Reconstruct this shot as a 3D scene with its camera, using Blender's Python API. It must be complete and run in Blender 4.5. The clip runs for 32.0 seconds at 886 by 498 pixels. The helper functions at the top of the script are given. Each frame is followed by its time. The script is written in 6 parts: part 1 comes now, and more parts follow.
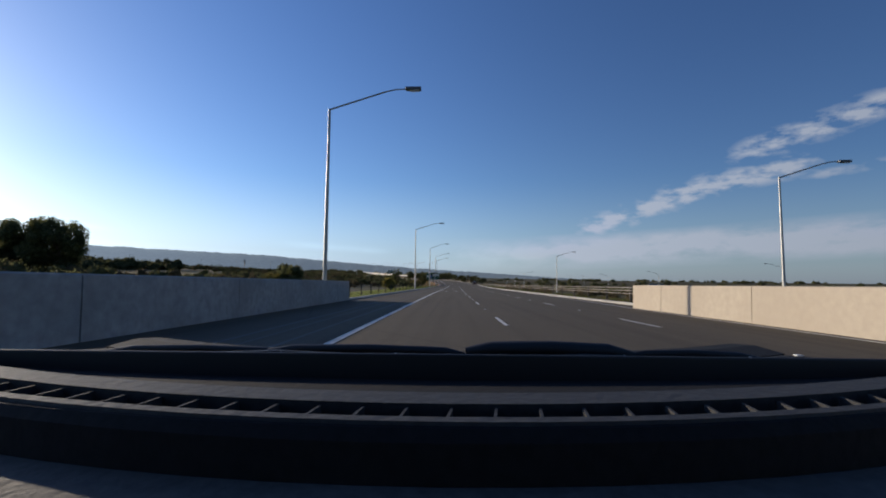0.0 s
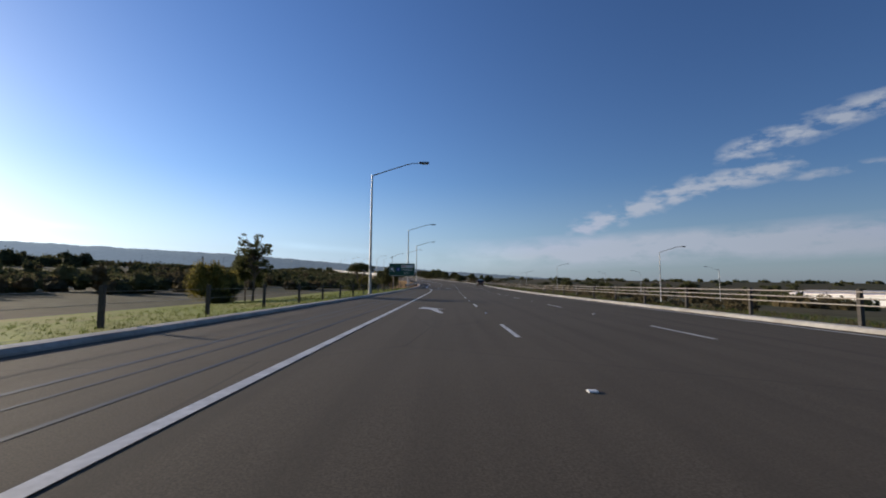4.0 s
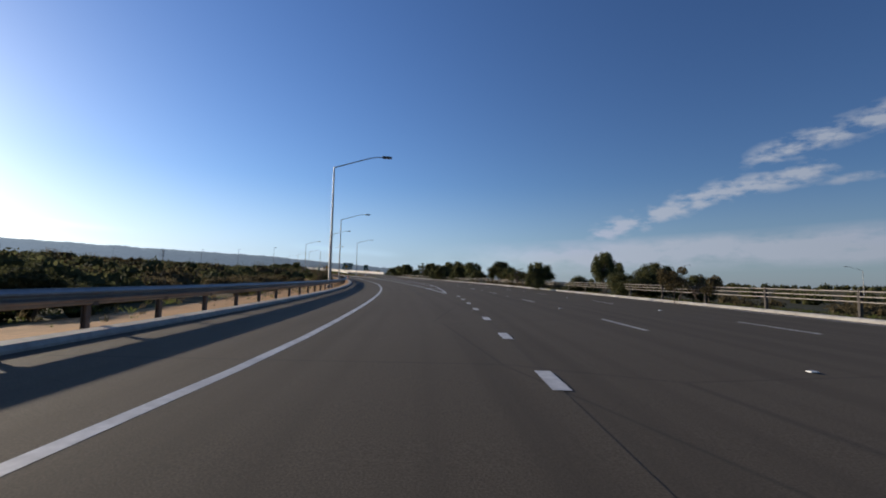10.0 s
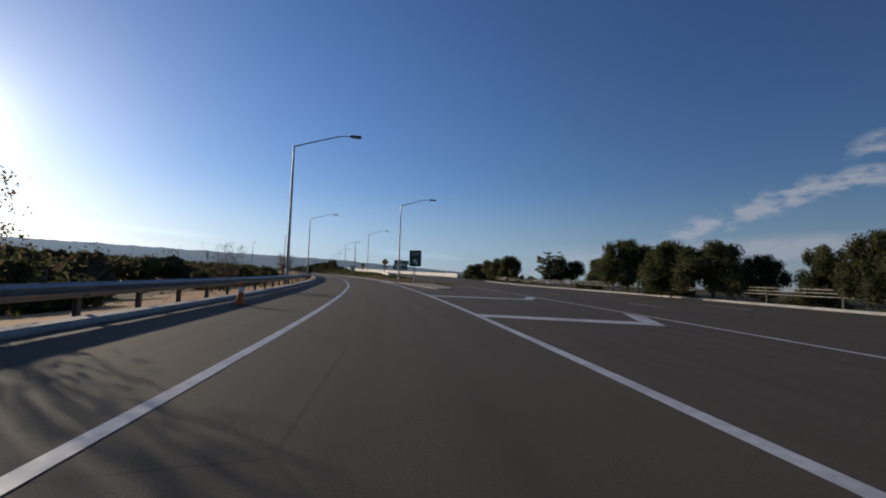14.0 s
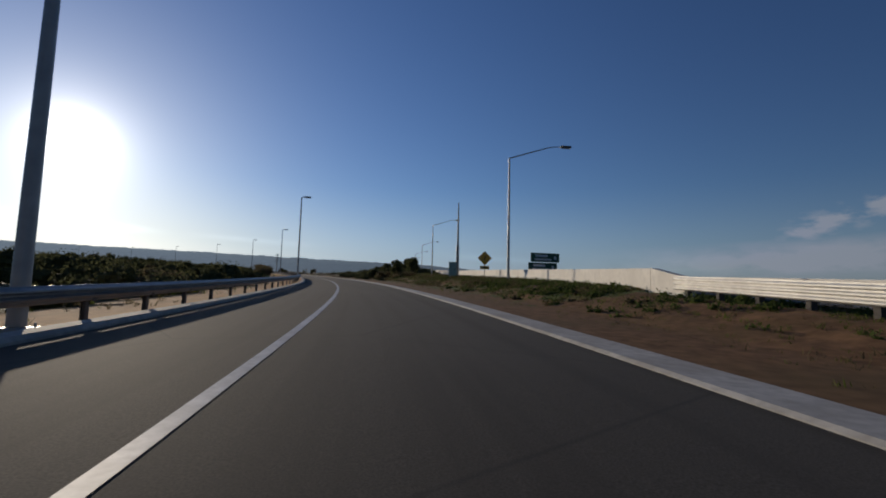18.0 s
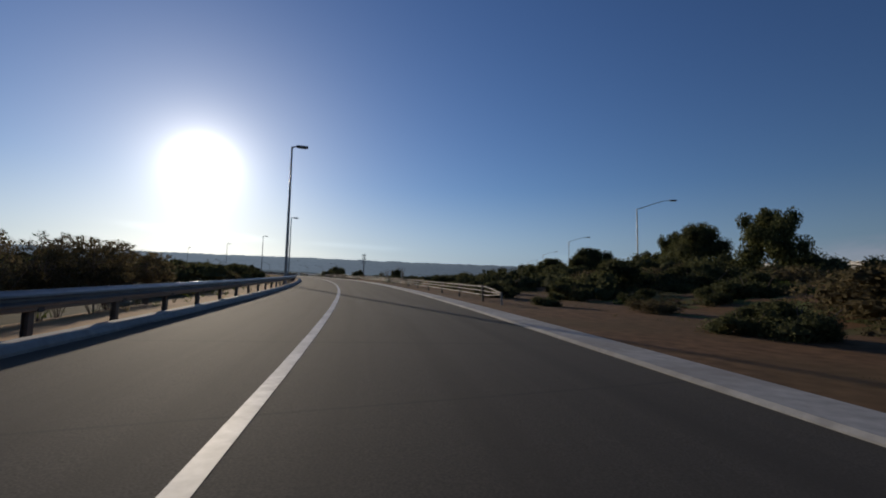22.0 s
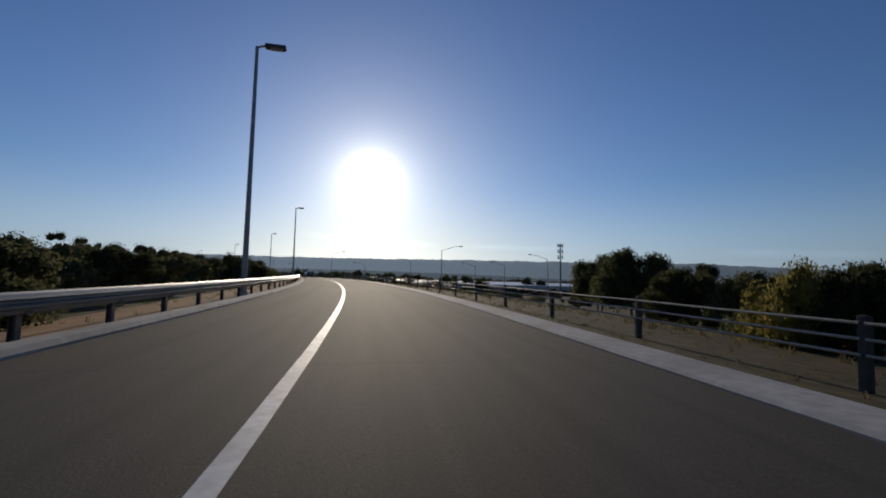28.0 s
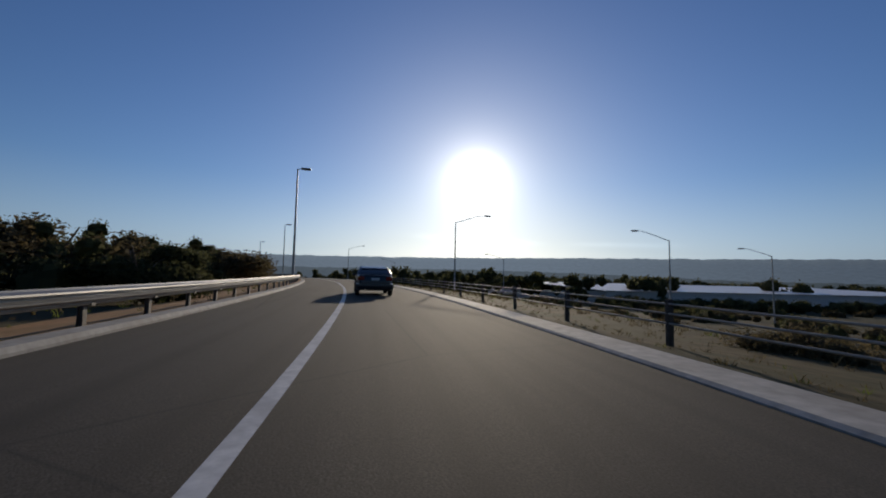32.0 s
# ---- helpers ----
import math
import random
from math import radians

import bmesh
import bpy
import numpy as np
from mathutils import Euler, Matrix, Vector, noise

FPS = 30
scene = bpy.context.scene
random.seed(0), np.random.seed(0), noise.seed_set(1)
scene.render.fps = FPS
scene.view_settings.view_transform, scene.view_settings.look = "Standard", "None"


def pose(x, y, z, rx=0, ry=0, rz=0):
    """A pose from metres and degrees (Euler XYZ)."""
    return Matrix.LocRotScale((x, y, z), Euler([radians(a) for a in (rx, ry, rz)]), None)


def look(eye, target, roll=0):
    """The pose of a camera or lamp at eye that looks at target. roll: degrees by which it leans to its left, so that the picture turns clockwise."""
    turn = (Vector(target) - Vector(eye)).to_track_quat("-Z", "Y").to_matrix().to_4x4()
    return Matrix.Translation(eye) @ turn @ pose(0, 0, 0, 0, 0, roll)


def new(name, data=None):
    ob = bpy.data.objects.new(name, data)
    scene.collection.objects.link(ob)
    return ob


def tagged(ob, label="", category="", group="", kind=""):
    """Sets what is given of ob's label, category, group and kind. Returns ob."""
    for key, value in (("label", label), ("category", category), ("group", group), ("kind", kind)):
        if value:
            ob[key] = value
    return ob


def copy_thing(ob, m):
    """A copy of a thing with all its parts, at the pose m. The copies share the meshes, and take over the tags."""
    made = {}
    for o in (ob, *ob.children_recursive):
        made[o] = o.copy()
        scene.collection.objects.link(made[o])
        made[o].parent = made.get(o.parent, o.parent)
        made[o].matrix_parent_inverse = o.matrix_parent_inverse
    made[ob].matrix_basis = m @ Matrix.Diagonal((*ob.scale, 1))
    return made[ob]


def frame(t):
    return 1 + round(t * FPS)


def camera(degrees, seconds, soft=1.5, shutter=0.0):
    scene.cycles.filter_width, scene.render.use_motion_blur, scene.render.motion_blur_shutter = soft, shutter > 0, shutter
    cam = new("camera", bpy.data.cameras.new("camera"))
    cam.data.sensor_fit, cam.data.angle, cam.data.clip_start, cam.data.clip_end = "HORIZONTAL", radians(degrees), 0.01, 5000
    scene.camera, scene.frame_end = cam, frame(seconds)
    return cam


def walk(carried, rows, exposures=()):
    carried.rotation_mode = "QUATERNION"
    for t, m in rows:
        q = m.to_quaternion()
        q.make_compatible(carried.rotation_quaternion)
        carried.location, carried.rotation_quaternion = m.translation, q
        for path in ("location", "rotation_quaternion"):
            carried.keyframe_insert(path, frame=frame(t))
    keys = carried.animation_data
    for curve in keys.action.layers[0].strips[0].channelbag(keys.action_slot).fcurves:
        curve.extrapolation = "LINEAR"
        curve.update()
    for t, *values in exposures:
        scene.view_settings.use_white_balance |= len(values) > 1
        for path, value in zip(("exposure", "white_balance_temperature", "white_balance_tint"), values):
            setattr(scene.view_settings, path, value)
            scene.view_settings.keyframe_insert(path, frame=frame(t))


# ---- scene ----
cam = camera(88.8, 32.0, soft=1.9)
EYE = 1.1
# seconds, east, north, heading to the left, tilt up, lean
ROWS = [
    (0.0, 0.00, 0.00, 0.55, 4.40, -0.58),
    (0.5, 0.09, 11.39, 0.42, 4.40, -0.57),
    (1.0, 0.20, 22.77, 0.29, 4.41, -0.56),
    (1.5, 0.33, 34.14, 0.15, 4.41, -0.55),
    (2.0, 0.48, 45.51, -0.02, 4.41, -0.54),
    (2.5, 0.65, 56.87, -0.19, 4.41, -0.53),
    (3.0, 0.85, 68.22, -0.36, 4.43, -0.52),
    (3.5, 1.07, 79.56, -0.50, 4.43, -0.52),
    (4.0, 1.31, 90.90, -0.63, 4.43, -0.51),
    (4.5, 1.57, 102.25, -0.74, 4.44, -0.50),
    (5.0, 1.84, 113.62, -0.79, 4.44, -0.49),
    (5.5, 2.10, 125.00, -0.74, 4.44, -0.48),
    (6.0, 2.33, 136.41, -0.66, 4.45, -0.47),
    (6.5, 2.54, 147.84, -0.59, 4.39, -0.56),
    (7.0, 2.71, 159.30, -0.49, 4.32, -0.65),
    (7.5, 2.81, 170.77, -0.27, 4.26, -0.74),
    (8.0, 2.83, 182.27, 0.01, 4.19, -0.83),
    (8.5, 2.72, 193.77, 0.33, 4.14, -0.92),
    (9.0, 2.44, 205.26, 0.70, 4.07, -1.01),
    (9.5, 1.97, 216.73, 1.16, 3.97, -1.10),
    (10.0, 1.27, 228.18, 1.74, 3.87, -1.19),
    (10.5, 0.30, 239.61, 2.47, 3.77, -1.28),
    (11.0, -0.95, 250.99, 3.29, 3.66, -1.37),
    (11.5, -2.50, 262.33, 4.15, 3.56, -1.46),
    (12.0, -4.34, 273.62, 5.11, 3.46, -1.55),
    (12.5, -6.51, 284.81, 6.24, 3.43, -1.54),
    (13.0, -9.01, 295.88, 7.49, 3.40, -1.53),
    (13.5, -11.83, 306.82, 8.77, 3.41, -1.52),
    (14.0, -14.91, 317.63, 10.09, 3.41, -1.52),
    (14.5, -18.27, 328.30, 11.43, 3.42, -1.51),
    (15.0, -21.89, 338.82, 12.74, 3.43, -1.50),
    (15.5, -25.76, 349.20, 13.99, 3.44, -1.49),
    (16.0, -29.88, 359.42, 15.24, 3.45, -1.49),
    (16.5, -34.27, 369.47, 16.55, 3.45, -1.48),
    (17.0, -38.91, 379.34, 17.90, 3.46, -1.47),
    (17.5, -43.81, 389.02, 19.23, 3.47, -1.46),
    (18.0, -48.94, 398.51, 20.57, 3.48, -1.46),
    (18.5, -54.28, 407.82, 21.95, 3.47, -1.41),
    (19.0, -59.83, 416.94, 23.39, 3.46, -1.36),
    (19.5, -65.60, 425.85, 24.87, 3.45, -1.32),
    (20.0, -71.58, 434.54, 26.36, 3.44, -1.27),
    (20.5, -77.80, 443.05, 27.82, 3.42, -1.23),
    (21.0, -84.25, 451.39, 29.26, 3.41, -1.18),
    (21.5, -90.93, 459.57, 30.74, 3.40, -1.13),
    (22.0, -97.83, 467.59, 32.24, 3.39, -1.09),
    (22.5, -104.94, 475.43, 33.75, 3.38, -1.04),
    (23.0, -112.26, 483.10, 35.29, 3.37, -0.99),
    (23.5, -119.79, 490.58, 36.84, 3.36, -0.95),
    (24.0, -127.52, 497.89, 38.40, 3.35, -0.90),
    (24.5, -135.43, 505.00, 39.93, 3.34, -0.86),
    (25.0, -143.53, 511.93, 41.51, 3.33, -0.81),
    (25.5, -151.83, 518.65, 43.19, 3.31, -0.83),
    (26.0, -160.33, 525.13, 44.93, 3.30, -0.86),
    (26.5, -169.03, 531.36, 46.64, 3.29, -0.88),
    (27.0, -177.92, 537.35, 48.32, 3.28, -0.91),
    (27.5, -186.98, 543.10, 49.99, 3.27, -0.93),
    (28.0, -196.22, 548.58, 51.67, 3.25, -0.96),
    (28.5, -205.63, 553.80, 53.36, 3.24, -0.98),
    (29.0, -215.18, 558.75, 55.01, 3.23, -1.01),
    (29.5, -224.86, 563.43, 56.58, 3.22, -1.03),
    (30.0, -234.66, 567.85, 58.14, 3.21, -1.06),
    (30.5, -244.58, 571.99, 59.79, 3.19, -1.08),
    (31.0, -254.61, 575.85, 61.51, 3.18, -1.11),
    (31.5, -264.76, 579.40, 63.28, 3.17, -1.13),
    (32.0, -275.01, 582.63, 65.07, 3.16, -1.15),
]
# the road runs level from the bridge and climbs along the ramp: length, degrees
GRADE = np.array([(-90, -0.05), (60, -0.1), (136, 0.05), (182, 0.4), (251, 1.1), (319, 1.7), (450, 2.0), (534, 2.08), (684, 1.9), (800, 1.2), (900, 0.5), (1300, 0.0)])
course = [(-0.6, -90.0), (-0.3, -45.0)] + [(r[1], r[2]) for r in ROWS] + [(-316.9, 592.5), (-359.6, 597.4), (-402.6, 597.4), (-467, 594), (-567, 587), (-767, 573)]
course = np.array(course)
course_s = np.concatenate([[0], np.cumsum(np.hypot(*np.diff(course, axis=0).T))]) - 90
even_s = np.arange(-90, course_s[-1], 10.0)
course = np.stack([np.interp(even_s, course_s, course[:, k]) for k in (0, 1)], 1)
slope = np.tan(np.radians(np.interp(even_s, *GRADE.T))) * 10.0
course_z = np.cumsum(slope)
course_z -= np.interp(0, even_s, course_z)


# the heights on an even grid, eased out to both sides of the course
grid_x, grid_y = np.arange(-1400, 901, 20.0), np.arange(-700, 1401, 20.0)
near = ((grid_x[:, None, None] - course[:, 0]) ** 2 + (grid_y[None, :, None] - course[:, 1]) ** 2 + 400.0) ** -2.0
land = (near * course_z).sum(2) / near.sum(2)


def lifts(points):
    """How far the land lies above the level of the start, for rows of x, y."""
    points = np.atleast_2d(np.asarray(points, float))
    u = np.clip((points[:, 0] - grid_x[0]) / 20.0, 0, len(grid_x) - 1.001)
    v = np.clip((points[:, 1] - grid_y[0]) / 20.0, 0, len(grid_y) - 1.001)
    i, j = u.astype(int), v.astype(int)
    a, b = u - i, v - j
    return (land[i, j] * (1 - a) + land[i + 1, j] * a) * (1 - b) + (land[i, j + 1] * (1 - a) + land[i + 1, j + 1] * a) * b


def lift(x, y):
    return float(lifts([(x, y)])[0])


def slope_at(x, y, turn):
    """The land's slope in degrees along a heading to the left of north, in radians."""
    dx, dy = -math.sin(turn) * 3.0, math.cos(turn) * 3.0
    return math.degrees(math.atan((lift(x + dx, y + dy) - lift(x - dx, y - dy)) / 6.0))


walk(cam, [(t, pose(x, y, EYE + lift(x, y), 90 + tilt + slope_at(x, y, radians(turn)), lean, turn)) for t, x, y, turn, tilt, lean in ROWS],
     exposures=[(0.0, -0.12), (10.0, -0.2), (15.0, -0.72), (18.0, -1.05), (24.0, -1.08), (32.0, -1.0)])

# ---- light ----
SUN_TURN, SUN_UP = 61.0, 13.4
sun_way = Vector((-math.sin(radians(SUN_TURN)) * math.cos(radians(SUN_UP)),
                  math.cos(radians(SUN_TURN)) * math.cos(radians(SUN_UP)), math.sin(radians(SUN_UP))))
sun = new("sun", bpy.data.lights.new("sun", "SUN"))
sun.data.energy, sun.data.angle, sun.data.color = 5.0, radians(0.6), (1.0, 0.85, 0.66)
sun.matrix_world = look(sun_way * 100, (0, 0, 0))


def build_world():
    world = bpy.data.worlds.new("sky")
    scene.world = world
    world.use_nodes = True
    tree = world.node_tree
    n, link = tree.nodes, tree.links
    n.clear()
    sky = n.new("ShaderNodeTexSky")
    sky.sky_type, sky.sun_disc = "NISHITA", False
    sky.sun_elevation, sky.sun_rotation = radians(SUN_UP), radians(-SUN_TURN)
    sky.air_density, sky.dust_density, sky.ozone_density = 1.0, 0.25, 4.0
    coord = n.new("ShaderNodeTexCoord")

    def mth(op, a, b=None, c=None, clamp=False):
        m = n.new("ShaderNodeMath")
        m.operation, m.use_clamp = op, clamp
        for i, v in enumerate((a, b, c)):
            if v is None:
                continue
            if isinstance(v, (int, float)):
                m.inputs[i].default_value = v
            else:
                link.new(v, m.inputs[i])
        return m.outputs[0]

    sep = n.new("ShaderNodeSeparateXYZ")
    link.new(coord.outputs["Generated"], sep.inputs[0])
    # bearing (to the right of north) and height over the horizon, in degrees
    bearing = mth("MULTIPLY", mth("ARCTAN2", sep.outputs[0], sep.outputs[1]), 57.296)
    height = mth("MULTIPLY", mth("ARCSINE", sep.outputs[2]), 57.296)
    stretch = n.new("ShaderNodeCombineXYZ")
    link.new(mth("MULTIPLY", bearing, 0.5), stretch.inputs[0])
    link.new(mth("MULTIPLY", height, 1.25), stretch.inputs[1])

    def fluff(scale, detail, rough, shift):
        t = n.new("ShaderNodeTexNoise")
        t.inputs["Scale"].default_value, t.inputs["Detail"].default_value = scale, detail
        t.inputs["Roughness"].default_value = rough
        add = n.new("ShaderNodeVectorMath")
        add.inputs[1].default_value = shift
        link.new(stretch.outputs[0], add.inputs[0])
        link.new(add.outputs[0], t.inputs["Vector"])
        return t.outputs[0]

    def band(b0, h0, b1, h1, half):
        """A drawn-out cloud from one bearing and height to another."""
        length = math.hypot(b1 - b0, h1 - h0)
        ux, uy = (b1 - b0) / length, (h1 - h0) / length
        db, dh = mth("SUBTRACT", bearing, b0), mth("SUBTRACT", height, h0)
        a = mth("ADD", mth("MULTIPLY", db, ux), mth("MULTIPLY", dh, uy))
        c = mth("SUBTRACT", mth("MULTIPLY", dh, ux), mth("MULTIPLY", db, uy))
        over = mth("SUBTRACT", mth("ABSOLUTE", mth("SUBTRACT", a, length / 2)), length / 2)
        over = mth("DIVIDE", mth("MAXIMUM", over, 0.0), 2.5)
        c = mth("DIVIDE", c, half)
        return mth("EXPONENT", mth("MULTIPLY", mth("ADD", mth("MULTIPLY", over, over), mth("MULTIPLY", c, c)), -1.0))

    streaks = mth("MAXIMUM", band(18.6, 7.2, 30.1, 10.8, 1.15), band(27.6, 10.5, 37.1, 11.9, 1.05))
    streaks = mth("MAXIMUM", streaks, band(35.0, 14.3, 46.5, 17.0, 1.1))
    streaks = mth("MAXIMUM", streaks, mth("MULTIPLY", band(40.5, 11.0, 60.0, 12.5, 0.5), 0.55))
    lumps = mth("MULTIPLY", mth("SUBTRACT", fluff(0.75, 7, 0.56, (3, 7, 0)), 0.33), 3.4, clamp=True)
    body = mth("MULTIPLY", mth("POWER", streaks, 0.8), lumps)
    puffs = mth("MULTIPLY", mth("SUBTRACT", body, 0.16), 1.7, clamp=True)
    thin = mth("MAXIMUM", mth("MULTIPLY", band(-17.0, 4.4, -10.0, 4.0, 0.4), 0.8), mth("MULTIPLY", band(-66.0, 6.3, -56.0, 5.8, 0.35), 0.9))
    thin = mth("MAXIMUM", thin, mth("MULTIPLY", band(-47.0, 5.5, -40.0, 5.3, 0.3), 0.7))
    thin = mth("MULTIPLY", thin, mth("MULTIPLY", fluff(0.4, 5, 0.6, (1, 2, 0)), 1.6), clamp=True)
    # the low bank over the plain
    bank = mth("SUBTRACT", 1.0, mth("DIVIDE", mth("ABSOLUTE", mth("SUBTRACT", height, mth("MULTIPLY_ADD", bearing, 0.035, 3.4))), 2.3))
    right = mth("MULTIPLY", mth("ADD", bearing, 6.0), 0.05, clamp=True)
    fade = mth("MULTIPLY", mth("SUBTRACT", 130.0, bearing), 0.02, clamp=True)
    bank = mth("MULTIPLY", mth("MULTIPLY", mth("MAXIMUM", bank, 0.0), mth("MULTIPLY", right, fade)),
               mth("MULTIPLY", mth("SUBTRACT", fluff(0.3, 8, 0.62, (9, 1, 0)), 0.28), 3.6))
    bank = mth("MULTIPLY", bank, 1.8, clamp=True)
    cloud = mth("MAXIMUM", puffs, mth("MAXIMUM", bank, mth("MULTIPLY", thin, 0.8)))

    mix = n.new("ShaderNodeMix")
    mix.data_type = "RGBA"
    link.new(mth("MULTIPLY", cloud, 0.85), mix.inputs[0])
    deep = n.new("ShaderNodeHueSaturation")
    deep.inputs["Saturation"].default_value = 1.08
    deep.inputs["Hue"].default_value = 0.512
    link.new(sky.outputs[0], deep.inputs["Color"])
    # pale haze along the horizon
    grey = n.new("ShaderNodeHueSaturation")
    grey.inputs["Saturation"].default_value = 0.0
    link.new(deep.outputs[0], grey.inputs["Color"])
    cool = n.new("ShaderNodeVectorMath")
    cool.operation = "MULTIPLY"
    cool.inputs[1].default_value = (0.57, 0.73, 1.02)
    link.new(grey.outputs[0], cool.inputs[0])
    cream = n.new("ShaderNodeVectorMath")
    cream.operation = "MULTIPLY"
    cream.inputs[1].default_value = (0.84, 0.80, 0.78)
    link.new(grey.outputs[0], cream.inputs[0])
    low = mth("SUBTRACT", 1.0, mth("DIVIDE", mth("ABSOLUTE", height), 13.0), clamp=True)
    air = n.new("ShaderNodeMix")
    air.data_type = "RGBA"
    dot = n.new("ShaderNodeVectorMath")
    dot.operation = "DOT_PRODUCT"
    link.new(coord.outputs["Generated"], dot.inputs[0])
    dot.inputs[1].default_value = sun_way
    toward = mth("MAXIMUM", mth("MULTIPLY_ADD", dot.outputs["Value"], 0.8, 0.5, clamp=True), 0.8)
    link.new(mth("MULTIPLY", mth("MULTIPLY", mth("POWER", low, 1.4), 0.97), toward), air.inputs[0])
    link.new(deep.outputs[0], air.inputs[6])
    warm = n.new("ShaderNodeMix")
    warm.data_type = "RGBA"
    link.new(mth("POWER", mth("MAXIMUM", dot.outputs["Value"], 0.0), 9.0), warm.inputs[0])
    link.new(cool.outputs[0], warm.inputs[6])
    link.new(cream.outputs[0], warm.inputs[7])
    link.new(warm.outputs[2], air.inputs[7])
    link.new(air.outputs[2], mix.inputs[6])
    lit = n.new("ShaderNodeVectorMath")
    lit.operation = "SCALE"
    lit.inputs["Scale"].default_value = 1.22
    link.new(air.outputs[2], lit.inputs[0])
    bright = n.new("ShaderNodeVectorMath")
    bright.operation = "MAXIMUM"
    bright.inputs[1].default_value = (3.6, 4.0, 4.85)
    link.new(lit.outputs[0], bright.inputs[0])
    link.new(bright.outputs[0], mix.inputs[7])
    # the bright ring of air round the sun
    near = mth("MAXIMUM", dot.outputs["Value"], 0.0)
    ring = mth("ADD", mth("ADD", mth("MULTIPLY", mth("POWER", near, 1500.0), 60.0), mth("MULTIPLY", mth("POWER", near, 300.0), 11.0)),
               mth("ADD", mth("MULTIPLY", mth("POWER", near, 60.0), 1.3), mth("MULTIPLY", mth("POWER", near, 16.0), 0.45)))
    glow = n.new("ShaderNodeVectorMath")
    glow.operation = "SCALE"
    glow.inputs[0].default_value = (1.0, 0.93, 0.82)
    link.new(ring, glow.inputs["Scale"])
    # the air is brighter towards the sun
    side = n.new("ShaderNodeVectorMath")
    side.operation = "SCALE"
    link.new(mix.outputs[2], side.inputs[0])
    link.new(mth("MULTIPLY_ADD", dot.outputs["Value"], 0.46, 1.0), side.inputs["Scale"])
    total = n.new("ShaderNodeVectorMath")
    link.new(side.outputs[0], total.inputs[0])
    link.new(glow.outputs[0], total.inputs[1])
    back = n.new("ShaderNodeBackground")
    back.inputs[1].default_value = 0.12
    link.new(total.outputs[0], back.inputs[0])
    out = n.new("ShaderNodeOutputWorld")
    link.new(back.outputs[0], out.inputs[0])


build_world()

# ---- materials ----
def nodes_of(name):
    mat = bpy.data.materials.new(name)
    mat.use_nodes = True
    tree = mat.node_tree
    return mat, tree.nodes, tree.links, tree.nodes["Principled BSDF"]


def surface(name, colour, rough=0.7, metal=0.0, vary=0.25, grain=8.0, large=0.25, bump=0.2, tint=None, spec=0.5, stretch=(1, 1, 1), each=0.0):
    """A surface with a fine grain and large stains, both in metres; tint is the colour of the stains; each varies it from piece to piece."""
    mat, n, link, bsdf = nodes_of(name)
    coord = n.new("ShaderNodeTexCoord")
    place = n.new("ShaderNodeMapping")
    place.inputs["Scale"].default_value = stretch
    link.new(coord.outputs["Object"], place.inputs[0])
    fine, wide = n.new("ShaderNodeTexNoise"), n.new("ShaderNodeTexNoise")
    for t, scale, detail in ((fine, grain, 6), (wide, large, 4)):
        t.inputs["Scale"].default_value, t.inputs["Detail"].default_value = scale, detail
        link.new(place.outputs[0], t.inputs["Vector"])
    dark = tuple(c * (1 - vary) for c in colour)
    light = tuple(min(1.0, c * (1 + vary)) for c in colour)
    ramp = n.new("ShaderNodeValToRGB")
    ramp.color_ramp.elements[0].position, ramp.color_ramp.elements[1].position = 0.3, 0.7
    ramp.color_ramp.elements[0].color, ramp.color_ramp.elements[1].color = (*dark, 1), (*light, 1)
    link.new(fine.outputs[0], ramp.inputs[0])
    mask = n.new("ShaderNodeMapRange")
    mask.inputs[1].default_value, mask.inputs[2].default_value = 0.42, 0.68
    link.new(wide.outputs[0], mask.inputs[0])
    mix = n.new("ShaderNodeMix")
    mix.data_type = "RGBA"
    scale_mask = n.new("ShaderNodeMath")
    scale_mask.operation = "MULTIPLY"
    link.new(mask.outputs[0], scale_mask.inputs[0])
    scale_mask.inputs[1].default_value = 0.7 if tint else 0.35
    link.new(scale_mask.outputs[0], mix.inputs[0])
    link.new(ramp.outputs[0], mix.inputs[6])
    stain = tint or tuple(c * 0.7 for c in colour)
    mix.inputs[7].default_value = (*stain, 1)
    last = mix.outputs[2]
    if each:
        info = n.new("ShaderNodeObjectInfo")
        hsv = n.new("ShaderNodeHueSaturation")
        span = n.new("ShaderNodeMapRange")
        span.inputs[3].default_value, span.inputs[4].default_value = 1 - each, 1 + each
        link.new(info.outputs["Random"], span.inputs[0])
        link.new(span.outputs[0], hsv.inputs["Value"])
        link.new(last, hsv.inputs["Color"])
        last = hsv.outputs[0]
    link.new(last, bsdf.inputs["Base Color"])
    bsdf.inputs["Roughness"].default_value, bsdf.inputs["Metallic"].default_value = rough, metal
    bsdf.inputs["Specular IOR Level"].default_value = spec
    if bump:
        b = n.new("ShaderNodeBump")
        b.inputs["Strength"].default_value, b.inputs["Distance"].default_value = bump, 0.02
        link.new(fine.outputs[0], b.inputs["Height"])
        link.new(b.outputs[0], bsdf.inputs["Normal"])
    return mat


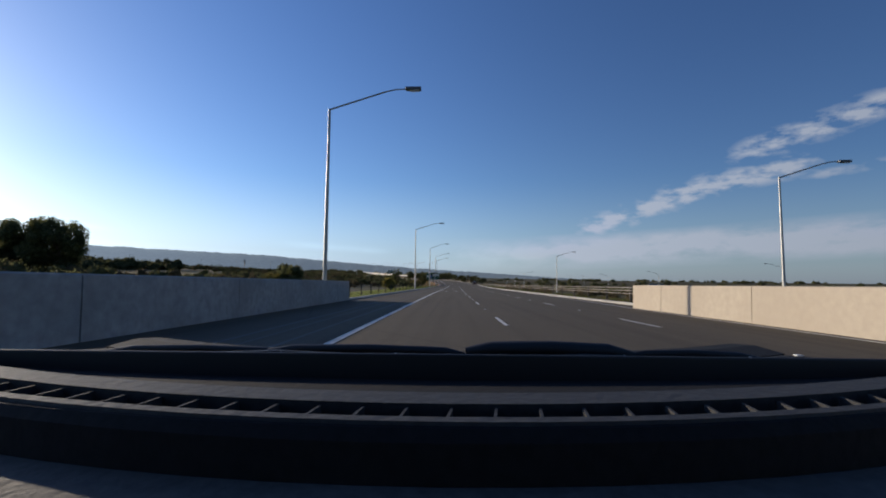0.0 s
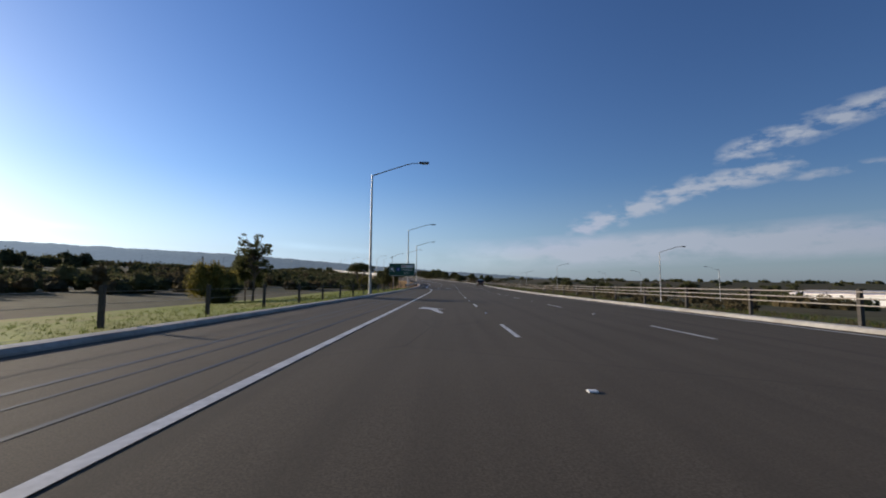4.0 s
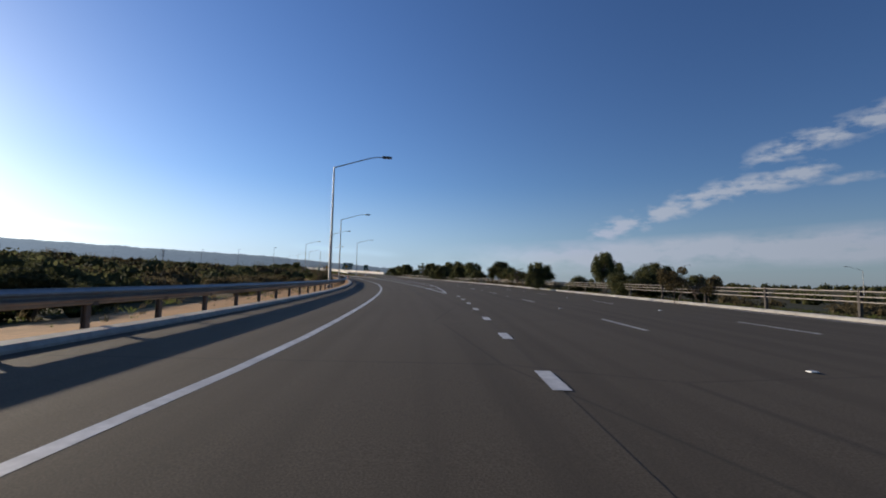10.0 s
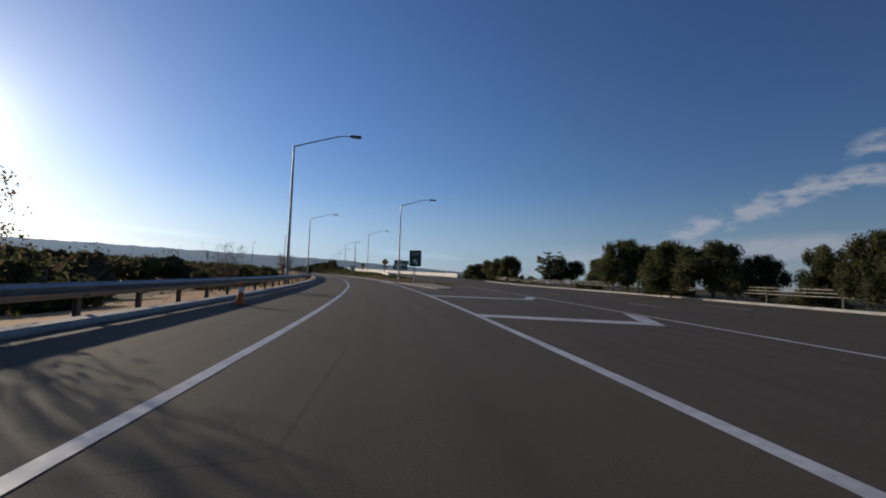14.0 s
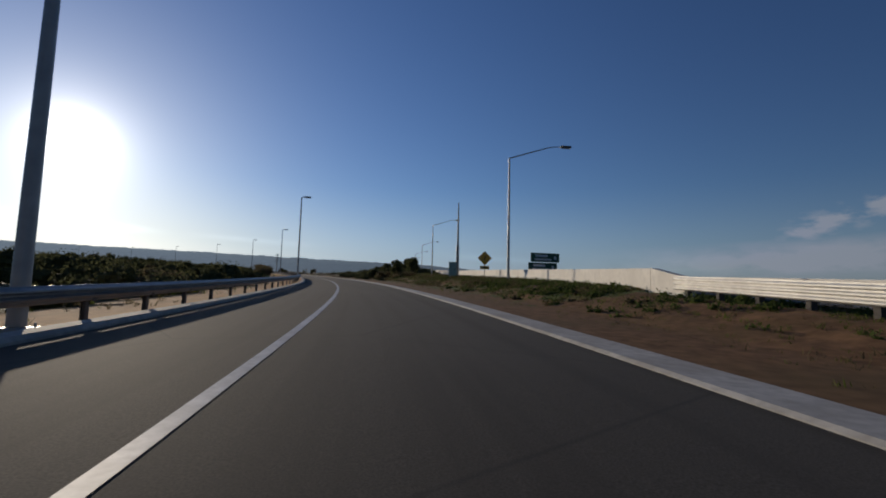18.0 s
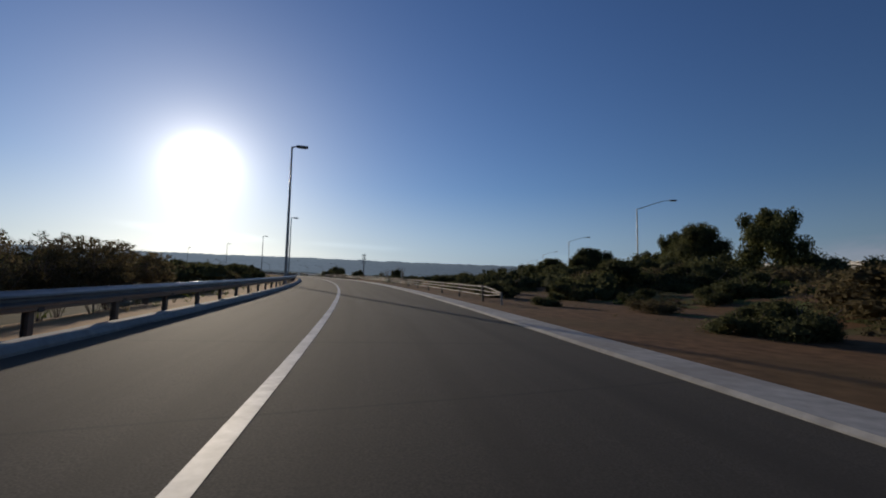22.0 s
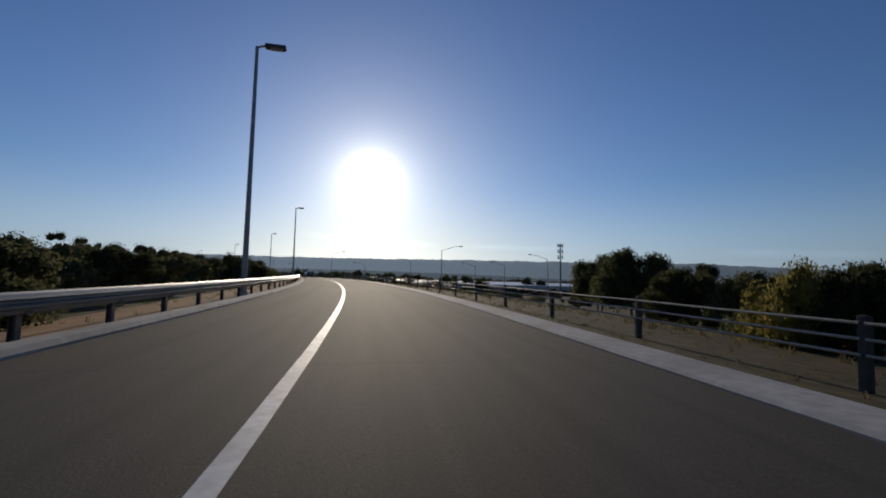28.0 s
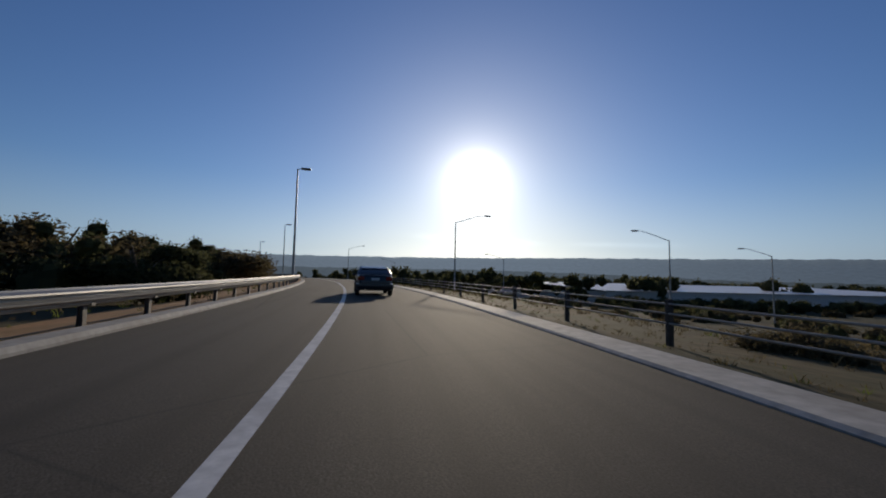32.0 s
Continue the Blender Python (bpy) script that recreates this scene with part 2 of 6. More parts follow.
def leafy(name, colour, other, rough=0.85):
    """Leaves: each clump its own shade, light passing through a little."""
    mat, n, link, bsdf = nodes_of(name)
    geo = n.new("ShaderNodeNewGeometry")
    ramp = n.new("ShaderNodeValToRGB")
    ramp.color_ramp.elements[0].color, ramp.color_ramp.elements[1].color = (*colour, 1), (*other, 1)
    link.new(geo.outputs["Random Per Island"], ramp.inputs[0])
    info = n.new("ShaderNodeObjectInfo")
    hsv = n.new("ShaderNodeHueSaturation")
    span = n.new("ShaderNodeMapRange")
    span.inputs[3].default_value, span.inputs[4].default_value = 0.75, 1.25
    link.new(info.outputs["Random"], span.inputs[0])
    link.new(span.outputs[0], hsv.inputs["Value"])
    link.new(ramp.outputs[0], hsv.inputs["Color"])
    link.new(hsv.outputs[0], bsdf.inputs["Base Color"])
    bsdf.inputs["Roughness"].default_value = rough
    bsdf.inputs["Specular IOR Level"].default_value = 0.06
    glow = n.new("ShaderNodeBsdfTranslucent")
    link.new(hsv.outputs[0], glow.inputs[0])
    both = n.new("ShaderNodeMixShader")
    both.inputs[0].default_value = 0.5
    link.new(bsdf.outputs[0], both.inputs[1])
    link.new(glow.outputs[0], both.inputs[2])
    link.new(both.outputs[0], n["Material Output"].inputs[0])
    return mat


def plain(name, colour, rough=0.4, metal=0.0, coat=0.0):
    mat, n, link, bsdf = nodes_of(name)
    bsdf.inputs["Base Color"].default_value = (*colour, 1)
    bsdf.inputs["Roughness"].default_value, bsdf.inputs["Metallic"].default_value = rough, metal
    bsdf.inputs["Coat Weight"].default_value = coat
    return mat




def asphalt(name, colour, stain, rough):
    """Worn asphalt: fine stone, wheel tracks and long streaks that follow the road."""
    mat, n, link, bsdf = nodes_of(name)
    coord = n.new("ShaderNodeTexCoord")
    uv = n.new("ShaderNodeUVMap")
    uv.uv_map = "road"
    stone, patch = n.new("ShaderNodeTexNoise"), n.new("ShaderNodeTexNoise")
    for t, scale, detail in ((stone, 60.0, 5), (patch, 0.16, 5)):
        t.inputs["Scale"].default_value, t.inputs["Detail"].default_value = scale, detail
        link.new(coord.outputs["Object"], t.inputs["Vector"])
    along = n.new("ShaderNodeMapping")
    along.inputs["Scale"].default_value = (0.025, 1.1, 1)
    link.new(uv.outputs[0], along.inputs[0])
    streak = n.new("ShaderNodeTexNoise")
    streak.inputs["Scale"].default_value, streak.inputs["Detail"].default_value = 1.6, 6
    link.new(along.outputs[0], streak.inputs["Vector"])
    joints = n.new("ShaderNodeTexVoronoi")
    joints.feature = "DISTANCE_TO_EDGE"
    joints.inputs["Scale"].default_value = 0.11
    link.new(coord.outputs["Object"], joints.inputs["Vector"])
    seam = n.new("ShaderNodeMapRange")
    seam.inputs[1].default_value, seam.inputs[2].default_value, seam.inputs[3].default_value, seam.inputs[4].default_value = 0.0, 0.004, 0.45, 0.0
    link.new(joints.outputs["Distance"], seam.inputs[0])

    def blend(fac, a, b, lo, hi, top):
        span = n.new("ShaderNodeMapRange")
        span.inputs[1].default_value, span.inputs[2].default_value, span.inputs[4].default_value = lo, hi, top
        link.new(fac, span.inputs[0])
        m = n.new("ShaderNodeMix")
        m.data_type = "RGBA"
        link.new(span.outputs[0], m.inputs[0])
        for k, v in ((6, a), (7, b)):
            if isinstance(v, tuple):
                m.inputs[k].default_value = (*v, 1)
            else:
                link.new(v, m.inputs[k])
        return m.outputs[2]

    base = blend(stone.outputs[0], tuple(c * 0.72 for c in colour), tuple(c * 1.3 for c in colour), 0.32, 0.68, 1.0)
    worn = blend(streak.outputs[0], base, stain, 0.45, 0.7, 0.75)
    worn = blend(patch.outputs[0], worn, tuple(c * 1.2 for c in colour), 0.5, 0.75, 0.45)
    mix = n.new("ShaderNodeMix")
    mix.data_type = "RGBA"
    link.new(seam.outputs[0], mix.inputs[0])
    link.new(worn, mix.inputs[6])
    mix.inputs[7].default_value = (0.03, 0.028, 0.026, 1)
    link.new(mix.outputs[2], bsdf.inputs["Base Color"])
    bsdf.inputs["Roughness"].default_value, bsdf.inputs["Specular IOR Level"].default_value = rough, 0.22
    b = n.new("ShaderNodeBump")
    b.inputs["Strength"].default_value, b.inputs["Distance"].default_value = 0.15, 0.02
    link.new(stone.outputs[0], b.inputs["Height"])
    link.new(b.outputs[0], bsdf.inputs["Normal"])
    return mat


M_ASPHALT = asphalt("asphalt", (0.098, 0.080, 0.056), (0.068, 0.056, 0.040), 0.9)
M_RAMP = asphalt("ramp_asphalt", (0.076, 0.066, 0.051), (0.053, 0.046, 0.036), 0.88)
M_PAINT = surface("road_paint", (0.62, 0.61, 0.58), 0.6, vary=0.18, grain=9.0, large=1.3, bump=0.1, tint=(0.38, 0.37, 0.35))
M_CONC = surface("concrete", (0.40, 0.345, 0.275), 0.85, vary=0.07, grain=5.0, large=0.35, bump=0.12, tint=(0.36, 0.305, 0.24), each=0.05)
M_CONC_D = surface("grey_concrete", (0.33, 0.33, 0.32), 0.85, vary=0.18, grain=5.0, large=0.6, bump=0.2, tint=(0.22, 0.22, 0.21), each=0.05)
M_CONC_W = surface("pale_concrete", (0.76, 0.71, 0.62), 0.8, vary=0.1, grain=4.0, large=0.5, bump=0.12, tint=(0.64, 0.59, 0.51), each=0.05)
M_NOSE = surface("brown_concrete", (0.36, 0.315, 0.25), 0.9, vary=0.2, grain=6.0, large=0.5, bump=0.2, tint=(0.25, 0.21, 0.165))
M_SIGNSTUD = plain("stud_white", (0.75, 0.75, 0.72), 0.4)
M_KERB = surface("kerb_concrete", (0.42, 0.40, 0.36), 0.85, vary=0.2, grain=6.0, large=0.7, bump=0.2, tint=(0.28, 0.25, 0.21), each=0.06)
M_GROUND = surface("plain_ground", (0.085, 0.08, 0.04), 0.95, vary=0.35, grain=0.9, large=0.035, bump=0.3, tint=(0.14, 0.105, 0.06), spec=0.1)
M_VERGE = surface("mown_grass", (0.21, 0.245, 0.03), 0.9, vary=0.35, grain=3.0, large=0.16, bump=0.5, tint=(0.27, 0.21, 0.06), spec=0.15)
M_BANK = surface("weedy_grass", (0.10, 0.112, 0.036), 0.95, vary=0.4, grain=2.5, large=0.35, bump=0.6, tint=(0.19, 0.13, 0.06), spec=0.1)
M_DRYBANK = surface("dry_grass_bank", (0.12, 0.092, 0.045), 0.95, vary=0.4, grain=2.5, large=0.35, bump=0.6, tint=(0.085, 0.085, 0.035), spec=0.1)
M_SAND = surface("bare_sand", (0.50, 0.285, 0.13), 0.95, vary=0.22, grain=4.0, large=0.3, bump=0.4, tint=(0.36, 0.22, 0.10), spec=0.1)
M_DIRT = surface("red_dirt", (0.20, 0.110, 0.054), 0.95, vary=0.35, grain=3.5, large=0.22, bump=0.6, tint=(0.145, 0.100, 0.047), spec=0.1)
M_STEEL = surface("galvanised_steel", (0.40, 0.40, 0.39), 0.5, 0.7, vary=0.12, grain=4.0, large=0.8, bump=0.05, tint=(0.30, 0.30, 0.295))
# the guard rail's shade is put into this darker copy of the steel
M_BEAM = surface("shaded_beam", (0.25, 0.25, 0.245), 0.5, 0.55, vary=0.14, grain=4.0, large=0.8, bump=0.05, tint=(0.19, 0.19, 0.185))
M_RUST = surface("weathered_steel", (0.30, 0.27, 0.24), 0.6, 0.5, vary=0.2, grain=6.0, large=1.0, bump=0.1)
M_DULL = surface("dull_dark_steel", (0.13, 0.12, 0.11), 0.65, 0.4, vary=0.2, grain=6.0, large=1.0, bump=0.1)
M_POST = surface("dark_timber", (0.07, 0.06, 0.05), 0.8, vary=0.3, grain=12.0, large=1.0, bump=0.3)
M_PALEPOST = surface("pale_post", (0.34, 0.31, 0.27), 0.8, vary=0.2, grain=8.0, large=1.0, bump=0.2)
M_HILL = surface("hazy_wooded_range", (0.12, 0.15, 0.16), 0.95, vary=0.3, grain=0.03, large=0.004, bump=0.0, tint=(0.085, 0.11, 0.125), spec=0.0)
# haze over the far range, painted as blue emission that grows towards the sun
def haze_glow(mat, least, most):
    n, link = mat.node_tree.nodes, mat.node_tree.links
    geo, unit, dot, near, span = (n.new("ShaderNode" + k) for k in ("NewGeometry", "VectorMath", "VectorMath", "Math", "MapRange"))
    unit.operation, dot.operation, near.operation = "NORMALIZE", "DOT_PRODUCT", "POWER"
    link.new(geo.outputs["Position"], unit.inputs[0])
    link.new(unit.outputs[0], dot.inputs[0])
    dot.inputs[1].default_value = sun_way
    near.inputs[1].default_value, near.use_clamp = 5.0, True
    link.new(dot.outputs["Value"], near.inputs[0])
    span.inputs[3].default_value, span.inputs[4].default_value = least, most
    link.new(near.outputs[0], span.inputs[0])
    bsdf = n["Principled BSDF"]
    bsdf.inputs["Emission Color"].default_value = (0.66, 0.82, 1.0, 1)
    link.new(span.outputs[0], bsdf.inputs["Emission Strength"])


haze_glow(M_HILL, 0.13, 0.42)
M_FOOT = surface("hazy_wooded_foothills", (0.075, 0.095, 0.085), 0.95, vary=0.3, grain=0.06, large=0.008, bump=0.0, tint=(0.055, 0.075, 0.07), spec=0.0)
# a fainter glow paints the haze over the foothills
haze_glow(M_FOOT, 0.06, 0.22)
M_BARK = surface("bark", (0.16, 0.12, 0.09), 0.9, vary=0.35, grain=6.0, large=1.2, bump=0.5, stretch=(1, 1, 0.2))
M_LEAF = leafy("gum_leaves", (0.075, 0.085, 0.035), (0.17, 0.17, 0.075))
M_LEAF_D = leafy("dark_leaves", (0.062, 0.068, 0.03), (0.145, 0.145, 0.066))
M_LEAF_Y = leafy("wattle_leaves", (0.115, 0.105, 0.025), (0.28, 0.23, 0.07))
M_SCRUB = leafy("dry_scrub", (0.095, 0.08, 0.042), (0.21, 0.165, 0.088))
M_BLACK = plain("black_plastic", (0.02, 0.02, 0.021), 0.5)
M_WHITE = surface("white_sheet", (0.72, 0.71, 0.69), 0.5, vary=0.06, grain=2.0, large=0.05, bump=0.0)


# ---- mesh helpers ----
def finish(name, bm, mat, parent=None, label="", smooth=False):
    mesh = bpy.data.meshes.new(name)
    bm.normal_update()
    bm.to_mesh(mesh)
    bm.free()
    if smooth:
        mesh.shade_smooth()
        mesh.set_sharp_from_angle(angle=0.8)
    mesh.materials.append(mat)
    ob = new(name, mesh)
    if parent:
        ob.parent = parent
    if label:
        ob["label"] = label
    return ob


def part(name, bm, mat, parent, label="", smooth=False):
    return finish(name, bm, mat, parent, label, smooth)


def empty(name, label, category, group="", at=(0, 0, 0), turn=0.0):
    ob = new(name)
    ob.matrix_world = pose(*at, 0, 0, turn)
    return tagged(ob, label, category, group)


def box(bm, x0, x1, y0, y1, z0, z1, bevel=0.0, turn=None):
    made = bmesh.ops.create_cube(bm, size=1.0)["verts"]
    for v in made:
        v.co = Vector(((x0 + x1) / 2 + v.co.x * (x1 - x0), (y0 + y1) / 2 + v.co.y * (y1 - y0), (z0 + z1) / 2 + v.co.z * (z1 - z0)))
    if turn is not None:
        bmesh.ops.transform(bm, matrix=turn, verts=made)
    if bevel:
        edges = list({e for v in made for e in v.link_edges})
        bmesh.ops.bevel(bm, geom=edges, offset=bevel, segments=2, affect="EDGES", profile=0.6)
    return bm


def tube(bm, points, radii, sides=10, cap=True):
    """A round rod through the points."""
    rings, points = [], [Vector(p) for p in points]
    for i, p in enumerate(points):
        way = (points[min(i + 1, len(points) - 1)] - points[max(i - 1, 0)]).normalized()
        a = way.orthogonal().normalized() if abs(way.z) > 0.95 else way.cross(Vector((0, 0, 1))).normalized()
        if abs(way.z) > 0.95:
            a = Vector((1, 0, 0)) - way * way.x
            a.normalize()
        b = way.cross(a)
        r = radii[i] if isinstance(radii, (list, tuple)) else radii
        rings.append([bm.verts.new(p + (a * math.cos(k * math.tau / sides) + b * math.sin(k * math.tau / sides)) * r) for k in range(sides)])
    made = []
    for r0, r1 in zip(rings, rings[1:]):
        for k in range(sides):
            made.append(bm.faces.new((r0[k], r0[(k + 1) % sides], r1[(k + 1) % sides], r1[k])))
    if cap:
        made.append(bm.faces.new(rings[0][::-1]))
        made.append(bm.faces.new(rings[-1]))
    bmesh.ops.recalc_face_normals(bm, faces=made)
    return bm


# ---- the plan: two lines of road ----
class Line:
    """A smooth line in plan with lengths along it; d is metres to its right."""

    def __init__(self, points, height=lambda s: 0.0):
        p = np.array(points, float)
        chord = np.concatenate([[0], np.cumsum(np.hypot(*np.diff(p[:, 1:], axis=0).T))]) + p[0, 0]
        fine_s = np.arange(p[0, 0], chord[-1], 2.0)
        self.s = fine_s
        self.x, self.y = self.smooth(chord, p[:, 1], fine_s), self.smooth(chord, p[:, 2], fine_s)
        self.height = height

    @staticmethod
    def smooth(k, v, t):
        n, h = len(k), np.diff(k)
        a, b = np.eye(n), np.zeros(n)
        for i in range(1, n - 1):
            a[i, i - 1], a[i, i], a[i, i + 1] = h[i - 1], 2 * (h[i - 1] + h[i]), h[i]
            b[i] = 6 * ((v[i + 1] - v[i]) / h[i] - (v[i] - v[i - 1]) / h[i - 1])
        m = np.linalg.solve(a, b)
        i = np.clip(np.searchsorted(k, t) - 1, 0, n - 2)
        d, hh = t - k[i], h[i]
        return v[i] + d * ((v[i + 1] - v[i]) / hh - hh * (2 * m[i] + m[i + 1]) / 6) + d ** 2 * m[i] / 2 + d ** 3 * (m[i + 1] - m[i]) / (6 * hh)

    def turn(self, s):
        x0, x1 = np.interp((s - 1.5, s + 1.5), self.s, self.x)
        y0, y1 = np.interp((s - 1.5, s + 1.5), self.s, self.y)
        return math.atan2(-(x1 - x0), y1 - y0)

    def at(self, s, d=0.0, z=0.0):
        a = self.turn(s)
        return Vector((float(np.interp(s, self.s, self.x)) + math.cos(a) * d, float(np.interp(s, self.s, self.y)) + math.sin(a) * d, z + self.height(s)))

    def stand(self, s, d=0.0, z=0.0, turn=0.0):
        return pose(*self.at(s, d, z), 0, 0, math.degrees(self.turn(s)) + turn)


def table(*pairs):
    xs, ys = [p[0] for p in pairs], [p[1] for p in pairs]
    return lambda s: float(np.interp(s, xs, ys))


# the way from the freeway onto the exit ramp: length, east, north
WAY = Line([(-90, -0.6, -90), (-45, -0.3, -45), (0, 0, 0), (45.5, 0.5, 45.5), (90.9, 1.3, 90.9), (136.4, 2.3, 136.4), (182, 2.8, 182.3), (228, 1.3, 228.2),
            (274, -4.3, 273.6), (319, -14.9, 317.6), (364, -29.9, 359.4), (407, -48.9, 398.5), (450, -71.6, 434.5), (492, -97.8, 467.6),
            (534, -127.5, 497.9), (577, -160.3, 525.1), (620, -196.2, 548.6), (663, -234.7, 567.8), (706, -275, 582.6),
            (749, -316.9, 592.5), (792, -359.6, 597.4), (835, -402.6, 597.4), (900, -467, 594), (1000, -567, 587)])
aside = table((-90, 0), (160, 0), (200, 1.6), (235, 3.6), (270, 6.0), (303, 8.6), (345, 11.2), (388, 14.5))
lamp_line = Vector((-0.455, 0.890, 0))
lamp_right = Vector((0.890, 0.455, 0))
LAMP_H = Vector((-57.3, 436.4, 0))


def lamp_side(k, d):
    return LAMP_H + lamp_line * k + lamp_right * d


free_points = [(s, *WAY.at(s, aside(s))[:2]) for s in (-90, -50, 0, 50, 100, 150, 180, 200, 220, 235, 255, 275, 303, 330, 360)]
free_points += [(0, *lamp_side(k, 6.0)[:2]) for k in (-25, 10, 60, 140, 300, 500, 800)]
rise = table((-90, 0), (385, 0), (410, 0.35), (430, 0.72), (443, 0.85), (497, 1.2), (560, 2.1), (700, 3.8), (1300, 4.4))
FREE = Line(free_points, rise)


def run(bm, line, s0, s1, profile, step=3.0, closed=True, caps=True):
    """Draws a cross-section, rows of (d, z) or functions of s for d, along a line."""
    count = max(1, int(math.ceil((s1 - s0) / step)))
    rings = []
    for i in range(count + 1):
        s = s0 + (s1 - s0) * i / count
        rings.append([bm.verts.new(line.at(s, d(s) if callable(d) else d, z(s) if callable(z) else z)) for d, z in profile])
    m = len(profile)
    for r0, r1 in zip(rings, rings[1:]):
        for k in range(m if closed else m - 1):
            bm.faces.new((r0[k], r0[(k + 1) % m], r1[(k + 1) % m], r1[k]))
    if closed and caps:
        bm.faces.new(rings[0])
        bm.faces.new(rings[-1][::-1])
    bmesh.ops.recalc_face_normals(bm, faces=bm.faces[:])
    if not closed:
        up = sum(f.normal.z for f in bm.faces)
        if up < 0:
            bmesh.ops.reverse_faces(bm, faces=bm.faces[:])
    return bm


def strip(name, line, s0, s1, d0, d1, z, mat, label, category, step=3.0, kind="structure", z1=None):
    ob = finish(name, run(bmesh.new(), line, s0, s1, [(d0, z), (d1, z if z1 is None else z1)], step, closed=False), mat)
    # lengths along and across the road, for streaks that follow it
    count = max(1, int(math.ceil((s1 - s0) / step)))
    uv = ob.data.uv_layers.new(name="road")
    for loop in ob.data.loops:
        i, k = divmod(loop.vertex_index, 2)
        s = s0 + (s1 - s0) * i / count
        d = d1 if k else d0
        uv.data[loop.index].uv = (s, d(s) if callable(d) else d)
    return tagged(ob, label, category, kind=kind)

# ---- ground ----
ground_way = np.array([WAY.at(s)[:2] for s in np.arange(380, 980, 6.0)])


def ground_z(x, y):
    """The height of the plain: it falls away beyond the freeway and below the ramp."""
    z = -0.75 + 0.5 * noise.noise(Vector((x * 0.02, y * 0.02, 3)))
    z -= 5.0 * min(1, max(0, (x - 32) / 80)) * min(1, max(0, (420 - y) / 120))
    gap = ground_way - np.array((x, y))
    k = int(np.argmin((gap ** 2).sum(1)))
    s = 380 + 6 * k
    a = WAY.turn(s)
    d = -gap[k][0] * math.cos(a) - gap[k][1] * math.sin(a)
    if s > 540 and d > 0:
        # the paddock below the ramp
        out = max(0.0, 1 - max(0.0, float(abs(gap[k]).max()) - 230) / 120)
        z -= out * min(1, (s - 540) / 120) * (2.2 * min(1, max(0, (d - 8) / 14)) + 2.2 * min(1, max(0, (d - 24) / 50)))
    return z


def build_ground():
    near = [-420 + 6 * i for i in range(101)]
    xs = [-4600, -3000, -2000, -1300, -900, -700, -560, -480] + near + [230, 300, 420, 600, 900, 1400, 2200, 3200, 4600]
    near = [-100 + 6 * i for i in range(136)]
    ys = [-4600, -2500, -1300, -700, -400, -220, -150] + near + [760, 860, 1000, 1200, 1600, 2200, 3200, 4700]
    verts, faces = [], []
    for y in ys:
        for x in xs:
            verts.append((x, y, ground_z(x, y)))
    w = len(xs)
    for j in range(len(ys) - 1):
        for i in range(w - 1):
            k = j * w + i
            faces.append((k, k + 1, k + w + 1, k + w))
    mesh = bpy.data.meshes.new("ground")
    mesh.from_pydata(verts, [], faces)
    mesh.shade_smooth()
    mesh.materials.append(M_GROUND)
    tagged(new("ground", mesh), "wide flat plain of dry grass and scrub", "ground", kind="structure")


build_ground()

# ---- roads, kerbs and verges ----
kerb_left = table((-90, -6.9), (28, -6.9), (32, -6.4), (150, -6.3), (180, -6.0), (205, -5.6), (235, -5.4), (360, -5.4), (400, -5.0), (450, -4.2), (1000, -4.15))
road_left = lambda s: kerb_left(s) + 0.02
ramp_right = table((-90, -2.2), (160, -2.2), (200, -0.45), (235, 1.55), (255, 2.6), (262, 2.75), (290, 2.4), (352, 2.8), (368, 3.1), (371, 3.52), (1000, 3.52))
strip("road_shoulder", WAY, -90, 371, road_left, ramp_right, 0.0, M_ASPHALT, "grey worn asphalt shoulder and exit lane of the freeway", "road")
strip("road_ramp", WAY, 371, 980, road_left, ramp_right, 0.0, M_RAMP, "pale grey asphalt of the single lane exit ramp", "road")
free_left = table((-90, -2.5), (160, -2.5), (235, -2.4), (262, -3.0), (290, -5.5), (303, -6.4), (352, -9.2), (386, -11.5), (402, -4.0), (420, -3.1), (1300, -3.1))
free_right = table((-90, 9.52), (22, 9.52), (24, 10.22), (400, 10.22), (425, 12.5), (1300, 12.5))
strip("road_freeway", FREE, -90, 1000, free_left, free_right, -0.004, M_ASPHALT, "grey worn asphalt of the three lane freeway", "road")


def kerb(name, line, s0, s1, d, width, height, step, mat, label, side=1):
    d_at = d if callable(d) else (lambda s: d)
    bm = bmesh.new()
    prof = [(lambda s: d_at(s), -0.2), (lambda s: d_at(s), height * 0.35), (lambda s: d_at(s) + side * 0.05, height),
            (lambda s: d_at(s) + side * width, height), (lambda s: d_at(s) + side * width, -0.2)]
    run(bm, line, s0, s1, prof, step)
    return tagged(finish(name, bm, mat), label, "kerb", kind="structure")


kerb("kerb_left", WAY, 29, 980, kerb_left, 0.42, 0.11, 3, M_KERB, "weathered concrete kerb along the shoulder", -1)
kerb("kerb_right", FREE, 23, 402, 10.2, 0.45, 0.11, 3, M_KERB, "pale concrete kerb along the freeway", 1)
kerb("kerb_ramp", WAY, 371.5, 980, 3.5, 0.75, 0.05, 3, M_KERB, "pale flush concrete edging of the ramp", 1)
verge_l0 = lambda s: kerb_left(s) - 0.40
strip("verge_grass_left", WAY, -90, 178, verge_l0, lambda s: kerb_left(s) - 16, 0.07, M_VERGE, "mown green grass verge beside the freeway", "verge", z1=-0.85)
strip("verge_sand_left", WAY, 178, 470, verge_l0, lambda s: kerb_left(s) - 9, 0.07, M_SAND, "bare orange sand verge behind the guard rail", "verge", z1=-0.85)
strip("verge_sand_ramp", WAY, 470, 980, verge_l0, lambda s: kerb_left(s) - 7, 0.07, M_SAND, "bare orange sand verge behind the guard rail", "verge", z1=-0.85)
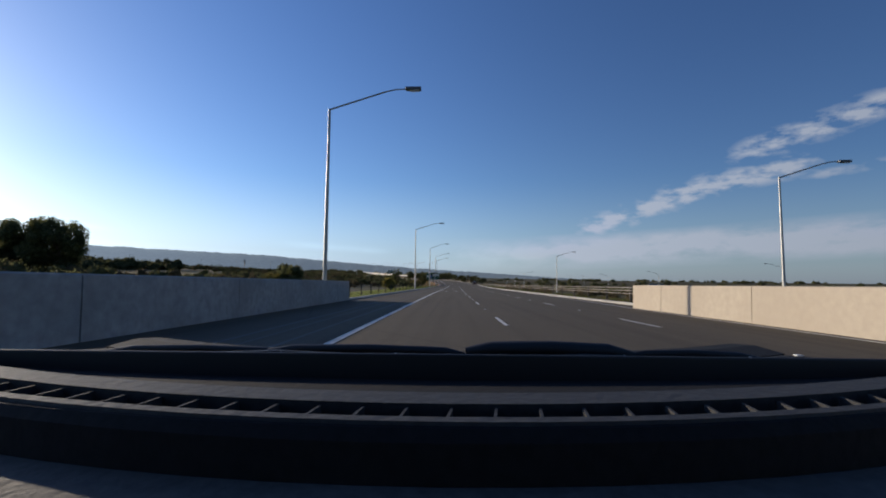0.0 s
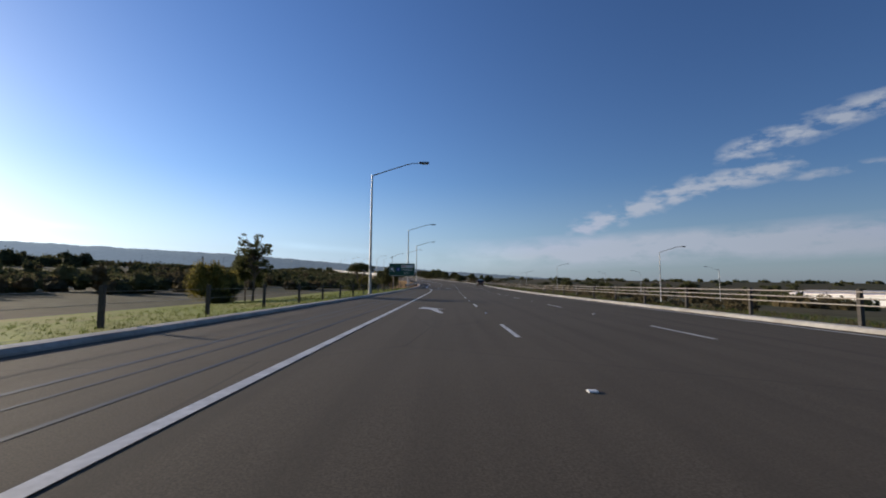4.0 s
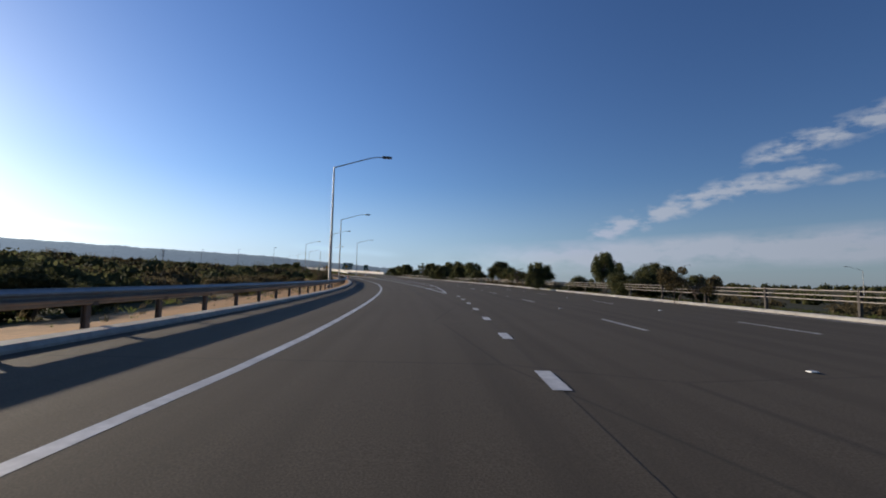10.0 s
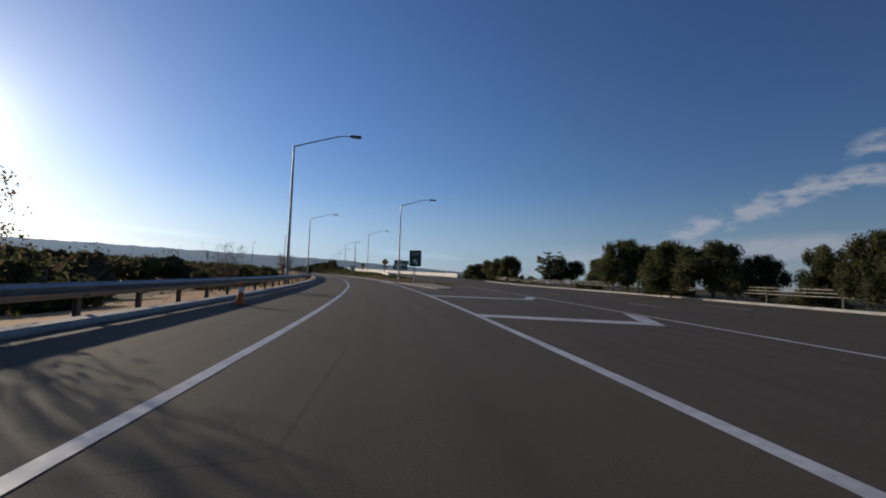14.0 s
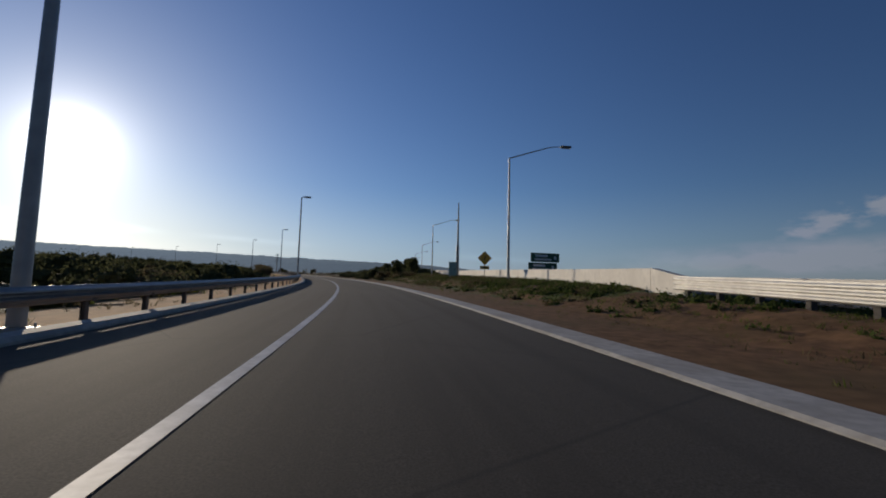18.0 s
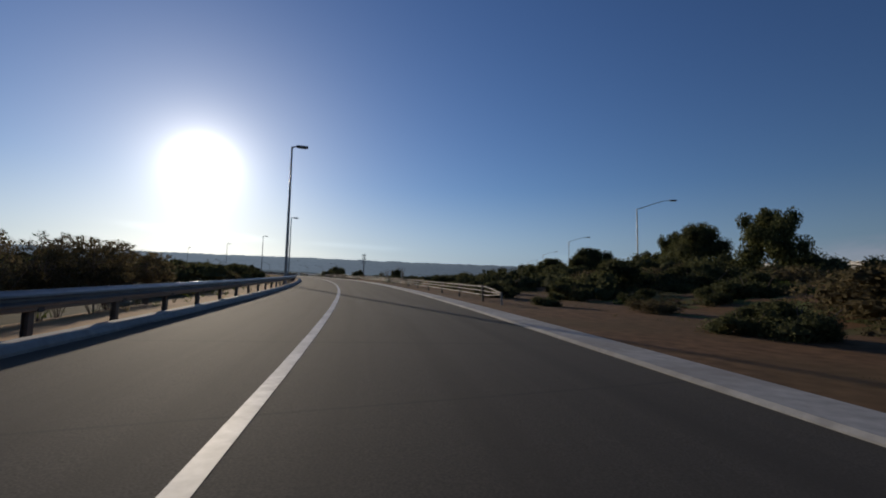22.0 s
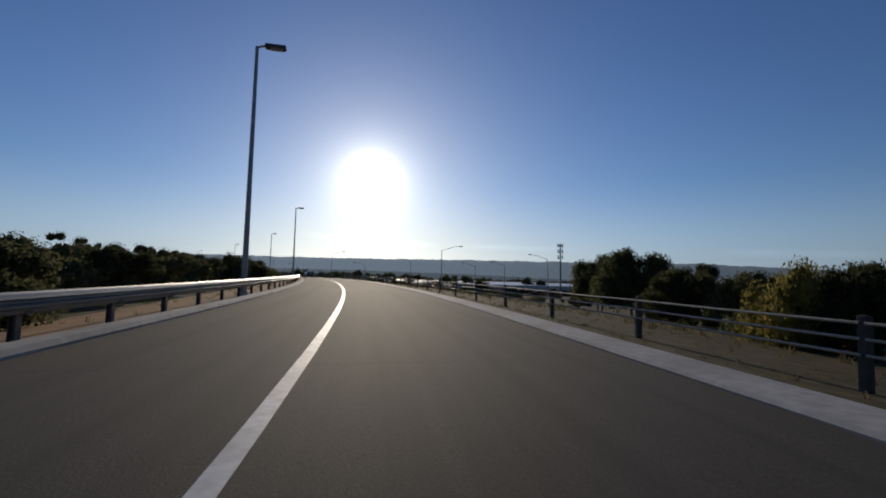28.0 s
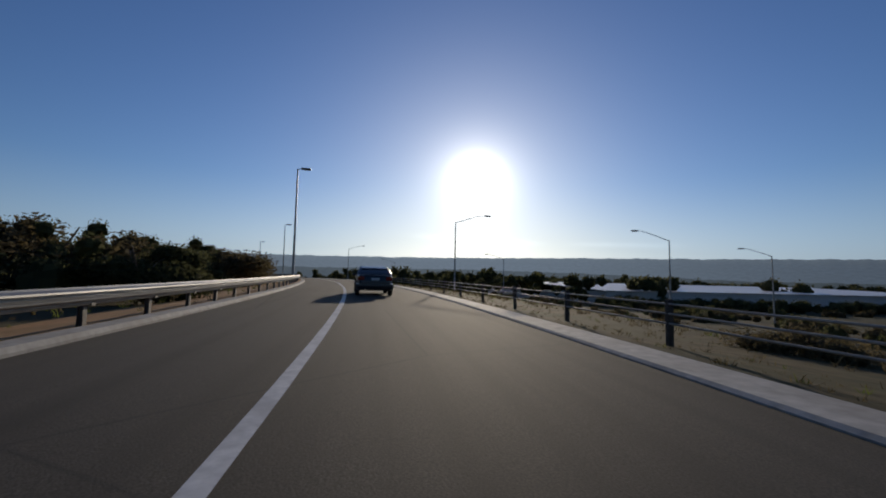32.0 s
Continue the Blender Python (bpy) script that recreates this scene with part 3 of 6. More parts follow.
strip("verge_right", FREE, -90, 430, lambda s: free_right(s) + 0.42, 27, 0.06, M_BANK, "rough grass verge beyond the freeway", "verge", z1=-0.85)
strip("verge_far_right", FREE, 430, 1000, 12.45, 33, 0.0, M_VERGE, "rough grass bank of the freeway", "verge", z1=-11.0)
strip("verge_far_left", FREE, 590, 1000, -22, -3.1, -10.5, M_DRYBANK, "dry grass bank below the freeway wall", "verge", z1=0.02)
strip("verge_ramp_right", WAY, 540, 980, 4.24, 13, 0.03, M_DRYBANK, "dry weedy bank beside the ramp", "verge", z1=-0.75)

# the ground that rises between the ramp and the freeway wall
gore_k = table((350, -88), (388, -52), (443, 0), (495, 54), (546, 113), (580, 170))


nose_left = table((354.5, 5.3), (355.0, 5.0), (356, 4.85), (362, 4.75), (373, 4.2))
nose_right = table((354.5, 6.0), (355.0, 6.4), (356.5, 6.8), (360, 7.2), (366, 7.7), (373, 8.6))


def swell(f):
    """The bank's rise from the ramp (0) to the wall (1): a flat foot, a slope and a flat crest."""
    g = min(1.0, max(0.0, (f - 0.26) / 0.42))
    return g * g * (3 - 2 * g)


def bank_z(s, d):
    """Height of the bank between ramp and freeway, d metres right of the ramp's line."""
    a, b = WAY.at(s, 4.22), lamp_side(gore_k(s), 2.75)
    f = min(1.0, max(0.0, (d - 4.22) / max(1.0, (b - a).length)))
    return max(0.0, rise(443 + gore_k(s))) * swell(f)


def build_gore():
    bm = bmesh.new()
    rows = []
    for i in range(240):
        s = 371 + i * 0.835
        a = WAY.at(s, 4.22, 0.045)
        k = gore_k(s)
        b = lamp_side(k, 2.75)
        b.z = rise(443 + k) + 0.03
        if s < 400:
            b = FREE.at(s + 6, -3.05, 0.03)
        row = []
        for j in range(49):
            f = j / 48
            p = a.lerp(b, f)
            steep = min(1.0, max(0.0, (f - 0.22) * 5)) * min(1.0, (1 - f) * 6)
            p.z = a.z + (b.z - a.z) * swell(f) + 0.05 * math.sin(math.pi * f) * noise.noise(p * 0.3) + steep * (0.10 * noise.noise(p * 0.45) + 0.09 * noise.noise(p * 1.3) + 0.06 * noise.noise(p * 3.1))
            row.append(bm.verts.new(p))
        rows.append(row)
    for r0, r1 in zip(rows, rows[1:]):
        for k in range(48):
            bm.faces.new((r0[k], r0[k + 1], r1[k + 1], r1[k]))
    bm.faces.ensure_lookup_table()
    for i, f in enumerate(bm.faces):
        r, k = divmod(i, 48)
        c = f.calc_center_median()
        if 0.9 * noise.noise(Vector((c.x, c.y, 0)) * 0.35) + 0.6 * noise.noise(Vector((c.x, c.y, 5)) * 1.3) > (0.62 if r < 76 else 0.4) - k / 48 and k > 10 and r > 60:
            f.material_index = 1
    ob = finish("verge_gore", bm, M_DIRT, smooth=True)
    ob.data.materials.append(M_BANK)
    tagged(ob, "bare red dirt and weeds between ramp and freeway", "verge", kind="structure")
    # paved nose of the gore
    bm = bmesh.new()
    rows = []
    for i in range(12):
        s = 354.5 + 18 * (i / 11) ** 1.6
        a, b = WAY.at(s, nose_left(s)), WAY.at(s, nose_right(s))
        rows.append([bm.verts.new(a + Vector((0, 0, -0.1))), bm.verts.new(a + Vector((0, 0, 0.07))), bm.verts.new(b + Vector((0, 0, 0.07))), bm.verts.new(b + Vector((0, 0, -0.1)))])
    for r0, r1 in zip(rows, rows[1:]):
        for k in range(3):
            bm.faces.new((r0[k], r0[k + 1], r1[k + 1], r1[k]))
    bm.faces.new(rows[0][::-1])
    bm.faces.new(rows[-1])
    bmesh.ops.recalc_face_normals(bm, faces=bm.faces[:])
    tagged(finish("pavement_nose", bm, M_NOSE), "worn brownish concrete paved nose between ramp and freeway", "pavement", kind="structure")


build_gore()


# ---- painted lines ----
def paint(name, line, s0, s1, d, width, label, mat=M_PAINT, z=0.006):
    d_at = d if callable(d) else (lambda s: d)
    return strip(name, line, s0, s1, lambda s: d_at(s) - width / 2, lambda s: d_at(s) + width / 2, z, mat, label, "road marking")


edge_left = table((-90, -2.2), (150, -2.2), (162, -2.3), (180, -3.7), (200, -4.0), (235, -2.1), (300, -1.95), (380, -1.6), (420, -1.35), (480, -0.95), (540, -0.82), (1000, -0.82))
paint("marking_edge_left", WAY, -90, 980, edge_left, 0.16, "worn white edge line")
paint("marking_ramp_right", WAY, 262, 386, table((262, 2.75), (290, 2.4), (352, 2.8), (386, 3.2)), 0.18, "worn white line beside the painted island")
paint("marking_island_right", FREE, 262, 362, table((262, -2.6), (290, -2.1), (362, -2.1)), 0.14, "worn white line beside the painted island")
paint("marking_free_left", FREE, 362, 700, -2.1, 0.15, "worn white edge line")
paint("marking_edge_right", FREE, -90, 700, table((-90, 8.7), (20, 8.7), (40, 9.65), (1000, 9.65)), 0.13, "worn white edge line")
for lane in (1.5, 5.6):
    for i in range(36):
        s = -88.5 + 12.6 * i
        paint("lane_dash", FREE, s, s + 3.0, lane, 0.11, "worn white lane dash")
for i in range(24):
    paint("exit_dash", FREE, 165 + 4 * i, 166 + 4 * i, -2.05, 0.2, "short white dash along the exit lane")


def chevrons():
    for i in range(7):
        s = 274 + i * 11.5
        a, b = WAY.at(s, float(np.interp(s, (262, 290, 352), (2.85, 2.5, 2.9))), 0.007), FREE.at(s + 3, -2.3, 0.02 - 0.012)
        tip = a.lerp(b, 0.80)
        fwd = (WAY.at(s + 1) - WAY.at(s)).normalized()
        bm = bmesh.new()
        near = tip - fwd * 2.4
        near.z = tip.z = 0.006
        for p, q, w in ((a, near, 0.9), (b, near, 1.3)):
            p = Vector((p.x, p.y, 0.006))
            vs = [bm.verts.new(c) for c in (p, p + fwd * w, q + fwd * w, q)]
            bm.faces.new(vs)
        bmesh.ops.recalc_face_normals(bm, faces=bm.faces[:])
        if sum(f.normal.z for f in bm.faces) < 0:
            bmesh.ops.reverse_faces(bm, faces=bm.faces[:])
        tagged(finish("marking_chevron", bm, M_PAINT), "white chevron painted on the island", "road marking", kind="structure")


chevrons()


def lane_arrow(line, s, d, lean, label):
    """A long painted lane arrow whose head leans to the left by some metres."""
    bm = bmesh.new()
    shape = [(0.0, 0.0), (0.0, 0.16), (2.6, 0.16 - lean * 0.35), (2.6, 0.5 - lean * 0.35), (4.4, 0.08 - lean), (2.9, -0.45 - lean * 0.6), (2.75, -0.08 - lean * 0.5)]
    bm.faces.new([bm.verts.new(line.at(s + u, d + v, 0.006)) for u, v in shape])
    bmesh.ops.recalc_face_normals(bm, faces=bm.faces[:])
    if sum(f.normal.z for f in bm.faces) < 0:
        bmesh.ops.reverse_faces(bm, faces=bm.faces[:])
    tagged(finish("marking_arrow", bm, M_PAINT), label, "road marking", kind="structure")


for s, d, lean in ((67, -0.9, 1.2), (68, 0.4, 0.0), (108, -0.3, 0.9), (174, 0.2, 0.9), (176, -3.6, 1.0), (203, -3.2, 0.9)):
    lane_arrow(WAY if s < 150 else FREE, s, d, lean, "worn white painted lane arrow")
studs = None
for lane in (1.5, 5.6):
    for i in range(30):
        m = FREE.stand(-80.7 + 12.6 * i, lane, 0.0)
        if studs is None:
            studs = finish("road_stud", box(bmesh.new(), -0.05, 0.05, -0.05, 0.05, 0.0, 0.018, 0.006), M_SIGNSTUD)
            tagged(studs, "small white raised road stud", "road stud", "road studs")
            studs.matrix_basis = m
        else:
            copy_thing(studs, m)


# ---- concrete walls ----
def wall(name, line, s0, s1, d, height, thick, panel, mat, label):
    """A run of precast panels with open joints."""
    top = empty(name, label, "wall")
    tagged(top, kind="structure")
    d_at = d if callable(d) else (lambda s: d)
    side = lambda off: (lambda s: d_at(s) + off)
    up = lambda off: (lambda s: (height(s) if callable(height) else height) + off)
    s = s0
    while s < s1 - 0.1:
        e = min(s + panel - 0.03, s1)
        lean = 0.03 + 0.02 * random.random()
        bm = run(bmesh.new(), line, s, e, [(side(-thick / 2 - lean), -0.5), (side(-thick / 2), up(-0.03)), (side(-thick / 2 + 0.03), up(0.0)), (side(thick / 2 - 0.03), up(0.0)),
                                          (side(thick / 2), up(-0.03)), (side(thick / 2 + lean), -0.5)], 3)
        part("panel", bm, mat, top)
        s += panel
    return top


# twin parapets: the left one's shade is put into a greyer concrete colour
wall("wall_left", WAY, -88, 29, -6.75, 1.22, 0.32, 6.0, M_CONC_D, "grey concrete bridge parapet, its shade put into the colour")
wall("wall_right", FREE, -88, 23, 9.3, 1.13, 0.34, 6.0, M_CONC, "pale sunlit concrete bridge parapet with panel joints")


# ---- lamp posts ----
def lamp_post(reach, name="street_lamp", lift=1.15):
    top = empty(name, "tall galvanised steel lamp post with a %s arm" % ("long outreach" if reach > 2 else "short"), "street lamp", "street lamps")
    part("pole", tube(bmesh.new(), [(0, 0, 0.05), (0, 0, 4), (0, 0, 8), (0, 0, 11.6)], [0.135, 0.115, 0.095, 0.075], 12), M_STEEL, top, smooth=True)
    bm = box(bmesh.new(), -0.24, 0.24, -0.24, 0.24, -0.1, 0.04, 0.015)
    for a in (-0.17, 0.17):
        for b in (-0.17, 0.17):
            tube(bm, [(a, b, 0.03), (a, b, 0.11)], 0.02, 6)
    part("base_plate", bm, M_STEEL, top)
    z = 11.55
    if reach > 2:
        part("arm", tube(bmesh.new(), [(0, 0, z), (reach * 0.35, 0, z + lift * 0.42), (reach * 0.72, 0, z + lift * 0.86), (reach * 0.85, 0, z + lift * 0.97), (reach, 0, z + lift)],
                         [0.055, 0.05, 0.045, 0.042, 0.04], 8), M_RUST, top, smooth=True)
        hx, hz = reach, z + lift
    else:
        part("arm", tube(bmesh.new(), [(0, 0, z - 0.02), (reach * 0.5, 0, z + 0.08), (reach, 0, z + 0.1)], 0.05, 8), M_RUST, top, smooth=True)
        hx, hz = reach, z + 0.1
    bm = bmesh.new()
    box(bm, hx - 0.1, hx + 0.85, -0.17, 0.17, hz - 0.09, hz + 0.10, 0.05)
    head = part("lamp_head", bm, M_HEAD, top, "dark grey cobra lamp head")
    part("lens", box(bmesh.new(), hx + 0.15, hx + 0.75, -0.13, 0.13, hz - 0.125, hz - 0.088, 0.01), M_LENS, head, "clear lens of the lamp")
    return top


M_HEAD = plain("lamp_grey", (0.12, 0.12, 0.125), 0.45, 0.3)
M_LENS = plain("lamp_lens", (0.6, 0.62, 0.62), 0.15)
long_lamp = lamp_post(4.7, lift=1.3)
short_lamp = lamp_post(0.45)
LAMPS_LEFT = [(26.6, -7.5), (87.7, -7.5), (134.5, -7.5), (182.6, -7.6), (227.2, -6.6), (272.6, -6.9), (318.0, -7.1), (358.5, -6.7), (415.7, -5.7)]
for i, (s, d) in enumerate(LAMPS_LEFT):
    m = WAY.stand(s, d, 0.02)
    if i == 0:
        long_lamp.matrix_world = m
    else:
        copy_thing(long_lamp, m)
for i, (s, d) in enumerate([(473.8, -5.2), (531.3, -5.0), (585.7, -5.1), (641.6, -5.2), (698.6, -5.4), (754, -5.3), (812, -5.3), (870, -5.3)]):
    m = WAY.stand(s, d, 0.02)
    if i == 0:
        short_lamp.matrix_world = m
    else:
        copy_thing(short_lamp, m)
heading = math.degrees(math.atan2(0.455, 0.890))
for x, y in ((-33.7, 384.3), (-57.3, 436.4), (-83.6, 484.1), (-108.8, 537.2), (-134.0, 588.0), (-160.0, 640.0), (-190.0, 699.0)):
    copy_thing(long_lamp, pose(x, y, 0.0, 0, 0, heading))
# lower lamps on the far side, whose ground lies deeper
for x, y, top_z in ((19.6, 26.6, 8.6), (20.3, 84.3, 7.3), (22.7, 134.3, 4.9), (29.4, 197.5, 5.7), (33.2, 253.9, 4.8), (41.7, 312.3, 4.4), (46.0, 372.0, 4.4)):
    copy_thing(long_lamp, pose(x, y, -0.9, 0, 0, -3) @ Matrix.Scale((top_z + 0.9) / 12.95, 4))
for x, y in ((62.0, 84.0), (66.1, 142.5), (72.0, 204.0), (80.0, 266.0), (90.0, 330.0)):
    copy_thing(long_lamp, pose(x, y, ground_z(x, y), 0, 0, 178) @ Matrix.Scale((5.4 - ground_z(x, y)) / 12.95, 4))


# ---- guard rail ----
def guard_rail(s0, s1, d, high):
    top = empty("guard_rail", "galvanised steel W-beam guard rail on steel posts", "guard rail")
    w = [(0.02, 0.44), (0.0, 0.47), (-0.005, 0.50), (-0.075, 0.535), (-0.08, 0.565), (-0.01, 0.60), (-0.01, 0.63), (-0.08, 0.665), (-0.075, 0.695), (-0.005, 0.73), (0.02, 0.76)]
    front = [(-u, z) for u, z in w]
    back = [(-u - 0.012, z) for u, z in w[::-1]]
    prof = [((lambda s, u=u: d(s) + u), (lambda s, z=z: z + high(s))) for u, z in front + back]
    s = s0
    while s < s1:
        e = min(s + 16, s1)
        part("beam", run(bmesh.new(), WAY, s, e + 0.1, prof, 2.0), M_BEAM, top)
        s += 16
    bm = bmesh.new()
    box(bm, -0.05, -0.04, -0.06, 0.06, -0.3, 0.82)
    box(bm, 0.04, 0.05, -0.06, 0.06, -0.3, 0.82)
    box(bm, -0.04, 0.04, -0.006, 0.006, -0.3, 0.82)
    mesh_ob = part("post", bm, M_DULL, top)
    bm = box(bmesh.new(), -0.05, 0.075, -0.07, 0.07, 0.50, 0.80, 0.005)
    block = part("spacer_block", bm, M_DULL, top)
    count = int((s1 - s0) / 2.5)
    for i in range(count + 1):
        s = s0 + 0.3 + i * 2.5
        for ob, shift in ((mesh_ob, -0.17), (block, -0.07)):
            o = ob if i == 0 else ob.copy()
            if i:
                scene.collection.objects.link(o)
            o.matrix_basis = WAY.stand(s, d(s) + shift, high(s) - 0.08)
    return top


rail_line = table((172, -7.2), (205, -6.4), (235, -6.2), (360, -6.2), (400, -5.7), (450, -4.85), (1000, -4.8))
guard_rail(172, 850, rail_line, table((172, 0.08), (225, 0.06), (275, -0.02), (1000, -0.04)))


# ---- distant range ----
def ridge(name, turn0, turn1, far, tops, label, mat):
    """A long wooded range on the skyline; tops is its height in degrees by bearing."""
    bm = bmesh.new()
    rows = []
    steps = 700
    for i in range(steps + 1):
        a = turn0 + (turn1 - turn0) * i / steps
        up = tops(a) + 0.10 * noise.noise(Vector((a * 0.5, 1, 0))) + 0.06 * noise.noise(Vector((a * 2.1, 5, 0))) + 0.05 * noise.noise(Vector((a * 9.0, 2, 0))) + 0.03 * noise.noise(Vector((a * 23.0, 7, 0)))
        way = Vector((-math.sin(radians(a)), math.cos(radians(a)), 0))
        base = Vector((-120, 330, 0))
        h = far * math.tan(radians(up))
        rows.append([bm.verts.new(base + way * far * f + Vector((0, 0, h * g - 4))) for f, g in ((0.80, 0), (0.86, 0.35), (0.93, 0.75), (1.0, 1.0), (1.1, 0.9))])
    for r0, r1 in zip(rows, rows[1:]):
        for k in range(4):
            bm.faces.new((r0[k], r0[k + 1], r1[k + 1], r1[k]))
    bmesh.ops.recalc_face_normals(bm, faces=bm.faces[:])
    return tagged(finish(name, bm, mat, smooth=True), label, "hill range", kind="structure")


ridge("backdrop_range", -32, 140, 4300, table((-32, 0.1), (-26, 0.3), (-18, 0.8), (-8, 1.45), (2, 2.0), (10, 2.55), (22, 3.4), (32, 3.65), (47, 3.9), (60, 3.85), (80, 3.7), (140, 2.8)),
      "long low wooded range with blue haze put in as a glow", M_HILL)
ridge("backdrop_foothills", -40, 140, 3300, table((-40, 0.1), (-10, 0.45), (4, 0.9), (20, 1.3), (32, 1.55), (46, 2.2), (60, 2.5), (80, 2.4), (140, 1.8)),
      "dark wooded foothills with a faint haze glow before the range", M_FOOT)
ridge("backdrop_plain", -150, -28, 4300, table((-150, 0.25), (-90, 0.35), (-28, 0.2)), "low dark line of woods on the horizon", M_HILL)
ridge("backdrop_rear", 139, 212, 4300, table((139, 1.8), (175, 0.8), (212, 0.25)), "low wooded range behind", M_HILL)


# ---- plants ----
def leaf_cloud(rng, lumps, count, size, droop=0.3):
    """Small bent leaf sprays, scattered through round lumps (x, y, z, radius)."""
    lumps = np.array(lumps, float)
    share = lumps[:, 3] ** 2
    which = rng.choice(len(lumps), count, p=share / share.sum())
    way = rng.normal(size=(count, 3))
    way /= np.linalg.norm(way, axis=1)[:, None]
    depth = rng.uniform(0.45, 1.08, (count, 1)) ** 0.6
    mid = lumps[which, :3] + way * lumps[which, 3:4] * depth * np.array((1, 1, 0.8))
    a = rng.normal(size=(count, 3))
    a[:, 2] -= droop
    a /= np.linalg.norm(a, axis=1)[:, None]
    b = np.cross(a, way + rng.normal(size=(count, 3)) * 0.5)
    b /= np.linalg.norm(b, axis=1)[:, None] + 1e-6
    c = np.cross(a, b)
    s = size * rng.uniform(0.6, 1.5, (count, 1))
    quad = np.stack([mid - a * s, mid + b * s * 0.55 + c * s * 0.2, mid + a * s, mid - b * s * 0.55 + c * s * 0.2], 1)
    return quad.reshape(-1, 3)


def inner_mass(rng, lumps, share, nu=13, nv=9):
    """The dense inside of each lump: a rough ball of twigs and leaves."""
    lumps = np.array(lumps, float)
    u, v = np.meshgrid(np.arange(nu) * math.tau / nu, np.linspace(-1.45, 1.45, nv), indexing="ij")
    ball = np.stack([np.cos(u) * np.cos(v), np.sin(u) * np.cos(v), np.sin(v) * 0.85], -1)
    rough = rng.uniform(0.6, 1.2, (len(lumps), nu, nv, 1))
    pts = lumps[:, None, None, :3] + ball[None] * rough * lumps[:, None, None, 3:4] * share
    nxt = np.roll(pts, -1, 1)
    quad = np.stack([pts[:, :, :-1], nxt[:, :, :-1], nxt[:, :, 1:], pts[:, :, 1:]], 3)
    return quad.reshape(-1, 3)


def leaf_mesh(name, points, mat):
    n = len(points) // 4
    mesh = bpy.data.meshes.new(name)
    mesh.vertices.add(len(points))
    mesh.vertices.foreach_set("co", points.astype(np.float32).ravel())
    mesh.loops.add(4 * n)
    mesh.loops.foreach_set("vertex_index", np.arange(4 * n, dtype=np.int32))
    mesh.polygons.add(n)
    mesh.polygons.foreach_set("loop_start", np.arange(0, 4 * n, 4, dtype=np.int32))
    mesh.update(calc_edges=True)
    mesh.materials.append(mat)
    return new(name, mesh)


def plant(name, label, category, seed, height, spread, bare, lumps, count, size, mat, stems=1, thick=1.0, dense=0.0, ball=1.0, sway=0.35):
    """A tree or bush: tapered trunk with limbs up to each lump of the crown."""
    rng = np.random.default_rng(seed)
    top = empty(name, label, category)
    bm = bmesh.new()
    balls = []
    for i in range(lumps):
        a = rng.uniform(0, math.tau)
        r = spread * math.sqrt(rng.uniform(0, 1)) * 0.75
        f = rng.uniform(0, 1)
        z = bare + (height - bare) * (0.22 + 0.62 * f * (1 - 0.35 * (r / spread) ** 2))
        balls.append((r * math.cos(a), r * math.sin(a), z, spread * rng.uniform(0.32, 0.54) * (1.15 - 0.4 * f) * ball))
    r0 = (0.028 * height + 0.02) * thick / math.sqrt(stems)
    for k in range(stems):
        lean = Vector((rng.normal() * 0.06, rng.normal() * 0.06, 1)) if stems == 1 else Vector((rng.normal() * sway, rng.normal() * sway, 1))
        knee = lean * (bare + (height - bare) * 0.3)
        tube(bm, [(0, 0, -0.3), lean * bare * 0.5, knee, lean * (height * 0.78)], [r0 * 1.25, r0, r0 * 0.7, r0 * 0.25], 7)
        for ball in balls[k::stems]:
            b = Vector(ball[:3])
            start = lean * min(b.z * 0.75, knee.z * 1.1)
            tube(bm, [start, start.lerp(b, 0.55) + Vector((0, 0, 0.05 * height)), b], [r0 * 0.45, r0 * 0.28, r0 * 0.12], 5)
    part("trunk", bm, M_BARK, top, "brown bark trunk and limbs", True)
    if count:
        leaves = leaf_cloud(rng, balls, count, size)
        if dense:
            leaves = np.concatenate([leaves, inner_mass(rng, balls, dense)])
        crown = leaf_mesh("crown", leaves, mat)
        crown.parent = top
    return top


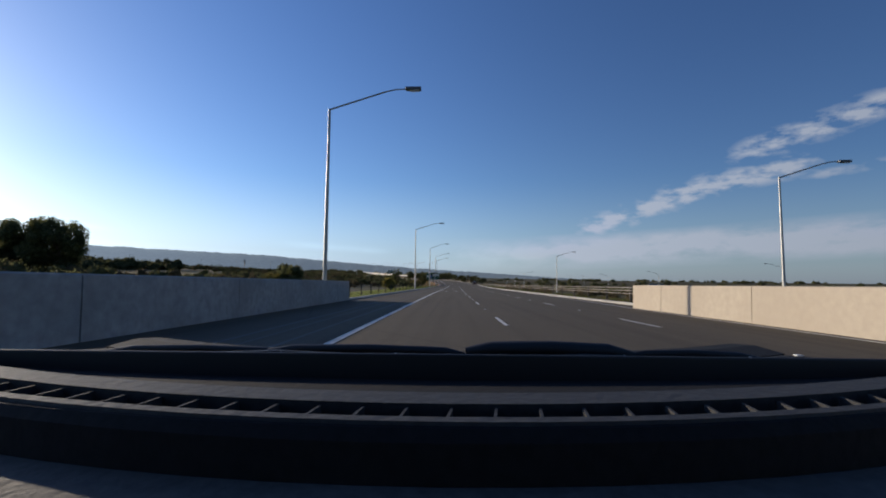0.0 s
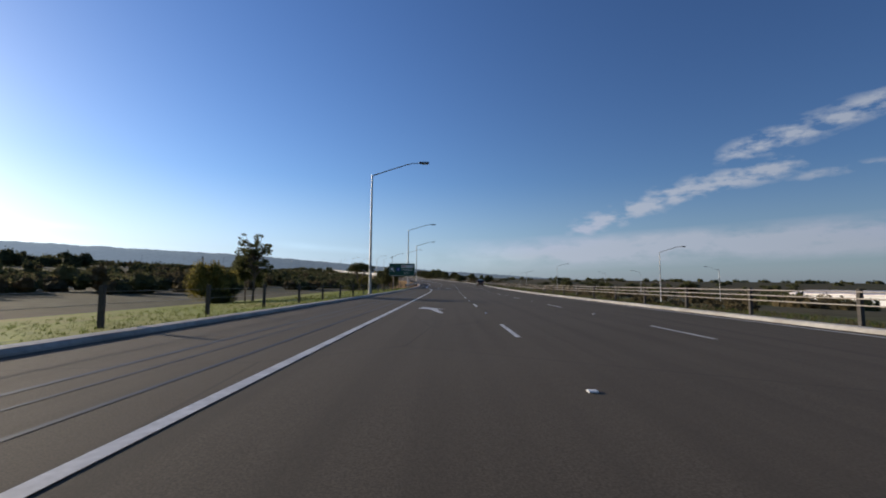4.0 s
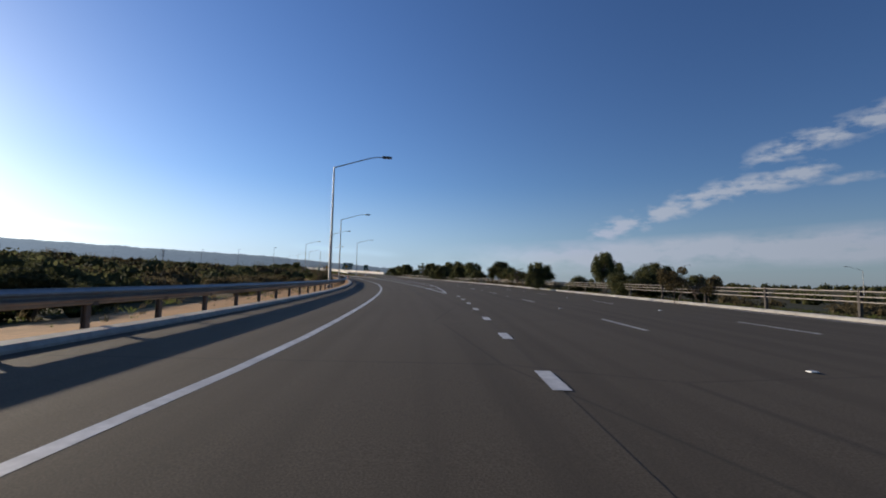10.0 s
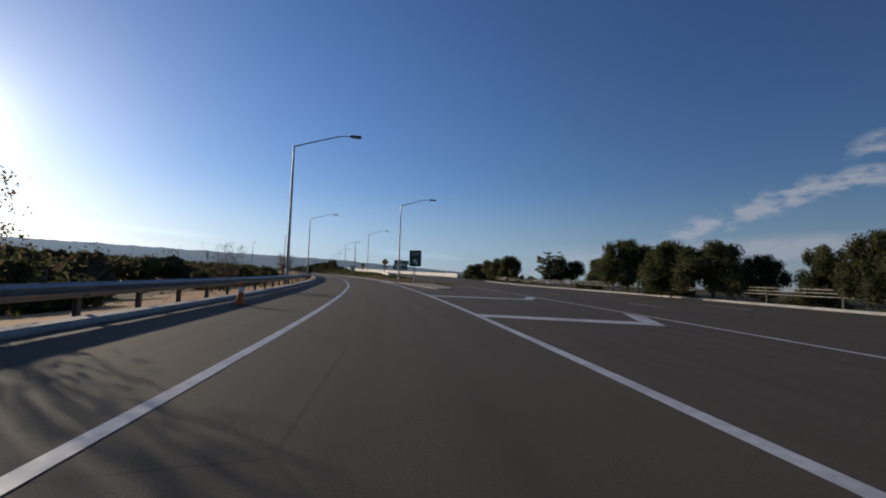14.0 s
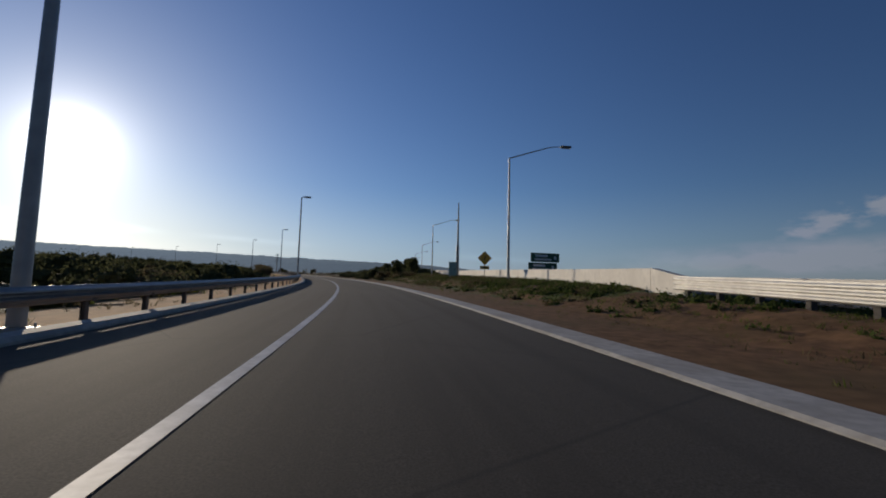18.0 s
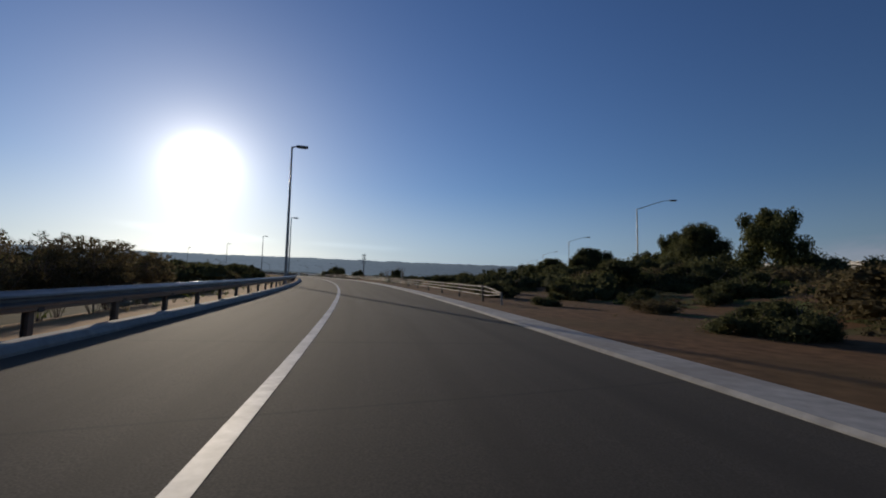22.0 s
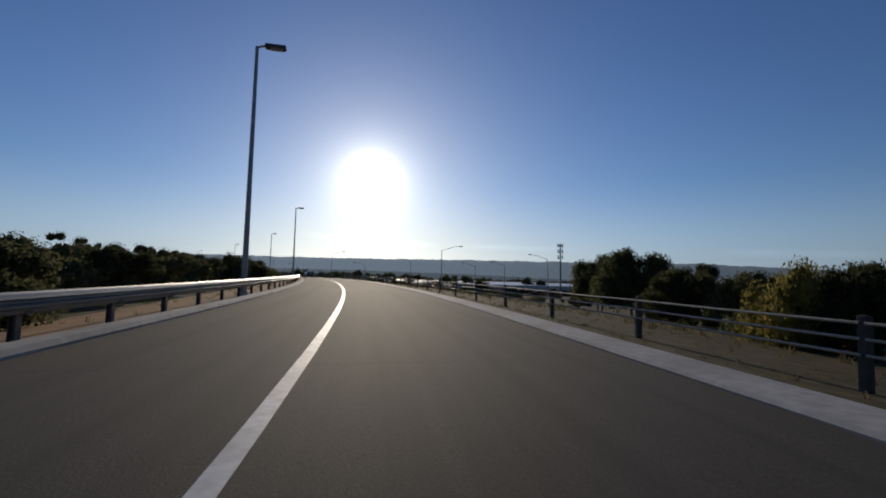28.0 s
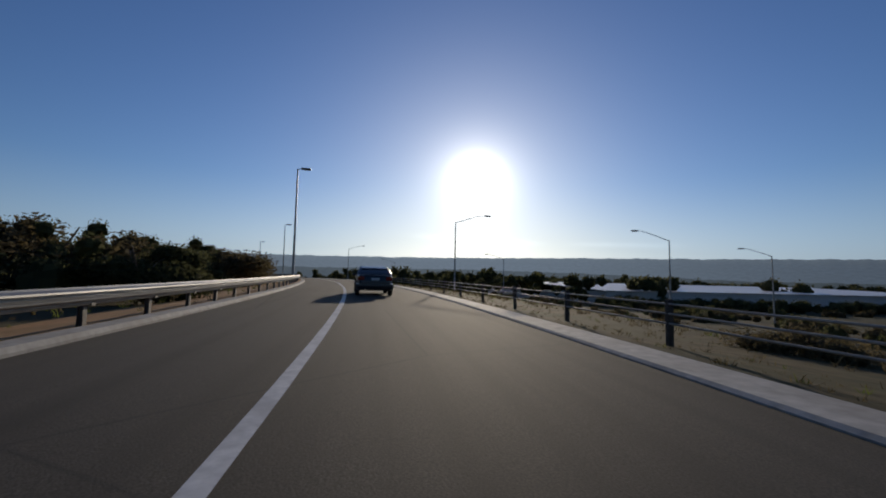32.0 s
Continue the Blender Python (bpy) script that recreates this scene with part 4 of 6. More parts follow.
PLANTS = {
    "round": plant("gum_tree", "round leafy gum tree on the verge", "tree", 1, 5.0, 2.3, 0.8, 26, 11000, 0.065, M_LEAF, dense=0.5, ball=0.72, thick=0.7),
    "dark": plant("dense_tree", "dense dark green spreading tree", "tree", 2, 5.0, 2.9, 0.9, 34, 14000, 0.065, M_LEAF_D, dense=0.55, ball=0.7, thick=0.6),
    "tall": plant("tall_gum_tree", "tall open gum tree with a thin crown", "tree", 3, 7.0, 1.3, 1.4, 64, 4600, 0.05, M_LEAF, ball=0.38, thick=0.32),
    "flat": plant("umbrella_tree", "flat crowned tree on bare forked limbs", "tree", 4, 6.0, 3.0, 3.7, 34, 8500, 0.065, M_LEAF_D, stems=4, ball=0.46, dense=0.35, sway=0.16, thick=0.45),
    "wattle": plant("wattle_bush", "yellow flowering wattle bush on the grass", "bush", 5, 2.6, 2.2, 0.1, 16, 10000, 0.05, M_LEAF_Y, stems=3, dense=0.6),
    "bush": plant("green_bush", "rough green bush in the scrub", "bush", 6, 2.4, 1.7, 0.1, 14, 7000, 0.05, M_LEAF_D, stems=3, dense=0.62),
    "scrub": plant("dry_bush", "dry brown and green scrub bush", "bush", 7, 1.9, 1.4, 0.1, 13, 6000, 0.04, M_SCRUB, stems=4, dense=0.5),
    "bare": plant("bare_shrub", "leggy shrub with nearly bare twigs", "bush", 8, 3.2, 1.0, 0.4, 90, 900, 0.028, M_SCRUB, stems=9, thick=0.34, sway=0.2, ball=0.5),
    "feathery": plant("feathery_shrub", "tall feathery shrub with thin upright twigs", "bush", 10, 3.2, 1.0, 0.5, 70, 5200, 0.03, M_SCRUB, stems=8, thick=0.3, sway=0.22, ball=0.42),
    "dry_tree": plant("dry_flat_tree", "brown flat crowned tree on bare stems", "tree", 9, 4.0, 1.6, 1.7, 24, 3800, 0.06, M_SCRUB, stems=3, ball=0.6, thick=0.5),
}
placed = set()
# how far the plants of a kind stand out in width and height from the first one
HABIT = {"round": (0.81, 1.08), "dark": (1.03, 1.03), "tall": (1.42, 1.05), "flat": (1.3, 1.07), "wattle": (1.0, 1.43), "bush": (0.86, 0.86), "scrub": (1.23, 0.95),
         "bare": (1.33, 1.33), "feathery": (1.1, 1.0), "dry_tree": (0.63, 0.78)}


def grow(kind, m, size=1.0, wide=1.0):
    """Stands a plant of that kind at a pose: the first one is moved, later ones are copies."""
    m = m @ pose(0, 0, 0, 0, 0, random.uniform(0, 360)) @ Matrix.Diagonal((size * wide, size * wide, size, 1))
    if kind not in placed:
        placed.add(kind)
        PLANTS[kind].matrix_basis = m
        return PLANTS[kind]
    first, (across, up) = PLANTS[kind].scale, HABIT[kind]
    return copy_thing(PLANTS[kind], m @ Matrix.Diagonal((across / first.x, across / first.y, up / first.z, 1)))


def grow_at(kind, x, y, top, ground=None, wide=1.0):
    ground = ground_z(x, y) - 0.05 if ground is None else ground
    full = {"round": 5.0, "dark": 5.0, "tall": 7.0, "flat": 6.0, "wattle": 2.6, "bush": 2.4, "scrub": 1.9, "bare": 3.2, "feathery": 3.2, "dry_tree": 4.0}[kind]
    return grow(kind, pose(x, y, ground), (top - ground) / full, wide)


# beside the freeway
grow_at("dark", -103.5, 116.6, 8.6, wide=1.3)
grow_at("dark", -113.5, 114.5, 8.6, wide=1.3)
grow_at("round", -21.4, 61.8, 4.3, wide=0.75)
grow_at("round", -101.5, 116.0, 18.6, wide=1.05)
grow_at("round", -114.5, 115.8, 17.8, wide=1.05)
grow_at("wattle", -23.4, 61.0, 2.6, wide=0.7)
grow_at("round", -22.6, 63.8, 4.2, wide=0.75)
grow_at("tall", -14.3, 129.4, 6.6, wide=1.35)
grow_at("round", -15.6, 131.0, 4.2, wide=0.8)
grow_at("wattle", -16.4, 127.2, 1.9, wide=0.8)
grow_at("bush", -15.6, 126.8, 1.3)
grow_at("wattle", -13.6, 183.0, 1.6, ground=-0.6, wide=0.9)
grow_at("bush", -14.6, 174.0, 2.1, ground=-0.6, wide=1.1)
grow_at("bush", -12.2, 178.0, 1.7, ground=-0.6, wide=1.1)
grow_at("flat", -13.6, 177.0, 4.9, wide=1.15)
grow_at("dark", -9.2, 190.5, 4.6, wide=0.7)
grow_at("round", -11.0, 192.0, 4.0, wide=0.8)
grow_at("tall", -10.3, 231.0, 6.6, wide=0.85)
for s, d, z in ((224, -14, 1.0), (232, -16, 1.3), (240, -14.5, 1.6), (246, -14.0, 1.8), (252, -16, 1.4), (259, -17, 1.2), (268, -14, 1.2), (281, -15, 1.4), (290, -14, 1.3), (300, -15, 1.4),
                (327, -10, 2.2), (336, -11, 1.8)):
    x, y = WAY.at(s, d)[:2]
    grow_at("scrub" if int(s) % 3 else "bush", x, y, z, None, 1.3)
for s, d, z in ((347.9, -8.6, 3.4), (330, -9, 2.8), (300, -10, 2.3), (378, -9, 2.8), (395, -10, 3.0)):
    grow_at("bare", *WAY.at(s, d)[:2], z)
for s, d, z in ((505.0, -9.4, 2.3), (506.6, -10.6, 2.7), (508.6, -10.0, 2.4), (510.4, -9.3, 2.7), (511.2, -10.8, 2.9), (513.5, -10.2, 2.5), (515.5, -11.2, 2.9), (516.4, -9.8, 2.4), (519.0, -11.0, 2.5), (503.0, -11.0, 2.6)):
    grow_at("feathery", *WAY.at(s, d)[:2], z, None, 1.1)
for s, d, z in ((358, -12.5, 1.3), (364, -12.5, 2.2), (368, -12.0, 2.0), (374, -12.5, 1.3), (381, -12.0, 1.4), (389, -12.2, 1.2), (398, -12.2, 1.3), (405, -12.5, 1.2)):
    grow_at("bush", *WAY.at(s, d)[:2], z, None, 1.1)

# beyond the freeway
for x, y, z, kind, wide in ((14.6, 269.8, 3.9, "round", 0.72), (10.6, 279.9, 2.95, "dark", 0.6), (15.5, 264.5, 2.0, "dark", 1.1), (18.5, 262, 1.8, "dark", 0.9), (13.5, 254.2, 2.1, "dry_tree", 0.8), (14.8, 252.9, 2.4, "dry_tree", 0.8),
                            (22.0, 276.0, 3.0, "dark", 0.7), (19.5, 280.0, 3.4, "round", 0.6), (16.5, 284.0, 2.2, "bush", 1.0),
                            (9.4, 313.2, 4.0, "dark", 0.75), (10.7, 310.3, 3.1, "dark", 0.55), (12.0, 307.5, 2.8, "scrub", 0.8), (13.5, 304.0, 1.5, "scrub", 1.2), (10.1, 294.8, 3.0, "tall", 1.7),
                            (5.0, 335.0, 4.7, "round", 1.0), (5.7, 326.2, 2.4, "dark", 1.05), (7.6, 323.5, 1.9, "dry_tree", 0.8), (9.0, 320.5, 1.0, "scrub", 1.2), (2.1, 340.0, 3.7, "dark", 0.55), (0.2, 349.8, 2.9, "dark", 0.6), (1.6, 346.5, 3.5, "round", 0.75), (1.5, 341.5, 3.6, "dark", 0.6),
                            (-2.6, 350.4, 3.7, "dark", 0.75), (-4.4, 352.9, 3.8, "dark", 0.6), (-5.8, 360.2, 4.5, "dark", 0.7), (-3.4, 356.5, 2.2, "bush", 1.0), (0.6, 345.6, 1.7, "bush", 1.1),
                            (-10.8, 391.1, 5.5, "tall", 1.45), (-8.0, 399.0, 4.1, "dark", 0.9), (-3.1, 392.8, 4.0, "dark", 0.6), (-3.0, 381.9, 3.2, "dark", 0.55), (-1.3, 378.5, 5.3, "round", 0.75), (0.8, 373.0, 5.0, "dark", 0.8),
                            (-5.5, 386.0, 2.0, "bush", 1.1), (-17.1, 397.5, 4.6, "round", 0.9), (-19.0, 401.0, 3.7, "dark", 0.7), (-20.6, 408.6, 4.2, "dark", 0.7), (-25.0, 417.0, 3.4, "dark", 0.9),
                            (40, 225, 1.6, "dark", 0.9), (46, 214, 1.4, "round", 0.9), (36, 240, 1.7, "bush", 1.3), (30, 170, 1.0, "bush", 1.4), (34, 150, 1.5, "dark", 0.7), (44, 118, 1.2, "bush", 1.5)):
    grow_at(kind, x, y, z * (1.2 if y > 371 else 1.1) if z > 1.9 else z, None, wide * (1.25 if kind == "dark" else 1.0))

# on the bank between ramp and freeway
for x, y, z, kind, wide in ((-91.4, 483.3, 4.7, "round", 0.85), (-95.5, 500.8, 6.3, "round", 0.85), (-99.7, 507.4, 5.9, "dark", 0.7), (-102.4, 515.9, 6.4, "round", 0.75), (-101.1, 508.4, 4.3, "round", 0.9),
                            (-86.8, 488.0, 2.8, "bush", 1.15), (-90.0, 481.5, 2.3, "bush", 1.1), (-93.5, 484.0, 2.2, "scrub", 1.3), (-97.0, 490.0, 2.1, "bush", 1.3), (-99.5, 495.0, 2.6, "bush", 1.3), (-103.4, 496.5, 3.0, "bush", 1.25),
                            (-106, 505.0, 3.0, "bush", 1.4), (-110.5, 516, 4.6, "dark", 0.8), (-104, 510, 4.0, "round", 0.9), (-112, 513, 3.2, "bush", 1.3), (-116, 520, 3.6, "dark", 0.9),
                            (-92.0, 492.5, 2.3, "scrub", 1.4), (-95.0, 495.5, 2.4, "scrub", 1.3), (-98.0, 498.5, 2.6, "bush", 1.3), (-100.5, 501.5, 2.7, "scrub", 1.4), (-104.5, 501.0, 2.4, "scrub", 1.3), (-108.5, 509.0, 3.0, "bush", 1.3),
                            (-88.0, 478.5, 1.7, "scrub", 1.2), (-86.5, 482, 2.0, "bush", 1.0), (-112, 526, 5.2, "dark", 0.9), (-120, 532, 4.6, "round", 1.1), (-124, 526, 2.6, "bush", 1.3)):
    grow_at(kind, x, y, z, 0.0, wide)
rng_ramp = random.Random(12)
for i in range(46):
    s = rng_ramp.uniform(535, 624)
    d = rng_ramp.uniform(9, 30)
    x, y = WAY.at(s, d)[:2]
    grow_at(rng_ramp.choice(("bush", "scrub", "scrub", "bush", "dark")), x, y, rng_ramp.uniform(0.2, 1.3), None, 1.2)
for s, d, z, kind in ((566, 11, 3.0, "round"), (577, 15, 3.2, "bare"), (584, 13, 2.9, "tall"), (590, 16, 2.6, "bare"), (602, 12, 3.1, "bush"), (612, 14, 2.9, "tall"), (622, 10, 2.3, "bush"),
                      (652, 22, 3.8, "dark"), (659, 24, 3.6, "dark"), (690, 16, 0.8, "scrub"), (668, 30, 3.2, "dark"), (629.7, 10.5, 0.95, "wattle"), (637.2, 13.6, 1.7, "dark"), (634.4, 14.2, 1.6, "dark"), (630.2, 13.4, 1.9, "round"), (628.6, 11.6, 1.7, "dark"), (627.0, 13.8, 2.1, "dark"), (632.2, 13.0, 1.6, "bush"), (626.0, 11.2, 1.6, "bush"), (700, 22, -0.2, "scrub"),
                      (683, 20, 1.6, "bush"), (655, 32, 3.4, "round")):
    grow_at(kind, *WAY.at(s, d)[:2], z * 0.75 if s < 625 else z, None, 0.62 if kind == "wattle" else 0.85)
rng_ramp = random.Random(77)
for i in range(48):
    s, d = rng_ramp.uniform(628, 790), rng_ramp.uniform(8.5, 30)
    x, y = WAY.at(s, d)[:2]
    grow_at(rng_ramp.choice(("bush", "scrub", "scrub")), x, y, ground_z(x, y) + rng_ramp.uniform(0.5, 1.3), None, 1.2)
rng_ramp = random.Random(41)
for i in range(80):
    s = rng_ramp.uniform(480, 606)
    d = rng_ramp.uniform(6.9, 16)
    x, y = WAY.at(s, d)[:2]
    z = bank_z(s, d) if s < 552 else ground_z(x, y)
    grow_at(rng_ramp.choice(("bush", "scrub", "bush")), x, y, z + rng_ramp.uniform(0.6, 1.3), z - 0.1, 1.25)
# trees on the bank below the freeway wall
rng_ramp = random.Random(63)
for i in range(70):
    s, d = rng_ramp.uniform(560, 900), -rng_ramp.uniform(5.5, 15)
    x, y, z = FREE.at(s, d)
    z -= 10.5 * (-3.1 - d) / 18.9 if s > 590 else 2.0
    grow_at(rng_ramp.choice(("dark", "round", "dark", "bush")), x, y, FREE.height(s) + rng_ramp.uniform(1.0, 3.0), z - 0.1, 0.9)
# the thick scrub behind the guard rail of the ramp
rng_ramp = random.Random(5)
for i in range(100):
    s = rng_ramp.uniform(405, 800)
    d = -rng_ramp.uniform(10.5, 28)
    x, y = WAY.at(s, d)[:2]
    tall = float(np.interp(s, (405, 560, 660, 700, 800), (1.3, 1.8, 2.5, 3.8, 4.4)))
    grow_at(rng_ramp.choice(("bush", "scrub", "bush", "dark")), x, y, tall * rng_ramp.uniform(0.7, 1.25), None, 1.25)


def woods(name, label, seed, spots, size, mat, count=26, mass=0.7):
    """Far scrub and woods as one mesh of leaf clumps; spots are rows of x, y, z, radius, height."""
    rng = np.random.default_rng(seed)
    clouds = []
    for x, y, z, r, h in spots:
        lumps = [(x + rng.normal() * r * 0.5, y + rng.normal() * r * 0.5, z + h * rng.uniform(0.25, 0.75), r * rng.uniform(0.4, 0.7)) for k in range(3)]
        clouds.append(leaf_cloud(rng, lumps, count, size, 0.0))
        clouds.append(inner_mass(rng, [(a, b, max(c - 0.35 * q, z), q) for a, b, c, q in lumps], mass, 11, 7))
    ob = leaf_mesh(name, np.concatenate(clouds), mat)
    return tagged(ob, label, "woods", kind="stuff")


def belts():
    rng = random.Random(9)
    near, far, dry, thicket = [], [], [], []
    for i in range(620):
        s = rng.uniform(-60, 400)
        d = -rng.uniform(38, 120) if s < 190 else -rng.uniform(16, 100)
        x, y = WAY.at(s, d)[:2]
        (near if rng.random() < 0.6 else dry).append((x, y, ground_z(x, y), rng.uniform(1.6, 3.2), rng.uniform(2.0, 3.6) * min(2.0, 0.7 - d / 75)))
    for i in range(520):
        s = rng.uniform(380, 980)
        d = -rng.uniform(24, 130)
        x, y = WAY.at(s, d)[:2]
        (near if rng.random() < 0.6 else dry).append((x, y, ground_z(x, y), rng.uniform(1.5, 3.0), rng.uniform(2.0, 3.6) * min(1.8, 0.7 - d / 80)))
    for i in range(1500):
        a, r = radians(rng.uniform(-12, 125)), 170 + 730 * rng.random() ** 1.7
        x, y = -90 - math.sin(a) * r, 330 + math.cos(a) * r
        gap = min((x - WAY.at(s)[0]) ** 2 + (y - WAY.at(s)[1]) ** 2 for s in range(-80, 980, 20))
        gap2 = min((x - FREE.at(s)[0]) ** 2 + (y - FREE.at(s)[1]) ** 2 for s in range(300, 900, 20))
        if gap > 140 ** 2 and gap2 > 40 ** 2:
            far.append((x, y, ground_z(x, y), rng.uniform(4, 7.5), rng.uniform(5.5, 12)))
    for i in range(330):
        x, y = WAY.at(rng.uniform(-70, 210), -rng.uniform(52, 120))[:2]
        (near if rng.random() < 0.75 else dry).append((x, y, ground_z(x, y), rng.uniform(1.8, 3.4), rng.uniform(2.4, 4.6)))
    for i in range(420):
        s, d = rng.uniform(-80, 430), rng.uniform(60, 420)
        x, y = FREE.at(s, d)[:2]
        far.append((x, y, ground_z(x, y), rng.uniform(2.2, 4), rng.uniform(0.8, 2.2)))
    for i in range(160):
        s, d = rng.uniform(20, 330), rng.uniform(13, 40)
        x, y = FREE.at(s, d)[:2]
        dry.append((x, y, ground_z(x, y), rng.uniform(0.8, 1.6), rng.uniform(0.4, 1.0)))
    for i in range(340):
        s, d = rng.uniform(560, 900), rng.uniform(26, 120)
        x, y = WAY.at(s, d)[:2]
        (near if rng.random() < 0.5 else dry).append((x, y, ground_z(x, y), rng.uniform(1.0, 2.4), rng.uniform(0.8, 2.0)))
    # tall trees round the next bend
    for i in range(240):
        s, right = rng.uniform(790, 1000), rng.random() < 0.6
        d = rng.uniform(22, 120) if right else -rng.uniform(13, 70)
        x, y = WAY.at(s, d)[:2]
        z = ground_z(x, y)
        far.append((x, y, z, rng.uniform(2.0, 3.6), rng.uniform(4.0, 6.5) - min(0.0, z)))
    # the woods behind the long warehouse
    for i in range(420):
        f, back = rng.uniform(-0.6, 1.9), rng.uniform(112, 190)
        x, y = -372 + 27 * f - back * 0.97, 677 + 113 * f + back * 0.23
        far.append((x, y, -5.0, rng.uniform(3.5, 6.0), rng.uniform(9.0, 14.0)))
    # the scrub before its front wall
    for i in range(130):
        f, out = rng.uniform(-72, 72), rng.uniform(3.5, 12)
        near.append((-346.6 + 0.23 * f + 0.97 * out, 730.2 + 0.97 * f - 0.23 * out, -4.6, rng.uniform(1.6, 2.6), rng.uniform(2.0, 3.0)))
    # scrub on the bank below the freeway wall
    for i in range(330):
        s, d = rng.uniform(575, 860), -rng.uniform(4.5, 22)
        x, y, z = FREE.at(s, d)
        z -= 10.5 * (-3.1 - d) / 18.9
        thicket.append((x, y, max(z, ground_z(x, y)), rng.uniform(1.3, 2.4), rng.uniform(1.0, 2.6)))
    for i in range(190):
        s, f = rng.uniform(512, 576), rng.uniform(0.25, 1.0)
        a, b = WAY.at(s, 4.22), lamp_side(gore_k(s), 1.6)
        p = a.lerp(b, f)
        thicket.append((p.x, p.y, bank_z(s, 4.22 + f * (b - a).length), rng.uniform(0.9, 1.8), rng.uniform(0.6, 1.7)))
    # the thicket behind the guard rail
    for i in range(620):
        s = rng.uniform(396, 820)
        d = -(11.5 + 32 * rng.random() ** 1.4)
        x, y = WAY.at(s, d)[:2]
        tall = float(np.interp(s, (396, 560, 660, 700, 820), (2.3, 2.8, 3.6, 4.8, 5.4))) * (0.8 + 0.02 * -d)
        thicket.append((x, y, ground_z(x, y), rng.uniform(1.0, 1.9), tall * rng.uniform(0.6, 1.15)))
    woods("scrub_belt", "dark green scrub and low trees on the plain", 21, near, 0.12, M_LEAF_D, 230, 0.85)
    woods("dry_scrub", "dry brown scrub on the plain", 22, dry, 0.1, M_SCRUB, 230, 0.8)
    woods("thicket", "thick dark scrub behind the guard rail", 24, thicket, 0.075, M_LEAF_D, 250, 0.8)
    woods("far_woods", "distant dark woods under the hills", 23, far, 0.5, M_LEAF_D, 90, 0.88)


belts()


def tufts():
    """Weeds and grass blades on the verges."""
    rng = np.random.default_rng(31)
    green, dry = [], []
    for i in range(30000):
        if i % 3:
            s = rng.uniform(366, 560)
            f = rng.beta(2.2, 1.2)
            a, b = WAY.at(s, 4.6), lamp_side(gore_k(s), 2.4)
            b.z = rise(443 + gore_k(s))
            p = a.lerp(b, f)
            p.z = b.z * swell(f) + 0.02
            out = green if rng.random() < 0.25 + 0.5 * f else dry
        else:
            s = rng.uniform(30, 178)
            p = WAY.at(s, kerb_left(s) - 0.6 - 9 * rng.random() ** 1.4)
            p.z = 0.0 - 0.92 * (abs(p.x - WAY.at(s).x) - 6.9) / 15.6 + 0.06
            out = green
        h = rng.uniform(0.03, 0.12) if i % 3 == 0 or rng.random() < 0.6 else rng.uniform(0.06, 0.15)
        out.append((p.x, p.y, p.z, h))
    for i in range(16000):
        s = rng.uniform(520, 800)
        d = 4.6 + 30 * rng.random() ** 1.6
        p = WAY.at(s, d)
        p.z = 0.03 - 0.78 * (d - 4.24) / 8.76 if s > 540 and d < 13 else ground_z(p.x, p.y)
        if s < 545 and d < 13:
            p.z = bank_z(s, d)
        (green if rng.random() < 0.12 else dry).append((p.x, p.y, p.z, rng.uniform(0.05, 0.12) if d < 8 else rng.uniform(0.06, 0.26)))
    for i in range(15000):
        s, d = rng.uniform(23, 425), 10.8 + 7 * rng.random() ** 1.3
        p = FREE.at(s, d)
        (green if rng.random() < 0.45 else dry).append((p.x, p.y, 0.03 - 0.91 * (d - 10.2) / 16.8, rng.uniform(0.07, 0.24)))
    for i in range(6000):
        s = rng.uniform(180, 800)
        p = WAY.at(s, kerb_left(s) - 0.9 - 7 * rng.random() ** 0.6)
        (green if rng.random() < 0.4 else dry).append((p.x, p.y, 0.02 - 0.1 * (abs(p.x - WAY.at(s).x) - 6) / 9 - 0.12, rng.uniform(0.05, 0.2)))
    for name, rows, mat, label in (("grass_tufts", green, M_GRASS, "green grass tufts on the verge"), ("weeds", dry, M_SCRUB, "dry weeds on the dirt")):
        rows = np.repeat(np.array(rows), 7, 0)
        n, h = len(rows), rows[:, 3:4]
        a = rng.uniform(0, math.tau, n)
        side = np.stack([np.cos(a), np.sin(a), np.zeros(n)], 1) * h * 0.085
        lean = np.concatenate([rng.normal(size=(n, 2)) * 0.5, np.ones((n, 1))], 1) * h * rng.uniform(0.6, 1.2, (n, 1))
        foot = rows[:, :3] + np.concatenate([rng.normal(size=(n, 2)) * 0.35 * h, np.full((n, 1), -0.03)], 1)
        pts = np.stack([foot - side, foot + side, foot + lean + side * 0.3, foot + lean - side * 0.3], 1).reshape(-1, 3)
        tagged(leaf_mesh(name, pts, mat), label, "grass", kind="stuff")


def gore_weeds():
    """Low clumps of weeds on the bank between ramp and freeway."""
    rng = np.random.default_rng(52)
    green, dry = [], []
    for i in range(2700):
        s = 423 + 97 * rng.random() if i > 90 else rng.uniform(392, 425)
        f = 0.24 + 0.74 * rng.beta(1.5, 1.1)
        a, b = WAY.at(s, 5.4), lamp_side(gore_k(s), 2.4)
        b.z = rise(443 + gore_k(s))
        p = a.lerp(b, f)
        z = b.z * swell(f)
        (green if rng.random() < (0.75 if s < 440 else 0.4) else dry).append((p.x, p.y, z - 0.05, rng.uniform(0.25, 0.7), rng.uniform(0.1, 0.36)))
    woods("weed_clumps", "low green weeds on the dirt bank", 53, green, 0.05, M_GRASS_D, 110, 0.6)
    woods("dry_weed_clumps", "low dry weeds on the dirt bank", 54, dry, 0.045, M_SCRUB, 110, 0.6)


